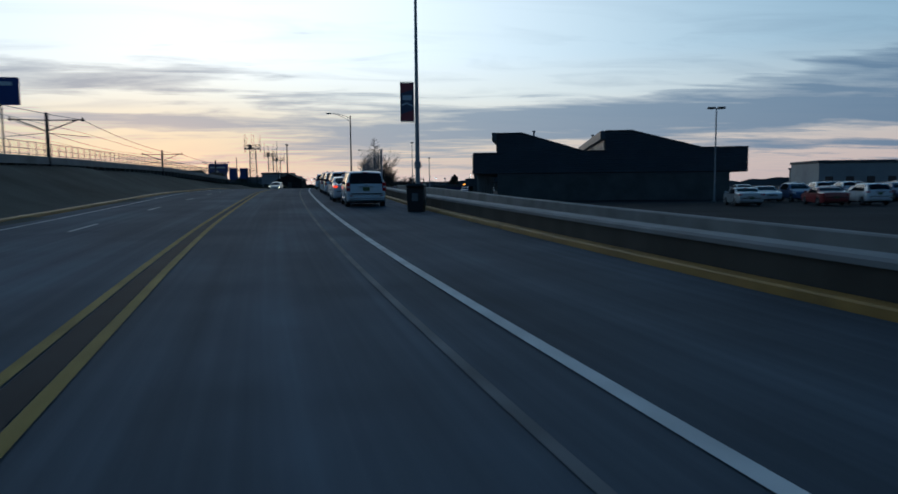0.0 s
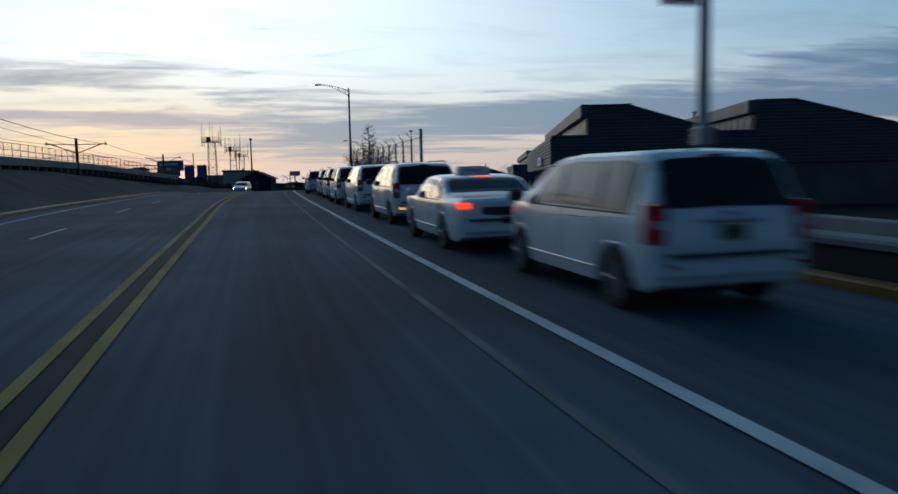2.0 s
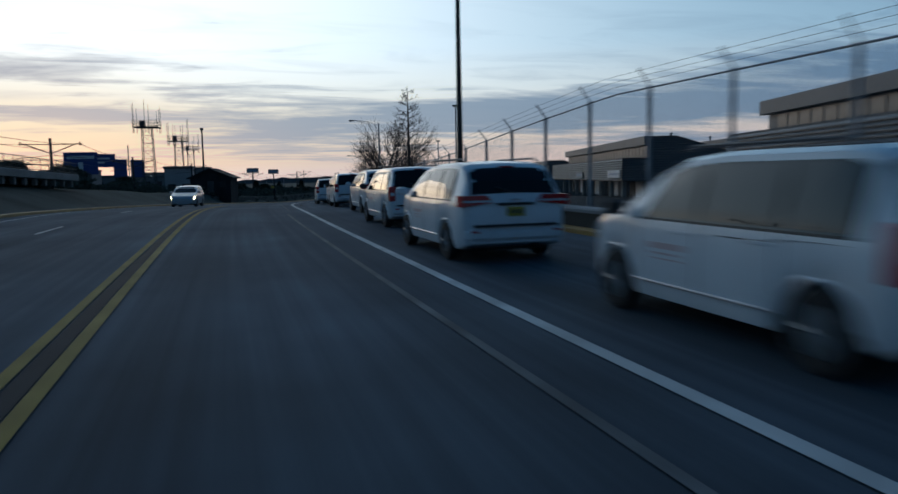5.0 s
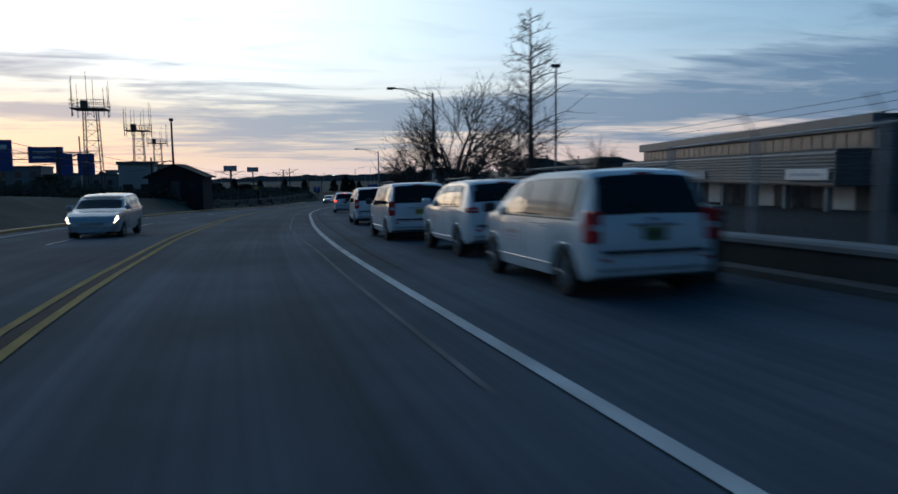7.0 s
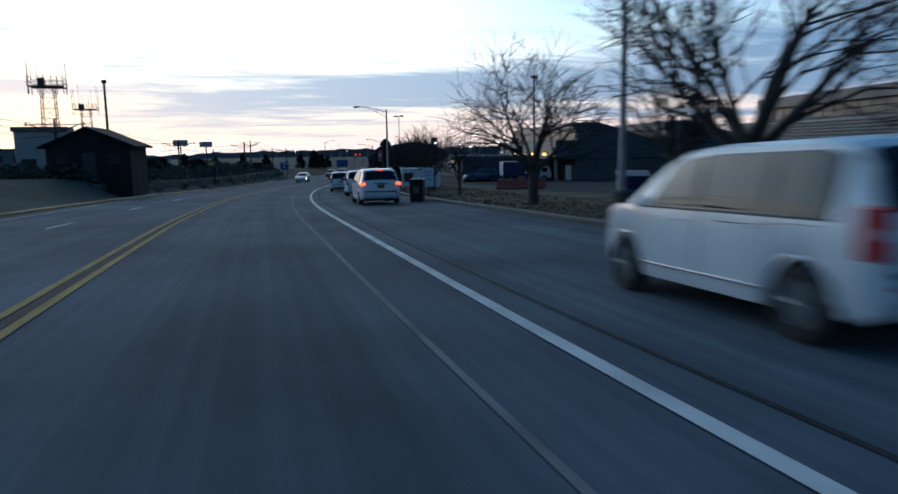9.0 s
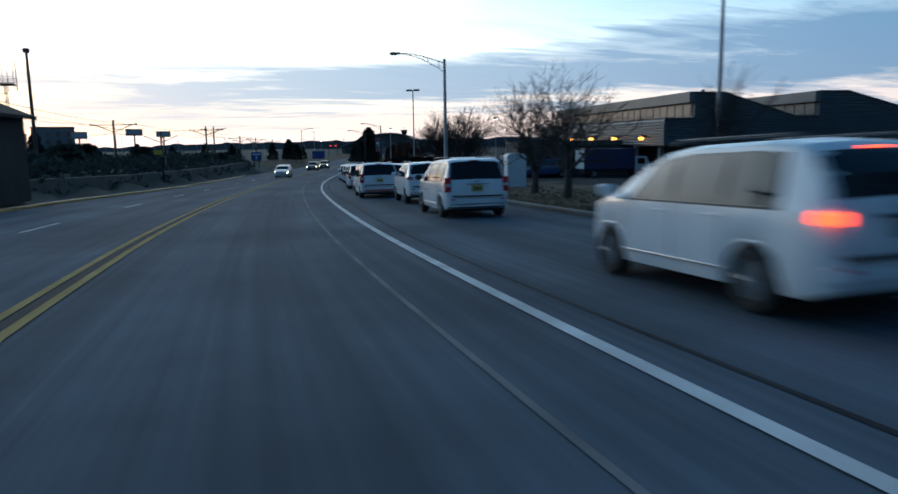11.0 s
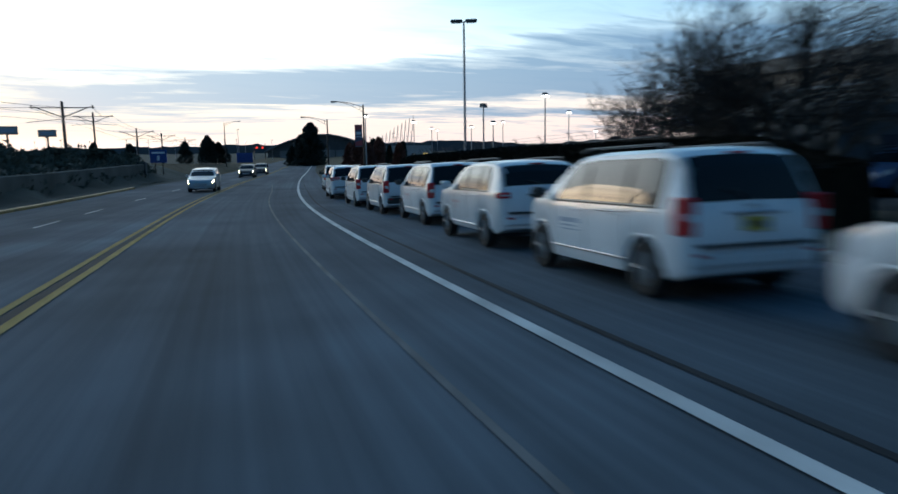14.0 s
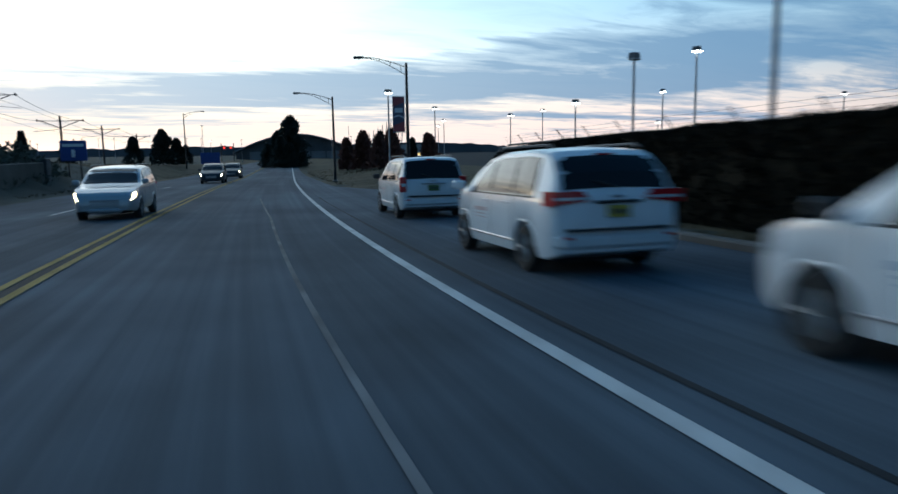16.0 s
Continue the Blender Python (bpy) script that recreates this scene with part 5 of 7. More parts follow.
def banner_on(root, z, side, h=2.1, w=0.75, x=0.16):
    b = part("banner", Geo().box((min(side * x, side * (x + w)), -0.012, z), (max(side * x, side * (x + w)), 0.012, z + h), 0.004), BANNER_NAVY, root, "cloth banner in red and navy")
    x0, x1 = sorted((side * (x + 0.03), side * (x + w - 0.03)))
    for face in (-1, 1):
        y0, y1 = sorted((face * 0.013, face * 0.019))
        part("banner_band", Geo().prism([(x0, z + 0.04), (x1, z + 0.04), (x1, z + h * 0.30), (x0, z + h * 0.18)], y0, y1, "y"), BANNER_RED, b)
        part("banner_band", Geo().prism([(x0, z + h * 0.72), (x1, z + h * 0.84), (x1, z + h - 0.04), (x0, z + h - 0.04)], y0, y1, "y"), BANNER_RED, b)
        part("banner_bar", Geo().box((x0 + 0.10, y0, z + h * 0.55), (x1 - 0.10, y1, z + h * 0.68)), SIGN_WHITE, b)
        part("banner_wave", Geo().prism([(x0 + 0.04, z + h * 0.40), (x0 + 0.35, z + h * 0.45), (x1 - 0.04, z + h * 0.38), (x1 - 0.04, z + h * 0.42), (x0 + 0.35, z + h * 0.49), (x0 + 0.04, z + h * 0.44)], y0, y1, "y"), SIGN_WHITE, b)
    for zz in (z + h + 0.03, z - 0.03):
        part("bracket", Geo().tube([(0, 0, zz), (side * (x + w), 0, zz)], 0.018, 6), POLE_GREY, root)


def mast_lamp(m, height, heads=2, lit=False, label="slim parking lot mast with twin lamp heads", radius=0.09, group="lot lamps"):
    root = thing("lot_lamp", m, label, "lamp post", group)
    part("pole", Geo().tube([(0, 0, 0), (0, 0, height)], [radius, radius * 0.65], 10), POLE_GREY, root, smooth=True)
    part("pole_base", Geo().tube([(0, 0, -0.2), (0, 0, 0.14)], 0.2, 12), CONCRETE, root)
    for sg in ((-1, 1) if heads == 2 else (1,)):
        x0, x1 = sorted((sg * 0.10, sg * 0.82)) if heads == 2 else (-0.3, 0.3)
        hd = part("head", Geo().box((x0, -0.17, height - 0.04), (x1, 0.17, height + 0.14), 0.04), LAMP_HEAD, root)
        part("lens", Geo().box((x0 + 0.05, -0.13, height - 0.075), (x1 - 0.05, 0.13, height - 0.035), 0.01), LAMP_LIT if lit else LAMP_GLASS, hd, "glowing lens" if lit else "")
        part("bracket", Geo().tube([(0, 0, height - 0.02), (sg * 0.14, 0, height + 0.03)], 0.03, 6), POLE_GREY, root)
    return root


def flood_lamp(x, y, z0, height, turn=0, lit=True):
    root = thing("flood_lamp", pose(x, y, z0, 0, 0, turn), "slim pole with a glowing white flood lamp" if lit else "slim pole with a dark flood lamp", "lamp post", "flood lamps")
    part("pole", Geo().tube([(0, 0, 0), (0, 0, height)], [0.085, 0.06], 8), POLE_GREY, root, smooth=True)
    part("bracket", Geo().tube([(-0.15, 0, height), (0.15, 0, height)], 0.035, 6), POLE_GREY, root)
    hd = part("head", Geo().prism([(-0.30, height + 0.02), (0.30, height + 0.02), (0.20, height + 0.30), (-0.20, height + 0.30)], -0.2, 0.2, "y"), LAMP_HEAD, root)
    part("lens", Geo().box((-0.29, -0.24, height - 0.06), (0.29, 0.2, height + 0.03), 0.02), LAMP_LIT if lit else LAMP_GLASS, hd, "glowing lens" if lit else "")
    return root


# tall banner pole near the bin
tall = thing("banner_pole", along(39.6, 5.55), "tall pale grey pole with a red and navy banner", "lamp post", "street lamps")
part("pole", Geo().tube([(0, 0, -0.3), (0, 0, 2.0), (0, 0, 13.5)], [0.14, 0.125, 0.07], 12), POLE_GREY, tall, smooth=True)
part("collar", Geo().box((-0.17, -0.17, 1.9), (0.17, 0.17, 2.3), 0.05), POLE_GREY, tall)
part("pole_base", Geo().box((-0.24, -0.24, -0.3), (0.24, 0.24, 0.25), 0.04), CONCRETE, tall)
banner_on(tall, 4.55, -1, 2.15, 0.78)
cobra_lamp(96.6, 5.5, 9.7)
cobra_lamp(147.4, 8.55, 8.35, mat=POLE_GREY)
cobra_lamp(197.0, 7.15, 7.7, mat=POLE_GREY, label="tall grey street lamp beside the white kiosk")
cobra_lamp(270.9, 6.55, 7.5, banner=True, label="street lamp with a truss arm and a red banner")
cobra_lamp(288.0, 3.3, 7.0)
cobra_lamp(346.8, -16.4, 9.3, turn=180)
mast_lamp(along(188.2, 19.5, -0.4), 10.0, heads=1, radius=0.13)
mast_lamp(along(243.2, 10.5, -0.4, 20), 10.9)
mast_lamp(pose(34.3, 63.8, -0.45, 0, 0, -14), 8.9)
mast_lamp(along(144.7, 16.5, -0.2, 30), 10.0, heads=1)
mast_lamp(along(60, 90, -1.2), 9.0)
mast_lamp(along(76, 118, -1.2), 9.5)
flood_lamp(42.7, 258.7, -3.0, 7.8, 20)
flood_lamp(32.6, 254.1, -3.0, 6.3, 20, lit=False)
for x, y, h in ((46.0, 274.0, 2.6), (60.6, 277.8, 4.2), (83.4, 272.8, 4.2), (68.6, 307.0, 4.0), (32.5, 282.3, 3.7), (58, 300, 2.9), (66, 330, 3.6), (50, 305, 3.9), (84, 300, 2.2)):
    flood_lamp(x, y, ground_z(x, y), h - ground_z(x, y), 25)


# ---- security fence with barbed wire ----
def security_fence(name, s0, s1, d, height, label, base=-0.6, spacing=3.2, steel=POLE_GREY, rail=0.035):
    fd = d if callable(d) else (lambda s: d)
    root = thing(name, Matrix(), label, "fence", "security fences")
    fh = height if callable(height) else (lambda s: height)
    n = int(round((s1 - s0) / spacing))
    for k in range(n + 1):
        s = s0 + (s1 - s0) * k / n
        r = 0.06 if k else 0.10
        top = fh(s) + (0.45 if k == 0 else 0.0)
        post = part("post", Geo().tube([at(s, fd(s), base), at(s, fd(s), top)], r, 8), steel, root)
        if 0 < k < n:
            part("barb_arm", Geo().tube([at(s, fd(s), fh(s)), at(s, fd(s) - 0.35, fh(s) + 0.42)], 0.022, 5), steel, post)
    m = max(2, n * 2)
    line = lambda off, z: [at(s0 + (s1 - s0) * k / m, fd(s0 + (s1 - s0) * k / m) + off, fh(s0 + (s1 - s0) * k / m) + z) for k in range(m + 1)]
    part("top_rail", Geo().tube(line(0, -0.05), rail, 6), steel, root)
    for k, (o, z) in enumerate(((-0.10, 0.12), (-0.20, 0.24), (-0.31, 0.36))):
        part("barbed_wire", Geo().tube(line(o, z), 0.005, 4), WIRE, root)
    # chain link: thin crossing wires
    g = Geo()
    step = 0.28
    k = s0
    while k < s1 - 1.5:
        span = fh(k) - base - 0.3
        g.tube([at(k, fd(k), base + 0.2), at(min(k + span * 0.8, s1), fd(k), base + 0.2 + min(span, (s1 - k) / 0.8))], 0.004, 3, False)
        g.tube([at(k, fd(k), fh(k) - 0.1), at(min(k + span * 0.8, s1), fd(k), fh(k) - 0.1 - min(span, (s1 - k) / 0.8))], 0.004, 3, False)
        k += step
    tagged(part("chain_link", g, FENCE_MESH, root), kind="stuff")
    return root


security_fence("security_fence", 70.8, 114.0, lambda s: 7.2 + max(0, s - 95) * 0.02, lambda s: table(s, [(88, 3.65), (98, 2.95), (103, 2.65), (108, 2.46), (118, 2.42)]), "tall chain link fence topped with barbed wire", rail=0.024)
security_fence("security_fence", 219.0, 266.0, lambda s: table(s, [(214, 10.2), (250, 10.2), (266, 11.4)]), 2.46, "chain link fence with barbed wire behind the hedge", base=-0.4, steel=POLE_DARK, rail=0.055)

# ---- bins, sign, kiosk, barriers ----


def litter_bin(s, d, label):
    root = thing("litter_bin", along(s, d, 0.01, 20), label, "litter bin", "litter bins")
    g = Geo()
    g.prism([(-0.33, 0.0), (0.33, 0.0), (0.37, 1.0), (-0.37, 1.0)], -0.34, 0.34, "y")
    part("body", g, BIN_BLACK, root)
    part("lid", Geo().box((-0.40, -0.38, 1.0), (0.40, 0.38, 1.18), 0.07), BIN_BLACK, root, "domed black plastic lid")
    part("rim", Geo().box((-0.39, -0.37, 0.94), (0.39, 0.37, 0.995), 0.02), BLACK_TRIM, root)
    part("sticker", Geo().box((-0.385, -0.14, 0.45), (-0.34, 0.14, 0.78), 0.0), SIGN_BLUE_GREY, root, "faded pale sticker")
    part("notice", Geo().box((-0.14, -0.36, 0.45), (0.12, -0.335, 0.78), 0.0), FAR_GREY, root, "faded pale notice")
    return root


litter_bin(29.4, 3.6, "square black plastic litter bin beside the yellow curb")
litter_bin(108.4, 4.35, "square black plastic litter bin beside the low parapet")
litter_bin(163.8, 5.3, "square black plastic litter bin at the grass edge")
board = thing("notice_board", along(165.9, 6.3, 0.0, 4), "white notice board on a short post at the grass edge", "notice board")
part("post", Geo().tube([(0, 0.03, -0.3), (0, 0.03, 1.6)], 0.03, 8), POLE_DARK, board)
face = part("panel", Geo().box((-0.32, -0.02, 0.72), (0.32, 0.0, 1.74), 0.006), SIGN_WHITE, board)
for z in (1.5, 1.3, 1.1):
    part("text_bar", Geo().box((-0.24, -0.026, z), (0.20, -0.019, z + 0.07)), SIGN_BLUE_GREY, face)
kiosk = thing("kiosk", along(203.9, 10.35, -0.4, 2), "white panelled kiosk with a dark window beside the lamp", "kiosk")
part("wall", Geo().box((-1.3, -0.95, 0.12), (1.3, 0.95, 2.35), 0.04), KIOSK_WHITE, kiosk)
part("roof", Geo().box((-1.42, -1.08, 2.35), (1.42, 1.08, 2.47), 0.04), KIOSK_WHITE, kiosk)
part("plinth", Geo().box((-1.33, -0.98, 0.0), (1.33, 0.98, 0.12), 0.02), CONCRETE, kiosk)
w = part("window", Geo().box((-1.08, -0.975, 1.05), (-0.12, -0.94, 1.95), 0.01), PANE, kiosk)
part("window_frame", Geo().box((-1.13, -0.985, 1.00), (-0.07, -0.955, 1.05), 0.008).box((-1.13, -0.985, 1.95), (-0.07, -0.955, 2.0), 0.008), POLE_GREY, w)
w = part("window", Geo().box((-1.325, -0.45, 1.05), (-1.29, 0.45, 1.95), 0.01), PANE, kiosk)
part("window_frame", Geo().box((-1.335, -0.5, 1.00), (-1.30, 0.5, 1.05), 0.008), POLE_GREY, w)
part("door", Geo().box((0.2, -0.985, 0.14), (1.05, -0.94, 2.1), 0.01), KIOSK_WHITE, kiosk, "flush white door")
part("door_handle", Geo().box((0.28, -1.02, 1.0), (0.34, -0.98, 1.14), 0.01), POLE_DARK, kiosk)
for x in (-1.2, 0.04, 1.18):
    part("panel_joint", Geo().box((x - 0.012, -0.965, 0.15), (x + 0.012, -0.945, 2.33)), POLE_GREY, kiosk)
booth = thing("toilet_cabin", along(198.6, 11.9, -0.1, 6), "tall white plastic cabin with a domed roof", "cabin")
part("wall", Geo().box((-0.6, -0.6, 0.1), (0.6, 0.6, 2.1), 0.05), KIOSK_WHITE, booth)
part("roof", Geo().prism([(-0.64, 2.1), (0.64, 2.1), (0.5, 2.28), (0, 2.34), (-0.5, 2.28)], -0.64, 0.64, "y"), KIOSK_WHITE, booth)
part("door", Geo().box((-0.45, -0.63, 0.2), (0.45, -0.59, 1.95), 0.01), SIGN_WHITE, booth)
part("vent", Geo().box((-0.62, -0.3, 1.7), (-0.59, 0.3, 1.85), 0.0), POLE_GREY, booth)


def barrier(s, d, turn, mat, label):
    root = thing("plastic_barrier", along(s, d, 0, turn), label, "barrier", "plastic barriers")
    root.matrix_basis.translation.z = ground_z(root.matrix_basis.translation.x, root.matrix_basis.translation.y)
    g = Geo().prism([(-0.30, 0.0), (0.30, 0.0), (0.30, 0.18), (0.14, 0.30), (0.10, 0.78), (-0.10, 0.78), (-0.14, 0.30), (-0.30, 0.18)], -0.95, 0.95, "y")
    part("body", g, mat, root)
    for y in (-0.5, 0.5):
        part("foot_slot", Geo().box((-0.305, y - 0.16, 0.02), (0.305, y + 0.16, 0.11)), BLACK_TRIM, root)
    return root


for s, d, t in ((180.45, 15.15, 127), (179.25, 16.75, 124), (199.6, 21.9, 127)):
    barrier(s, d, t, BARRIER_RED, "red plastic water-filled road barrier")


def skip_bin(s, d, mat, label):
    root = thing("waste_container", along(s, d, 0, 115), label, "container", "")
    root.matrix_basis.translation.z = ground_z(root.matrix_basis.translation.x, root.matrix_basis.translation.y)
    part("body", Geo().prism([(-0.75, 0.15), (0.75, 0.15), (0.9, 1.1), (-0.9, 1.25)], -0.6, 0.6, "y"), mat, root)
    part("lid", Geo().prism([(-0.95, 1.25), (0.95, 1.10), (0.95, 1.16), (0, 1.32), (-0.95, 1.32)], -0.66, 0.66, "y"), mat, root)
    for x in (-0.6, 0.6):
        for y in (-0.45, 0.45):
            part("caster", Geo().tube([(x - 0.03, y, 0.09), (x + 0.03, y, 0.09)], 0.09, 8), BLACK_TRIM, root)
    return root


skip_bin(154.1, 12.6, BIN_BLUE, "blue plastic wheeled waste container on the lot")
skip_bin(192.5, 20.6, BIN_BLUE, "blue plastic wheeled waste container by the shed")


def box_truck(x, y, turn, label, size=1.0):
    root = thing("box_truck", pose(x, y, ground_z(x, y), 0, 0, -turn) @ Matrix.Scale(size, 4), label, "truck", "trucks at the shed")
    part("cargo_box", Geo().box((-1.2, 0, 0.85), (1.2, 5.6, 2.95), 0.04), TRUCK_BLUE, root, "blue cargo box with a pale panel")
    part("side_panel", Geo().box((-1.215, 0.5, 1.3), (-1.195, 2.0, 2.6)), SIGN_WHITE, root)
    part("side_mark", Geo().box((-1.225, 0.8, 1.7), (-1.205, 1.6, 2.2)), BARRIER_RED, root)
    part("rear_door", Geo().box((-1.1, -0.03, 0.95), (1.1, 0.02, 2.85), 0.01), SIGN_WHITE, root)
    part("cab", Geo().prism([(5.65, 0.5), (7.35, 0.5), (7.35, 1.25), (6.95, 2.1), (5.65, 2.2)], -1.05, 1.05, "x"), KIOSK_WHITE, root)
    part("windscreen", Geo().box((-0.95, 7.0, 1.3), (0.95, 7.25, 1.9), 0.02), CAR_GLASS, root)
    part("chassis", Geo().box((-0.8, 0.2, 0.5), (0.8, 7.0, 0.85), 0.02), BLACK_TRIM, root)
    for sg in (-1, 1):
        for a in (1.2, 6.3):
            hub = new("wheel", TYRE_MESH)
            hub.parent, hub.matrix_basis = root, Matrix.Translation((sg * 0.95, a, 0.43)) @ Matrix.Scale(1.28, 4)
            piece("rim", RIM_MESH, hub)
        part("cab_window", Geo().box((min(sg * 1.03, sg * 1.06), 5.95, 1.35), (max(sg * 1.03, sg * 1.06), 6.75, 1.95), 0.01), CAR_GLASS, root)
    return root


box_truck(27.2, 209.6, 100, "blue box truck parked at the grey shed", 0.85)
box_truck(31.2, 223.4, 100, "second blue box truck parked at the shed", 0.92)


# ---- light-rail line on the far side ----
def rail_bank():
    root = thing("rail_viaduct", Matrix(), "low concrete rail deck with a mesh parapet fence", "viaduct")
    d0 = -19.0
    part("deck", swept(-40, 138, d0, [(-7.5, 2.42), (-7.5, 3.0), (0.12, 3.0), (0.16, 2.95), (0.16, 2.44), (0.1, 2.42)], 3), CONCRETE, root, "concrete deck slab")
    k = -38.0
    post = Geo().box((-0.16, -0.16, 0), (0.16, 0.16, 0.95), 0.02).mesh("bearing_post", CONCRETE)
    while k < 138:
        piece("bearing_post", post, root, along(k, d0 - 0.2, 1.9))
        piece("bearing_post", post, root, along(k, d0 - 6.5, 1.9))
        k += 1.9
    bar = Geo().tube([(0, 0, 0), (0, 0, 0.95)], 0.028, 6).mesh("fence_post", POLE_DARK)
    k = -38.0
    while k < 138:
        piece("fence_post", bar, root, along(k, d0 + 0.02, 3.0))
        k += 1.6
    for z in (3.08, 3.45, 3.93):
        part("fence_rail", swept(-40, 138, d0 + 0.02, [(-0.02, z), (-0.02, z + 0.035), (0.02, z + 0.035), (0.02, z)], 3), POLE_DARK, root)
    g = Geo()
    k = -38.0
    while k < 138:
        g.tube([at(k, d0, 3.05), at(k, d0, 3.93)], 0.006, 3, False)
        k += 0.2
    tagged(part("mesh_panel", g, FENCE_MESH, root), kind="stuff")


rail_bank()


def catenary_pole(s, d, base, height, label="steel catenary pole with braced cross arms", reach=2.6):
    root = thing("catenary_pole", along(s, d, base), label, "catenary pole", "catenary poles")
    part("pole", Geo().tube([(0, 0, -0.6), (0, 0, height)], [0.15, 0.12], 8), POLE_DARK, root, smooth=True)
    for sg in (-1, 1):
        arm = Geo().tube([(0, 0, height - 1.35), (sg * reach * 0.85, 0, height - 0.45)], 0.045, 6)
        arm.tube([(0, 0, height - 0.55), (sg * reach, 0, height - 0.50)], 0.04, 6)
        part("bracket_arm", arm, POLE_DARK, root)
        part("insulator", Geo().tube([(sg * reach * 0.93, 0, height - 0.62), (sg * reach * 0.93, 0, height - 0.32)], 0.07, 6), BLACK_TRIM, root)
        part("steady_arm", Geo().tube([(sg * 0.2, 0, height - 1.5), (sg * (reach + 0.3), 0, height - 1.75)], 0.025, 5), POLE_DARK, root)
    return root


POLES = [(14, -21.4, 2.9, 4.2), (57, -18.9, 2.6, 3.6), (97.3, -18.9, 2.4, 2.75), (138, -21, 1.6, 4.6), (168, -22.5, 1.2, 5.2), (196.5, -22.8, 1.3, 5.8), (240, -23.5, 1.6, 5.6), (266, -19.6, 2.0, 5.5), (303, -27.8, 1.0, 8.0), (318, -26, 0.8, 6.6), (345, -28, 0.6, 6.8), (380, -30, 0.4, 6.8)]
for p in POLES:
    catenary_pole(*p)
for sg in (-1, 1):
    for a, b in zip(POLES, POLES[1:]):
        pa, pb = at(a[0], a[1] + sg * 2.4, a[2] + a[3] - 0.5), at(b[0], b[1] + sg * 2.4, b[2] + b[3] - 0.5)
        for drop, r in ((0.0, 0.022), (-0.95, 0.016)):
            n = 8
            g = Geo().tube([pa.lerp(pb, k / n) + Vector((0, 0, drop + (-(1 - (2 * k / n - 1) ** 2) * 0.5 if drop == 0 else 0))) for k in range(n + 1)], r, 4, False)
            tagged(new("overhead_wire", g.mesh("overhead_wire", WIRE)), "thin black overhead wire span between two poles", "cable", "overhead wires")

pole = thing("utility_pole", along(229.2, -15.6, 1.2), "grey pole with a dark signal box and yellow plate", "pole")
part("shaft", Geo().tube([(0, 0, -1.2), (0, 0, 4.1)], [0.11, 0.08], 10), POLE_DARK, pole, smooth=True)
part("signal_box", Geo().box((-0.3, -0.25, 0.9), (0.3, 0.25, 1.75), 0.05), BLACK_TRIM, pole)
part("plate", Geo().box((-0.75, -0.13, 1.95), (0.0, -0.10, 2.4), 0.0), SIGN_YELLOW, pole)
for sg in (-1, 1):
    part("arm", Geo().tube([(0, 0, 3.1), (sg * 1.6, 0, 3.8)], 0.035, 6), POLE_DARK, pole)


def sign_panel(x, y, z, w, h, turn, label, legs=2, foot=0.0, mat=None, header=True):
    root = thing("road_sign", pose(x, y, 0, 0, 0, -turn), label, "road sign", "blue road signs")
    pn = part("panel", Geo().box((-w / 2, -0.05, z), (w / 2, 0.05, z + h), 0.03), mat or SIGN_BLUE, root)
    if header:
        part("text_bar", Geo().box((-w * 0.40, -0.06, z + h * 0.70), (w * 0.40, -0.052, z + h * 0.84)), SIGN_WHITE, pn)
        part("text_bar", Geo().box((-w * 0.08, -0.06, z + h * 0.18), (w * 0.06, -0.052, z + h * 0.55)), SIGN_WHITE, pn)
    for k in range(legs):
        xx = (-0.5 + (k + 0.5) / legs) * w * 0.9
        part("leg", Geo().tube([(xx, 0.1, foot), (xx, 0.1, z + h * 0.9)], 0.06, 8), POLE_DARK, root)
    return root


g0 = at(53, -21.4)
sign_panel(g0.x, g0.y, road_z(53) + 6.35, 4.4, 1.85, heading(53), "large blue overhead road sign on posts", 2, road_z(53) + 2.9)
sign_panel(-33.0, 178.4, 3.6, 4.4, 3.1, 2, "large blue road sign with faint lettering", 2, -0.2)
sign_panel(-37.6, 229.0, 3.4, 2.6, 3.6, 2, "upright blue road sign beside its twin", 2, -0.4, header=False)
sign_panel(-34.4, 229.4, 3.4, 2.6, 3.6, 2, "second upright blue road sign", 2, -0.4, header=False)
sign_panel(8.8, 287.2, -1.5, 1.8, 1.5, 14, "small blue road sign with white markings on the grass", 2, ground_z(8.7, 287.3))
sign_panel(42.0, 395.0, -3.6, 4.2, 2.6, 16, "blue road sign far down the road", 2, ground_z(42, 395), header=False)
gantry = thing("sign_gantry", Matrix(), "thin steel sign gantry over the far road", "gantry")
part("beam", Geo().tube([(-78, 257, 7.0), (-41.5, 260, 6.8)], 0.11, 6).tube([(-78, 257, 8.1), (-41.5, 260, 7.9)], 0.09, 6), POLE_GREY, gantry)
truss = Geo()
for k in range(14):
    truss.tube([(-78 + k * 2.6, 257 + k * 0.214, 7.0 + (k % 2) * 1.1), (-75.4 + k * 2.6, 257.2 + k * 0.214, 8.1 - (k % 2) * 1.1)], 0.05, 4)
part("truss", truss, POLE_GREY, gantry)
part("mast", Geo().tube([(-41.5, 260, -1.5), (-41.5, 260, 11.5)], 0.14, 8), POLE_GREY, gantry)
face = part("sign_face", Geo().box((-50.6, 258.2, 6.1), (-44.2, 258.4, 9.3), 0.03), SIGN_BLUE, gantry)
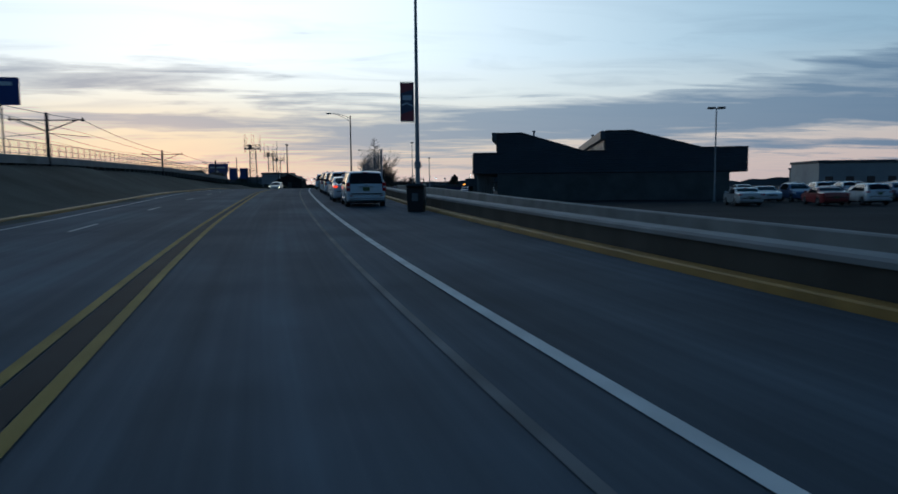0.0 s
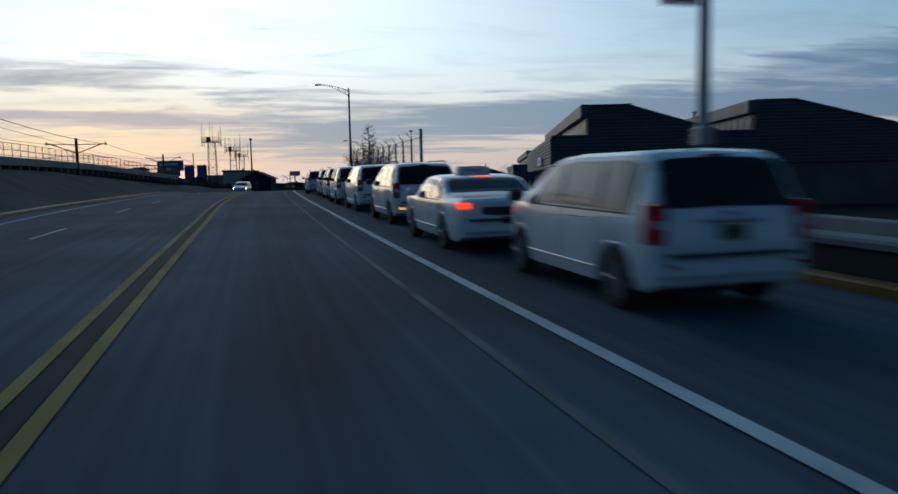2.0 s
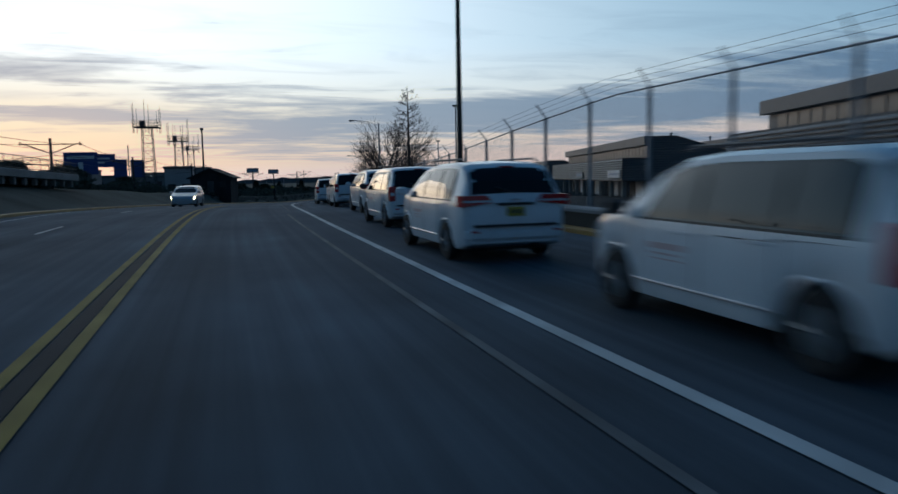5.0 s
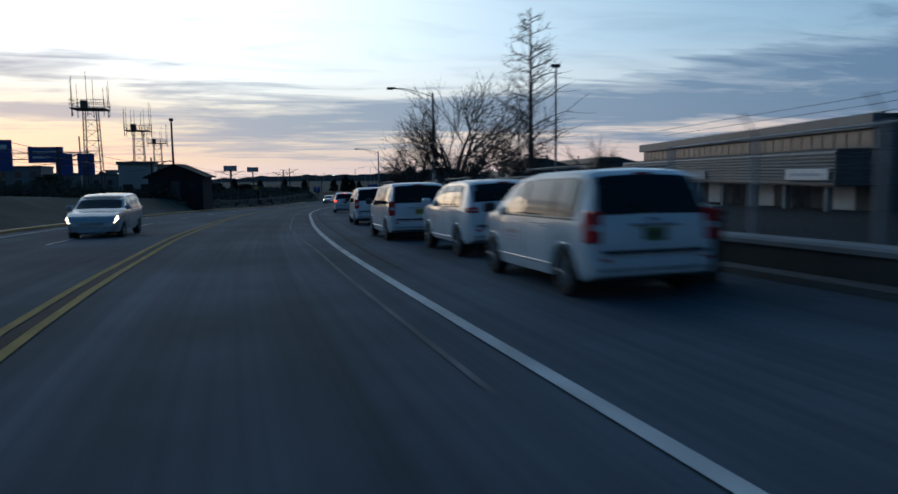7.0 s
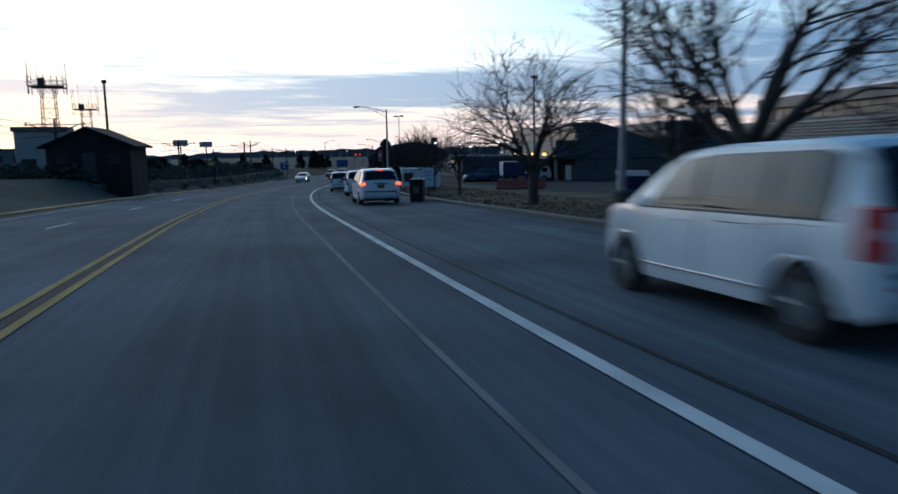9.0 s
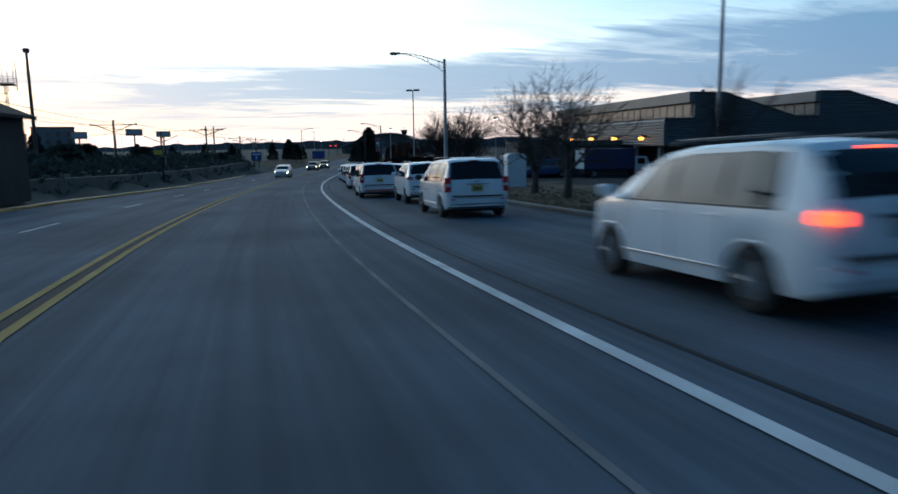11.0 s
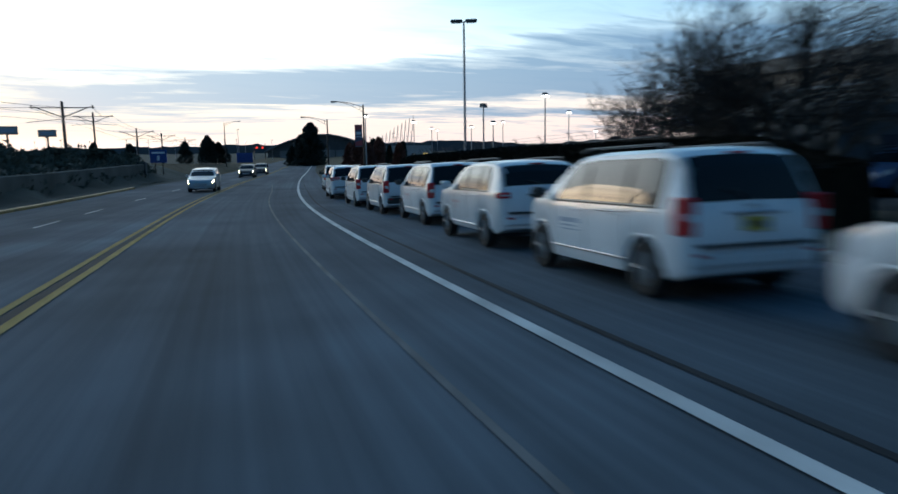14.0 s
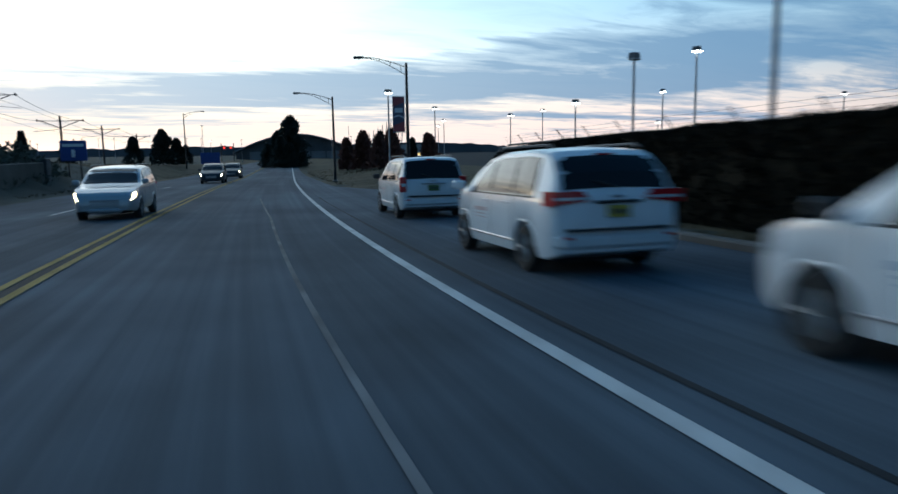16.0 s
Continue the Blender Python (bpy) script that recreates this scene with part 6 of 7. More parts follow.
part("sign_bar", Geo().box((-49.8, 258.17, 8.0), (-45.4, 258.205, 8.4)), SIGN_WHITE, face)
part("sign_bar", Geo().box((-49.8, 258.17, 7.0), (-46.6, 258.205, 7.4)), SIGN_WHITE, face)


# ---- antenna towers ----
def antenna_tower(x, y, z0, height, width, aerials, label):
    root = thing("antenna_tower", pose(x, y, z0), label, "antenna tower", "antenna towers")
    h = width / 2
    for sx in (-1, 1):
        for sy in (-1, 1):
            part("leg", Geo().tube([(sx * h * 1.15, sy * h * 1.15, 0), (sx * h * 0.85, sy * h * 0.85, height)], 0.07, 5), POLE_DARK, root)
    lat = Geo()
    n = int(height / 1.25)
    for k in range(n):
        za, zb = height * k / n, height * (k + 1) / n
        w = h * (1.15 - 0.3 * k / n)
        for (ax, ay), (bx, by) in (((-1, -1), (1, -1)), ((1, -1), (1, 1)), ((1, 1), (-1, 1)), ((-1, 1), (-1, -1))):
            lat.tube([(ax * w, ay * w, za), (bx * w, by * w, zb)], 0.03, 4, False)
            lat.tube([(ax * w, ay * w, zb), (bx * w, by * w, zb)], 0.03, 4, False)
    part("lattice", lat, POLE_DARK, root, "zigzag lattice bracing")
    p = width * 1.12
    deck = Geo().box((-p, -p, height - 0.05), (p, p, height + 0.06), 0.02)
    part("platform", deck, POLE_DARK, root)
    rail = Geo()
    for z in (0.5, 1.05):
        rail.tube([(-p, -p, height + z), (p, -p, height + z), (p, p, height + z), (-p, p, height + z), (-p, -p, height + z)], 0.035, 4, False)
    for k in range(9):
        xx = -p + 2 * p * k / 8
        for yy in (-p, p):
            rail.tube([(xx, yy, height), (xx, yy, height + 1.05)], 0.025, 4, False)
    part("railing", rail, POLE_DARK, root)
    part("equipment_box", Geo().box((-p * 0.55, -0.5, height + 0.06), (-p * 0.15, 0.4, height + 1.1), 0.04), LAMP_HEAD, root)
    r = random.Random(int(x * 10))
    for k in range(aerials):
        a = 2 * math.pi * k / aerials
        xx, yy = p * 1.02 * math.cos(a) * 1.25, p * math.sin(a)
        xx = max(-p * 1.1, min(p * 1.1, xx))
        part("aerial", Geo().tube([(xx, yy, height - 0.9), (xx, yy, height + r.uniform(2.4, 4.8))], [0.05, 0.03], 5), POLE_DARK, root)
    return root


antenna_tower(-27.1, 197.3, -0.2, 11.6, 1.75, 8, "tall lattice antenna tower with whip aerials")
antenna_tower(-26.0, 228.7, -1.0, 11.7, 1.7, 10, "lattice antenna tower with many whip aerials")
antenna_tower(-29.5, 285.5, -2.0, 13.2, 1.9, 10, "further lattice antenna tower with whip aerials")
mast = thing("mast", pose(-27.3, 298.5, -2.0), "slim dark mast with a small head", "mast")
part("shaft", Geo().tube([(0, 0, 0), (0, 0, 19.6)], [0.35, 0.22], 8), POLE_DARK, mast, smooth=True)
part("head", Geo().box((-0.5, -0.5, 19.6), (0.5, 0.5, 20.3), 0.1), LAMP_HEAD, mast)

hut = thing("gabled_hut", pose(-16.7, 195.0, 0.25, 0, 0, -8), "dark hut with a low gabled roof on the bank", "hut")
part("wall", Geo().prism([(-3.2, -1.6), (3.2, -1.6), (3.2, 2.7), (0, 4.0), (-3.2, 2.7)], -3.0, 3.0, "y"), HUT_SILHOUETTE, hut)
roof = Geo()
for sg in (-1, 1):
    roof.add([(0, -3.4, 4.22), (sg * 3.7, -3.4, 2.62), (sg * 3.7, 3.4, 2.62), (0, 3.4, 4.22), (0, -3.4, 4.06), (sg * 3.7, -3.4, 2.46), (sg * 3.7, 3.4, 2.46), (0, 3.4, 4.06)],
             [(0, 1, 2, 3), (7, 6, 5, 4), (0, 4, 5, 1), (1, 5, 6, 2), (2, 6, 7, 3), (3, 7, 4, 0)])
part("roof", roof, HUT_SILHOUETTE, hut, "dark low-pitched roof")
part("door", Geo().box((-0.5, -3.05, 0.1), (0.5, -2.98, 2.1), 0.02), DARK_WALL, hut)
for x in (-2.0, 1.9):
    part("window", Geo().box((x - 0.5, -3.05, 1.1), (x + 0.5, -2.98, 2.0), 0.02), PANE, hut)


# ---- far buildings ----
def far_block(x, y, w, dp, h, turn, mat, label, lit=0, floors=3, z0=None):
    z0 = ground_z(x, y) - 0.5 if z0 is None else z0
    root = thing("far_building", pose(x, y, z0, 0, 0, -turn), label, "building", "far buildings")
    part("wall", Geo().box((-w / 2, 0, 0), (w / 2, dp, h), 0.05), mat, root)
    part("roof", Geo().box((-w / 2 - 0.2, -0.2, h), (w / 2 + 0.2, dp + 0.2, h + 0.5), 0.05), ROOFING, root)
    r = random.Random(int(abs(x) * 7 + y))
    pane = Geo().box((-0.7, -0.06, 0), (0.7, 0.02, 1.5), 0.02)
    a, b = pane.mesh("window", PANE), pane.mesh("window", WINDOW_LIT)
    n = max(2, int(w / 3.4))
    for f in range(floors):
        for k in range(n):
            piece("window", b if r.random() < lit else a, root, pose(-w / 2 + (k + 0.5) * w / n, 0, 1.2 + f * (h - 1.5) / floors))
    return root


far_block(-52, 330, 26, 14, 6.5, 0, FAR_GREY, "long grey low building beyond the towers", 0.05, 2)
far_block(-24.6, 214, 5.0, 4, 5.6, 0, FAR_PALE, "pale block shed between the towers", 0.0, 1)
far_block(-66, 300, 14, 12, 8.0, 0, FAR_GREY, "grey block beyond the towers", 0.05, 3)
far_block(-44, 455, 14, 12, 12.5, -5, FAR_GREY, "grey hotel block far behind the bank", 0.12, 4)
far_block(-62, 452, 18, 12, 10.0, -5, FAR_GREY, "wide grey block far behind the bank", 0.06, 3)
far_block(-110, 520, 30, 14, 9, -5, FAR_DARK, "dark far block among trees", 0.15, 3)
far_block(96, 118, 22, 14, 5.2, 14, FAR_PALE, "pale low terminal building beyond the lot", 0.15, 1)
far_block(135, 160, 40, 18, 6.0, 14, FAR_GREY, "grey low building beyond the lot", 0.08, 2)
far_block(62, 150, 26, 16, 5.5, 14, FAR_DARK, "dark low building beyond the sheds", 0.05, 1)
far_block(30, 214, 12, 4, 3.4, 12, FAR_DARK, "dark low annexe beside the shed", 0.0, 1)
far_block(120, 318, 40, 14, 3.4, 18, FAR_PALE, "pale terminal building beyond the hedge", 0.3, 1)
far_block(150, 360, 60, 16, 4.6, 18, FAR_GREY, "long grey terminal building", 0.25, 2)
far_block(97, 408, 15, 10, 5.2, 18, FAR_PALE, "pale glazed pavilion under slanting masts", 0.7, 1)

pav = thing("mast_row", pose(102.0, 414, ground_z(102, 414), 0, 0, -18), "row of white slanting masts over a pavilion", "mast row")
for k in range(9):
    part("mast", Geo().tube([(-11.5 + k * 1.25, 0, 0), (-10.4 + k * 1.3, 0, 8.2 + k * 0.8)], [0.16, 0.09], 6), FAR_PALE, pav)
for k in range(8):
    part("stay", Geo().tube([(-10.4 + k * 1.3, 0, 8.2 + k * 0.8), (-10.0 + k * 1.3, 1.2, 3.5)], 0.04, 4), WIRE, pav)

hangar = thing("arched_hangar", pose(114, 548, -7.0, 0, 0, -20), "large far hangar with a shallow arched roof", "hangar")
arc = [(-27 + 54 * k / 20, 5.5 + 8.0 * math.sin(math.pi * k / 20)) for k in range(21)]
part("wall", Geo().prism([(-27, 0)] + arc + [(27, 0)], 1, 40, "y"), FAR_DARK, hangar)
shellroof = Geo()
shellroof.add([(x, yy, z + o) for yy in (-1.5, 42) for o in (0.05, 0.7) for x, z in [(a * 1.04, b) for a, b in arc]],
              [(k, k + 1, k + 22, k + 21) for k in range(20)] + [(42 + k, 63 + k, 64 + k, 43 + k) for k in range(20)] + [(21 + k, 22 + k, 64 + k, 63 + k) for k in range(20)] + [(k + 1, k, k + 42, k + 43) for k in range(20)])
part("roof", shellroof, FAR_GREY, hangar, "shallow grey arched roof")
for k in range(6):
    part("hangar_door", Geo().box((-21 + k * 7, 0.7, 0), (-14.4 + k * 7, 1.0, 6.0), 0.02), FAR_GREY, hangar)

ctl = thing("control_tower", pose(414, 1422, -8) @ Matrix.Scale(1.15, 4), "far airport control tower with a flared cab", "control tower")
part("shaft", Geo().tube([(0, 0, 0), (0, 0, 22)], [3.2, 2.6], 10), FAR_GREY, ctl)
part("cab", Geo().tube([(0, 0, 22), (0, 0, 24), (0, 0, 28)], [3.4, 4.4, 5.6], 10), PANE, ctl)
part("roof", Geo().tube([(0, 0, 28), (0, 0, 29)], [6.0, 5.2], 10), FAR_DARK, ctl)
part("aerial", Geo().tube([(0, 0, 29), (0, 0, 34)], 0.15, 6), POLE_DARK, ctl)


def billboard(x, y, z, w, h, turn, label):
    root = thing("billboard", pose(x, y, ground_z(x, y), 0, 0, -turn), label, "billboard", "billboards")
    z -= ground_z(x, y)
    part("panel", Geo().box((-w / 2, -0.2, z), (w / 2, 0.2, z + h), 0.05), FAR_PALE, root)
    part("border", Geo().box((-w / 2 - 0.15, -0.1, z - 0.15), (w / 2 + 0.15, 0.3, z + h + 0.15), 0.05), FAR_DARK, root)
    part("picture", Geo().box((-w * 0.35, -0.24, z + h * 0.25), (w * 0.35, -0.19, z + h * 0.75)), SIGN_BLUE_GREY, root, "poster as plain bar")
    part("post", Geo().tube([(0, 0.3, 0), (0, 0.3, z)], 0.3, 8), POLE_DARK, root)
    return root


billboard(-17, 470, 6.0, 6, 2.4, 0, "pale far billboard on a post")
billboard(-6, 490, 5.6, 5.5, 2.2, 0, "second pale far billboard on a post")
billboard(-34, 440, 4.6, 5, 2.2, -4, "far billboard above the bank")

# far lamps and small lights along the roads ahead
rr = random.Random(5)
for k in range(16):
    x, y = -95 + k * 13 + rr.uniform(-4, 4), 330 + rr.uniform(0, 160) + abs(k - 6) * 4
    if -30 < x < 62 and y < 420:
        y += 110
    flood_lamp(x, y, ground_z(x, y), rr.uniform(5.5, 8.5), 0, lit=rr.random() < 0.45)
for k in range(22):
    x, y = -60 + k * 8.5 + rr.uniform(-3, 3), 400 + rr.uniform(0, 90)
    mast_lamp(pose(x, y, ground_z(x, y), 0, 0, rr.uniform(0, 180)), rr.uniform(6.0, 9.5), heads=1, label="slim far pole on the skyline", group="far poles")
red = thing("red_signal", pose(64, 470, ground_z(64, 470), 0, 0, -16), "pair of red glowing signals far ahead", "signal")
part("panel", Geo().box((-1.8, -0.2, 4.0), (1.8, 0.2, 5.0), 0.05), FAR_DARK, red)
for x in (-1.35, 0.75):
    part("lens", Geo().box((x, -0.28, 4.2), (x + 0.6, -0.19, 4.8), 0.12), RED_LIT, red)
for x in (-2.0, 2.0):
    part("post", Geo().tube([(x, 0, 0), (x, 0, 6)], 0.15, 6), POLE_DARK, red)


# ---- wooded rises on the horizon ----
def far_rise(name, x0, y0, x1, y1, height, seed, rough=0.5, n=160):
    g = Geo()
    r = random.Random(seed)
    pts = []
    for k in range(n + 1):
        f = k / n
        x, y = x0 + (x1 - x0) * f, y0 + (y1 - y0) * f
        h = height * (0.55 + 0.45 * noise.noise(Vector((f * 7, seed, 0)))) + rough * height * 0.5 * noise.noise(Vector((f * 60, seed, 4))) + r.uniform(0, rough * height * 0.16)
        pts.append((x, y, max(0.6, h)))
    z0 = -12
    vs = []
    nx, ny = (y1 - y0), -(x1 - x0)
    q = math.hypot(nx, ny)
    nx, ny = nx / q * 25, ny / q * 25
    for x, y, h in pts:
        vs += [(x, y, z0), (x + nx * 0.3, y + ny * 0.3, h - 3), (x + nx * 0.6, y + ny * 0.6, h * 0.98 - 2), (x + nx * 1.6, y + ny * 1.6, z0)]
    g.add(vs, [(4 * k + j, 4 * k + 4 + j, 4 * k + 5 + j, 4 * k + 1 + j) for k in range(n) for j in range(3)])
    return tagged(new(name, g.mesh(name, FAR_HILL)), "dark wooded rise on the horizon", "backdrop", kind="structure")


far_rise("backdrop", -700, 820, 120, 1000, 9, 3)
far_rise("backdrop", 60, 1000, 900, 760, 12, 8)
far_rise("backdrop", 500, 700, 1300, -300, 13, 11)
far_rise("backdrop", -500, 500, -160, 640, 9, 21, 0.7)


# ---- trees ----
def grow(r, g_wood, g_twig, p, way, length, radius, level, spread, droop, limit):
    n = 4 if level < 2 else 3
    pts, rad = [p], [radius]
    w = way.copy()
    for k in range(n):
        w = (w + Vector((r.uniform(-1, 1), r.uniform(-1, 1), r.uniform(-0.6, 0.8))) * 0.16 + Vector((0, 0, droop))).normalized()
        p = p + w * (length / n)
        pts.append(p)
        rad.append(radius * (1 - 0.62 * (k + 1) / n))
    (g_wood if level < 2 else g_twig).tube(pts, rad, 7 if level == 0 else 5 if level == 1 else 3, level == 0)
    if level >= limit:
        return
    kids = (7, 7, 6, 5, 4)[level]
    for k in range(kids):
        f = r.uniform(0.30 if level else 0.5, 1.0)
        if k < 2:
            f = 1.0
        i = min(n - 1, int(f * n))
        q = pts[i].lerp(pts[i + 1], f * n - i) if f < 1 else pts[-1]
        base = (pts[min(i + 1, n)] - pts[i]).normalized()
        side = base.orthogonal()
        side.rotate(Matrix.Rotation(r.uniform(0, 2 * math.pi), 3, base))
        ang = spread * r.uniform(0.6, 1.25) * (0.6 if f == 1.0 else 1)
        kid = (base * math.cos(ang) + side * math.sin(ang)).normalized()
        grow(r, g_wood, g_twig, q, kid, length * r.uniform(0.56, 0.82) * (0.9 if level else 1.0), rad[min(i + 1, n)] * r.uniform(0.55, 0.8) + (0.006 if level > 1 else 0.003), level + 1, spread, droop, limit)


def bare_tree(seed, trunk, length, radius, spread, droop, label, limit=4):
    r = random.Random(seed)
    root = thing("bare_tree", Matrix(), label, "tree", "bare trees")
    wood, twig = Geo(), Geo()
    wood.tube([(0, 0, -0.2), (0.02, 0, trunk * 0.5), (0, 0.03, trunk)], [radius * 1.35, radius * 1.05, radius], 9)
    p0 = Vector((0, 0.03, trunk))
    for k in range(6):
        a = 2 * math.pi * (k + r.uniform(-0.3, 0.3)) / 6
        tilt = r.uniform(0.35, 1.0) * spread * 1.25
        grow(r, wood, twig, p0 - Vector((0, 0, r.uniform(0, trunk * 0.25))), Vector((math.cos(a) * math.sin(tilt), math.sin(a) * math.sin(tilt), math.cos(tilt))), length * r.uniform(0.8, 1.15), radius * r.uniform(0.5, 0.72), 1, spread, droop, limit)
    part("trunk", wood, BARK, root, "grey-brown trunk and limbs", True)
    part("crown", twig, TWIG, root, "bare crown of fine twigs")
    return root


def spire_tree(seed, height, label):
    r = random.Random(seed)
    root = thing("bare_tree", Matrix(), label, "tree", "bare trees")
    wood, twig = Geo(), Geo()
    wood.tube([(0, 0, -0.2), (0.03, 0.02, height * 0.5), (0, 0, height)], [0.16, 0.10, 0.02], 8)
    n = 90
    for k in range(n):
        z = height * (0.22 + 0.76 * k / n)
        a = r.uniform(0, 2 * math.pi)
        L = (height - z) * 0.27 + 0.35
        grow(r, wood, twig, Vector((0, 0, z)), Vector((math.cos(a), math.sin(a), 0.35)).normalized(), L * r.uniform(0.7, 1.1), 0.028, 2, 0.7, -0.01, 3)
    part("trunk", wood, BARK, root, "straight grey trunk")
    part("crown", twig, TWIG, root, "tiers of bare side branches")
    return root


trees = [bare_tree(3, 1.6, 2.5, 0.20, 0.62, 0.01, "broad bare tree with upswept limbs on the grass"),
         bare_tree(9, 1.3, 2.2, 0.17, 0.72, 0.0, "spreading bare tree with dense fine twigs"),
         bare_tree(14, 1.0, 1.5, 0.11, 0.5, 0.03, "young slim bare tree on the verge", 3)]


def plant(ob, s, d, scale, turn, first=False):
    p = at(s, d)
    m = pose(p.x, p.y, ground_z(p.x, p.y) - 0.02, 0, 0, turn) @ Matrix.Scale(scale, 4)
    if first:
        ob.matrix_basis = m
        return ob
    o = copy_thing(ob, m)
    o.matrix_basis = m
    return o


plant(trees[0], 141.9, 8.9, 1.25, 10, True)
plant(trees[1], 155.7, 8.8, 1.15, 70, True)
plant(trees[2], 173.0, 9.7, 0.95, 0, True)
plant(trees[1], 136.5, 10.8, 0.95, 200)
plant(trees[0], 148.8, 11.5, 0.75, 120)
plant(trees[1], 184.2, 9.8, 0.92, 20)
plant(trees[0], 189.6, 10.2, 0.78, 250)
plant(trees[1], 216.5, 10.6, 1.0, 300)
plant(trees[0], 214.0, 11.8, 0.85, 140)
plant(trees[1], 221.0, 12.6, 0.8, 45)
plant(trees[0], 215.0, 11.2, 0.95, 15)
plant(trees[1], 218.7, 11.0, 0.9, 170)
plant(trees[0], 223.0, 11.6, 0.7, 80)
plant(trees[2], 222.0, 14.5, 0.9, 90)
plant(trees[2], 128.0, 12.5, 1.0, 190)
plant(spire_tree(5, 9.6, "tall slim bare tree with short side branches"), 129.0, 9.5, 1.0, 0, True)


# ---- evergreens ----
def leaf_cloud(g, r, spots, size):
    for p, out in spots:
        a, b = out.orthogonal().normalized(), None
        a.rotate(Matrix.Rotation(r.uniform(0, 6.28), 3, out))
        b = out.cross(a)
        for k in range(3):
            t = (out * r.uniform(0.3, 1.0) + a * r.uniform(-1, 1) + b * r.uniform(-1, 1)).normalized()
            u = t.orthogonal().normalized() * size * r.uniform(0.25, 0.5)
            e = p + t * size * r.uniform(0.7, 1.5)
            k0 = len(g.v)
            g.v += [tuple(p - u), tuple(p + u), tuple(e)]
            g.f.append((k0, k0 + 1, k0 + 2))


def raw_part(name, g, mat, parent, label=""):
    me = bpy.data.meshes.new(name)
    me.from_pydata(g.v, [], g.f)
    me.materials.append(mat)
    ob = new(name, me)
    ob.parent = parent
    if label:
        tagged(ob, label=label)
    return ob


def hedge():
    r = random.Random(2)
    root = thing("hedge", Matrix(), "long clipped dark evergreen hedge along the verge", "hedge")
    face = lambda s: table(s, [(211, 8.3), (225, 7.6), (240, 7.4), (258, 8.4), (263, 9.2)])
    top = lambda s: table(s, [(211, 1.5), (214, 2.2), (225, 2.38), (250, 2.32), (260, 2.05), (263, 1.5)])
    core = Geo()
    n = 52
    vs = []
    for k in range(n + 1):
        s = 211 + 52 * k / n
        f, t = face(s), top(s) + 0.10 * noise.noise(Vector((s * 0.6, 0, 0)))
        vs += [at(s, f, -0.4), at(s, f + 0.12, t * 0.6), at(s, f + 0.35, t - 0.12), at(s, f + 1.9, t - 0.1), at(s, f + 2.2, -0.4)]
    core.add(vs, [(5 * k + j, 5 * k + 5 + j, 5 * k + 6 + j, 5 * k + 1 + j) for k in range(n) for j in range(4)] + [(0, 1, 2, 3, 4), tuple(5 * n + j for j in (4, 3, 2, 1, 0))])
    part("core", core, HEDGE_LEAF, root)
    spots = []
    for k in range(15000):
        s = r.uniform(211, 263)
        f, t = face(s), top(s) + 0.10 * noise.noise(Vector((s * 0.6, 0, 0)))
        h = radians(heading(s))
        left = Vector((-math.cos(h), math.sin(h), 0.2)).normalized()
        if r.random() < 0.62:
            z = r.uniform(-0.2, t - 0.05)
            spots.append((at(s, f + 0.22 * z / t + r.uniform(-0.06, 0.10), z), left))
        else:
            spots.append((at(s, f + r.uniform(0.2, 2.0), t - 0.1), Vector((r.uniform(-0.4, 0.4), r.uniform(-0.4, 0.4), 1)).normalized()))
    g = Geo()
    leaf_cloud(g, r, spots, 0.15)
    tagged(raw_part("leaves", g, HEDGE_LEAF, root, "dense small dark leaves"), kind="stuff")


hedge()


def evergreen(seed, height, width, mat, label, pointed=1.0, count=2600):
    r = random.Random(seed)
    root = thing("evergreen_tree", Matrix(), label, "tree", "evergreens")
    part("trunk", Geo().tube([(0, 0, -0.3), (0, 0, height * 0.9)], [0.2, 0.03], 7), BARK, root)
    g, spots = Geo(), []
    for k in range(count):
        f = r.random() ** 0.8
        a = r.uniform(0, 6.28)
        rad = width / 2 * (1 - f) ** (0.75 * pointed) * (0.68 + 0.72 * noise.noise(Vector((math.cos(a) * 1.6, math.sin(a) * 1.6, f * 7 + seed)))) * r.uniform(0.65, 1.08)
        p = Vector((math.cos(a) * rad, math.sin(a) * rad, 0.3 + f * (height - 0.4)))
        spots.append((p, Vector((math.cos(a), math.sin(a), 0.3)).normalized()))
    leaf_cloud(g, r, spots, 0.30 + height * 0.018)
    raw_part("crown", g, mat, root, "shaggy layered needle foliage")
    return root


big = evergreen(1, 9.0, 8.0, CONIFER_LEAF, "large dark shaggy evergreen beside the road", 0.7)
slim = evergreen(4, 4.6, 2.0, CONIFER_LEAF, "slim columnar dark evergreen", 1.0, 1500)
rusty = evergreen(6, 3.8, 2.6, RUST_LEAF, "russet leafy small tree", 0.8, 1500)
bushy = evergreen(8, 3.2, 5.5, HAZED_SCRUB_LEAF, "wide dark evergreen shrub", 0.35, 2200)


def stand(ob, x, y, scale, turn, first=False):
    m = pose(x, y, ground_z(x, y) - 0.05, 0, 0, turn) @ Matrix.Scale(scale, 4)
    if first:
        ob.matrix_basis = m
        return
    copy_thing(ob, m).matrix_basis = m


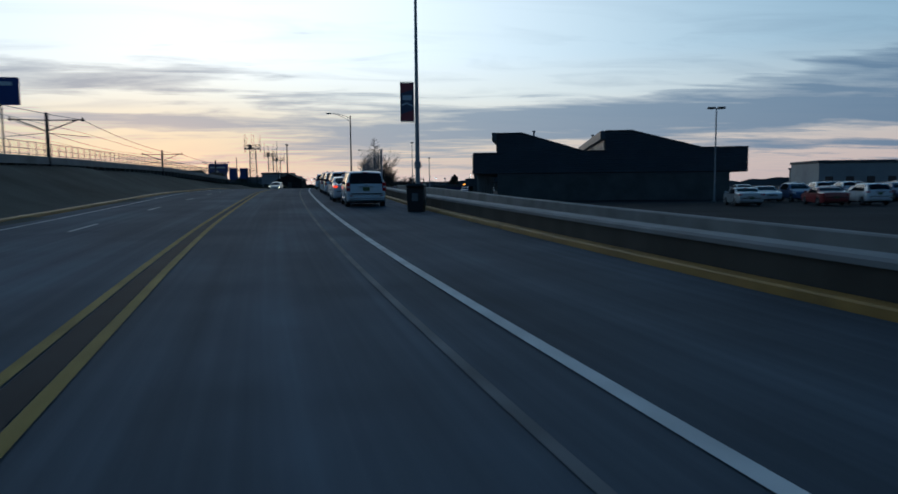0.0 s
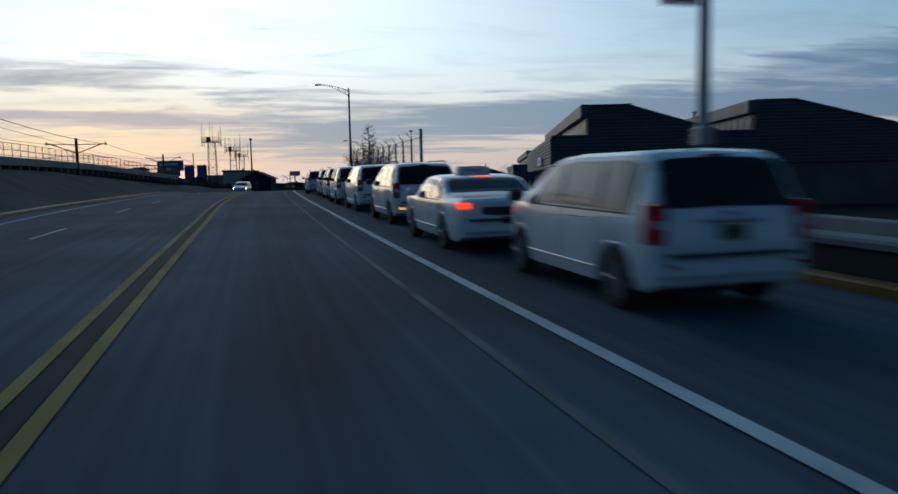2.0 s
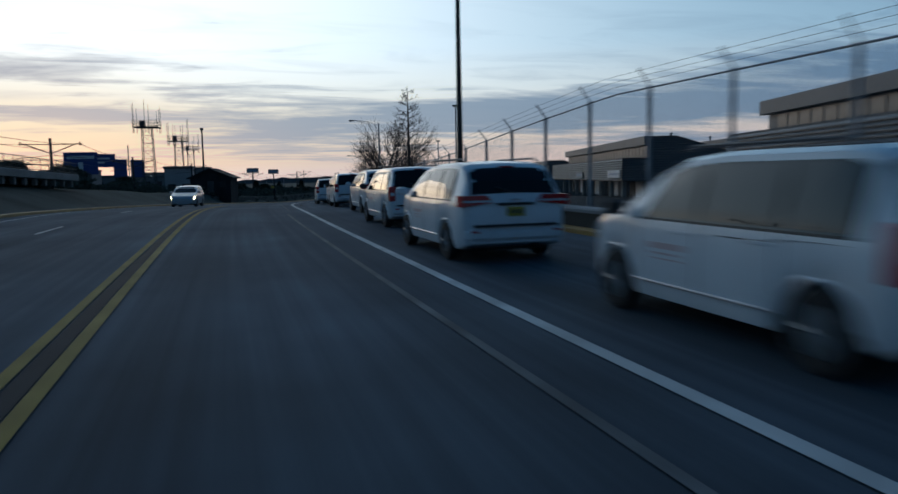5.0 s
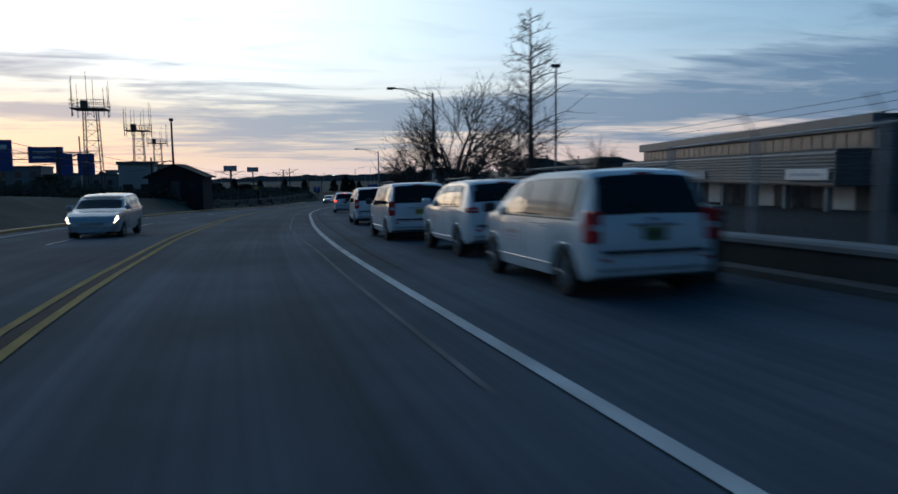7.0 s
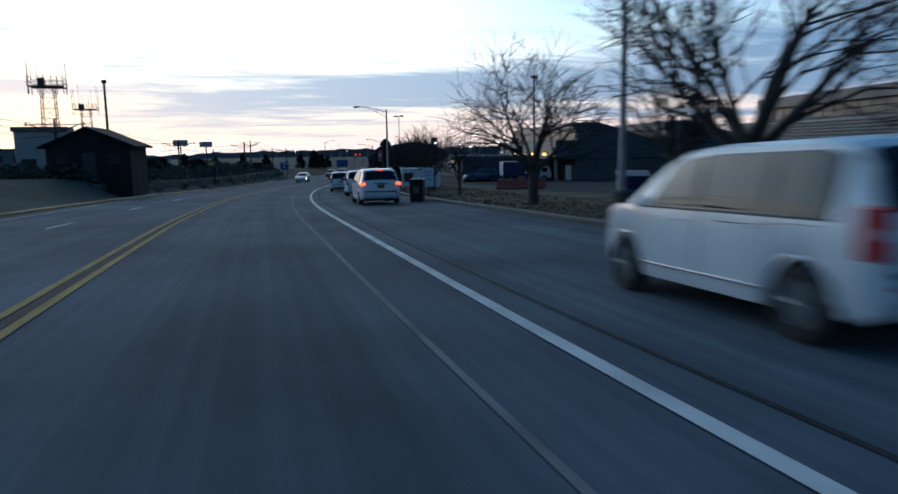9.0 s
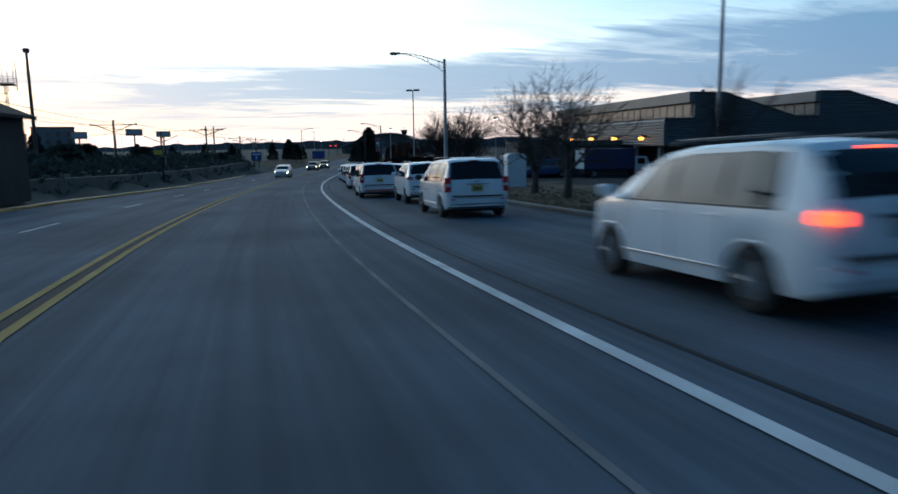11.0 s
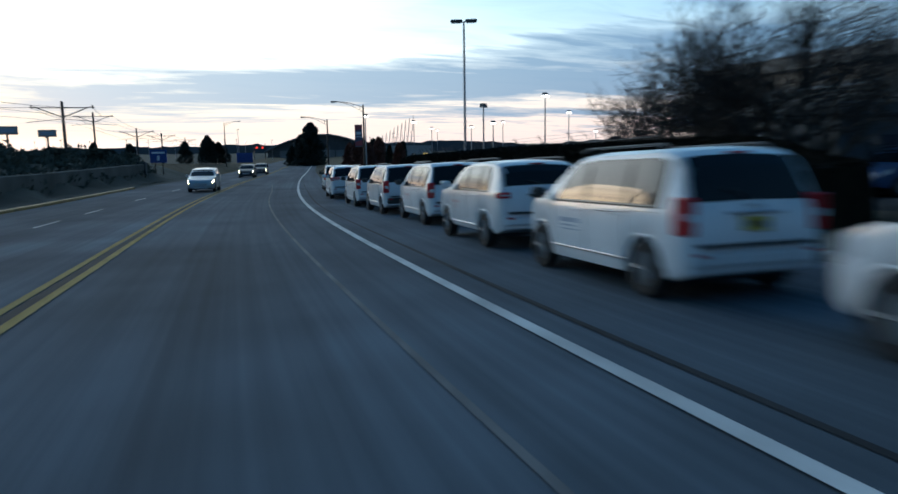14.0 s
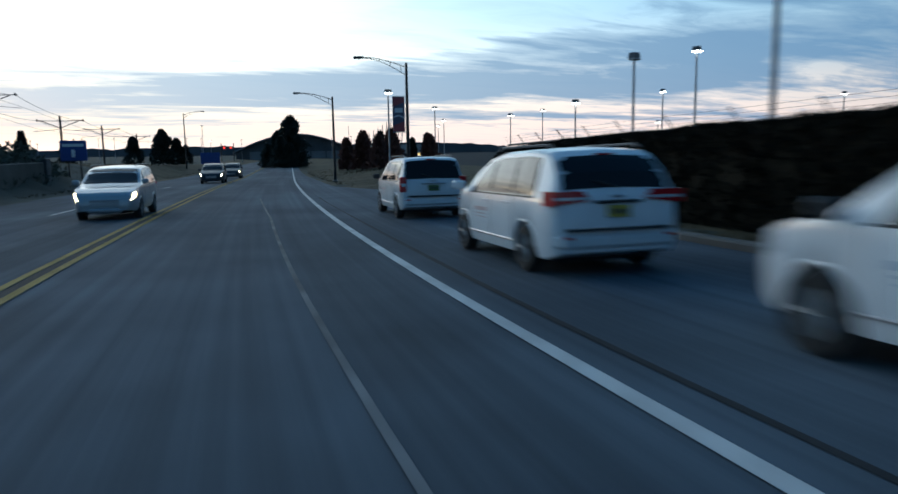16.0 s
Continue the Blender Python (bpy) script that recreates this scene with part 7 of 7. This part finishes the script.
stand(big, 52.4, 368.5, 1.15, 0, True)
for x, y, sc, t in ((49.5, 366, 0.7, 40), (54.6, 371, 0.62, 200), (51, 372, 0.85, 10), (50.5, 364, 0.55, 310), (48.5, 372, 0.55, 70), (24, 345, 0.6, 100), (20.5, 350, 0.5, 30), (27.5, 353, 0.5, 220), (12, 372, 0.5, 70), (5, 380, 0.55, 160), (-4, 392, 0.5, 250), (-14, 398, 0.6, 310), (34, 380, 0.45, 15), (-38, 372, 0.9, 20), (-30, 380, 0.6, 20), (-62, 395, 0.95, 50)):
    stand(big, x, y, sc, t)
q = at(318, 11)
stand(slim, q.x, q.y, 1.0, 0, True)
for s, d, sc in ((305, 14.5, 0.85), (300, 12.0, 0.7)):
    q = at(s, d)
    stand(slim, q.x, q.y, sc, s)
q = at(283, -18.6)
stand(slim, q.x, q.y, 0.5, 40)
q = at(308, 9.5)
stand(rusty, q.x, q.y, 1.0, 0, True)
for s, d, sc in ((314, 8.2, 1.1), (321, 7.0, 1.0), (296, 13, 0.9), (312, 11.5, 1.2), (325, 9.5, 1.25), (330, 7.6, 1.1)):
    q = at(s, d)
    stand(rusty, q.x, q.y, sc, s)
q = at(219, 12.8)
stand(bushy, q.x, q.y, 0.6, 0, True)
for s, d, sc in ((270, -18.5, 0.4), (262, -19, 0.4), (278, -19.5, 0.4), (205, -22, 0.8), (214, -24, 0.9), (222, -22, 0.7), (235, -25, 0.8), (246, -22.5, 0.7), (150, -24, 0.8), (160, -27, 0.9), (172, -25, 0.7), (140, -25, 0.8)):
    q = at(s, d)
    stand(bushy, q.x, q.y, sc, s * 7)


# ---- scrub on the far bank ----
def scrub():
    r = random.Random(31)
    g, spots = Geo(), []
    for k in range(16000):
        s = r.uniform(112, 285)
        d = left_curb(s) - (7.5 if s < 188 else 2.8) - r.random() ** 1.3 * 14
        lump = 0.5 + 0.9 * noise.noise(Vector((s * 0.22, d * 0.3, 2)))
        if lump < 0.25:
            continue
        p = at(s, d)
        z = ground_z(p.x, p.y)
        spots.append((Vector((p.x, p.y, z + r.random() ** 1.5 * 1.7 * lump)), Vector((r.uniform(-0.7, 0.7), r.uniform(-0.7, 0.7), 1)).normalized()))
    leaf_cloud(g, r, spots, 0.34)
    me = bpy.data.meshes.new("scrub")
    me.from_pydata(g.v, [], g.f)
    me.materials.append(HAZED_SCRUB_LEAF)
    tagged(new("scrub", me), "low dark winter scrub on the far bank", "scrub", kind="stuff")


scrub()


# ---- rough winter grass on the verges ----
def grass_tufts():
    r = random.Random(12)
    g = Geo()
    for k in range(16000):
        if k % 4:
            s = r.uniform(119, 266)
            d = right_curb(s) + 0.4 + r.random() ** 1.5 * 6.5
        else:
            s = r.uniform(268, 340)
            d = r.choice((right_curb(s) + 0.5 + r.random() * 7, left_curb(s) - 0.6 - r.random() * 8))
        p = at(s, d)
        z = ground_z(p.x, p.y)
        for b in range(3):
            a = r.uniform(0, 6.28)
            h = r.uniform(0.03, 0.09)
            dx, dy = math.cos(a) * 0.03, math.sin(a) * 0.03
            k0 = len(g.v)
            g.v += [(p.x - dx, p.y - dy, z - 0.05), (p.x + dx, p.y + dy, z - 0.05), (p.x + dy * r.uniform(-3, 3), p.y + dx * r.uniform(-3, 3), z + h)]
            g.f.append((k0, k0 + 1, k0 + 2))
    me = bpy.data.meshes.new("grass")
    me.from_pydata(g.v, [], g.f)
    me.materials.append(GRASS)
    tagged(new("grass", me), "short brown winter grass on the verge", "grass", kind="stuff")


grass_tufts()
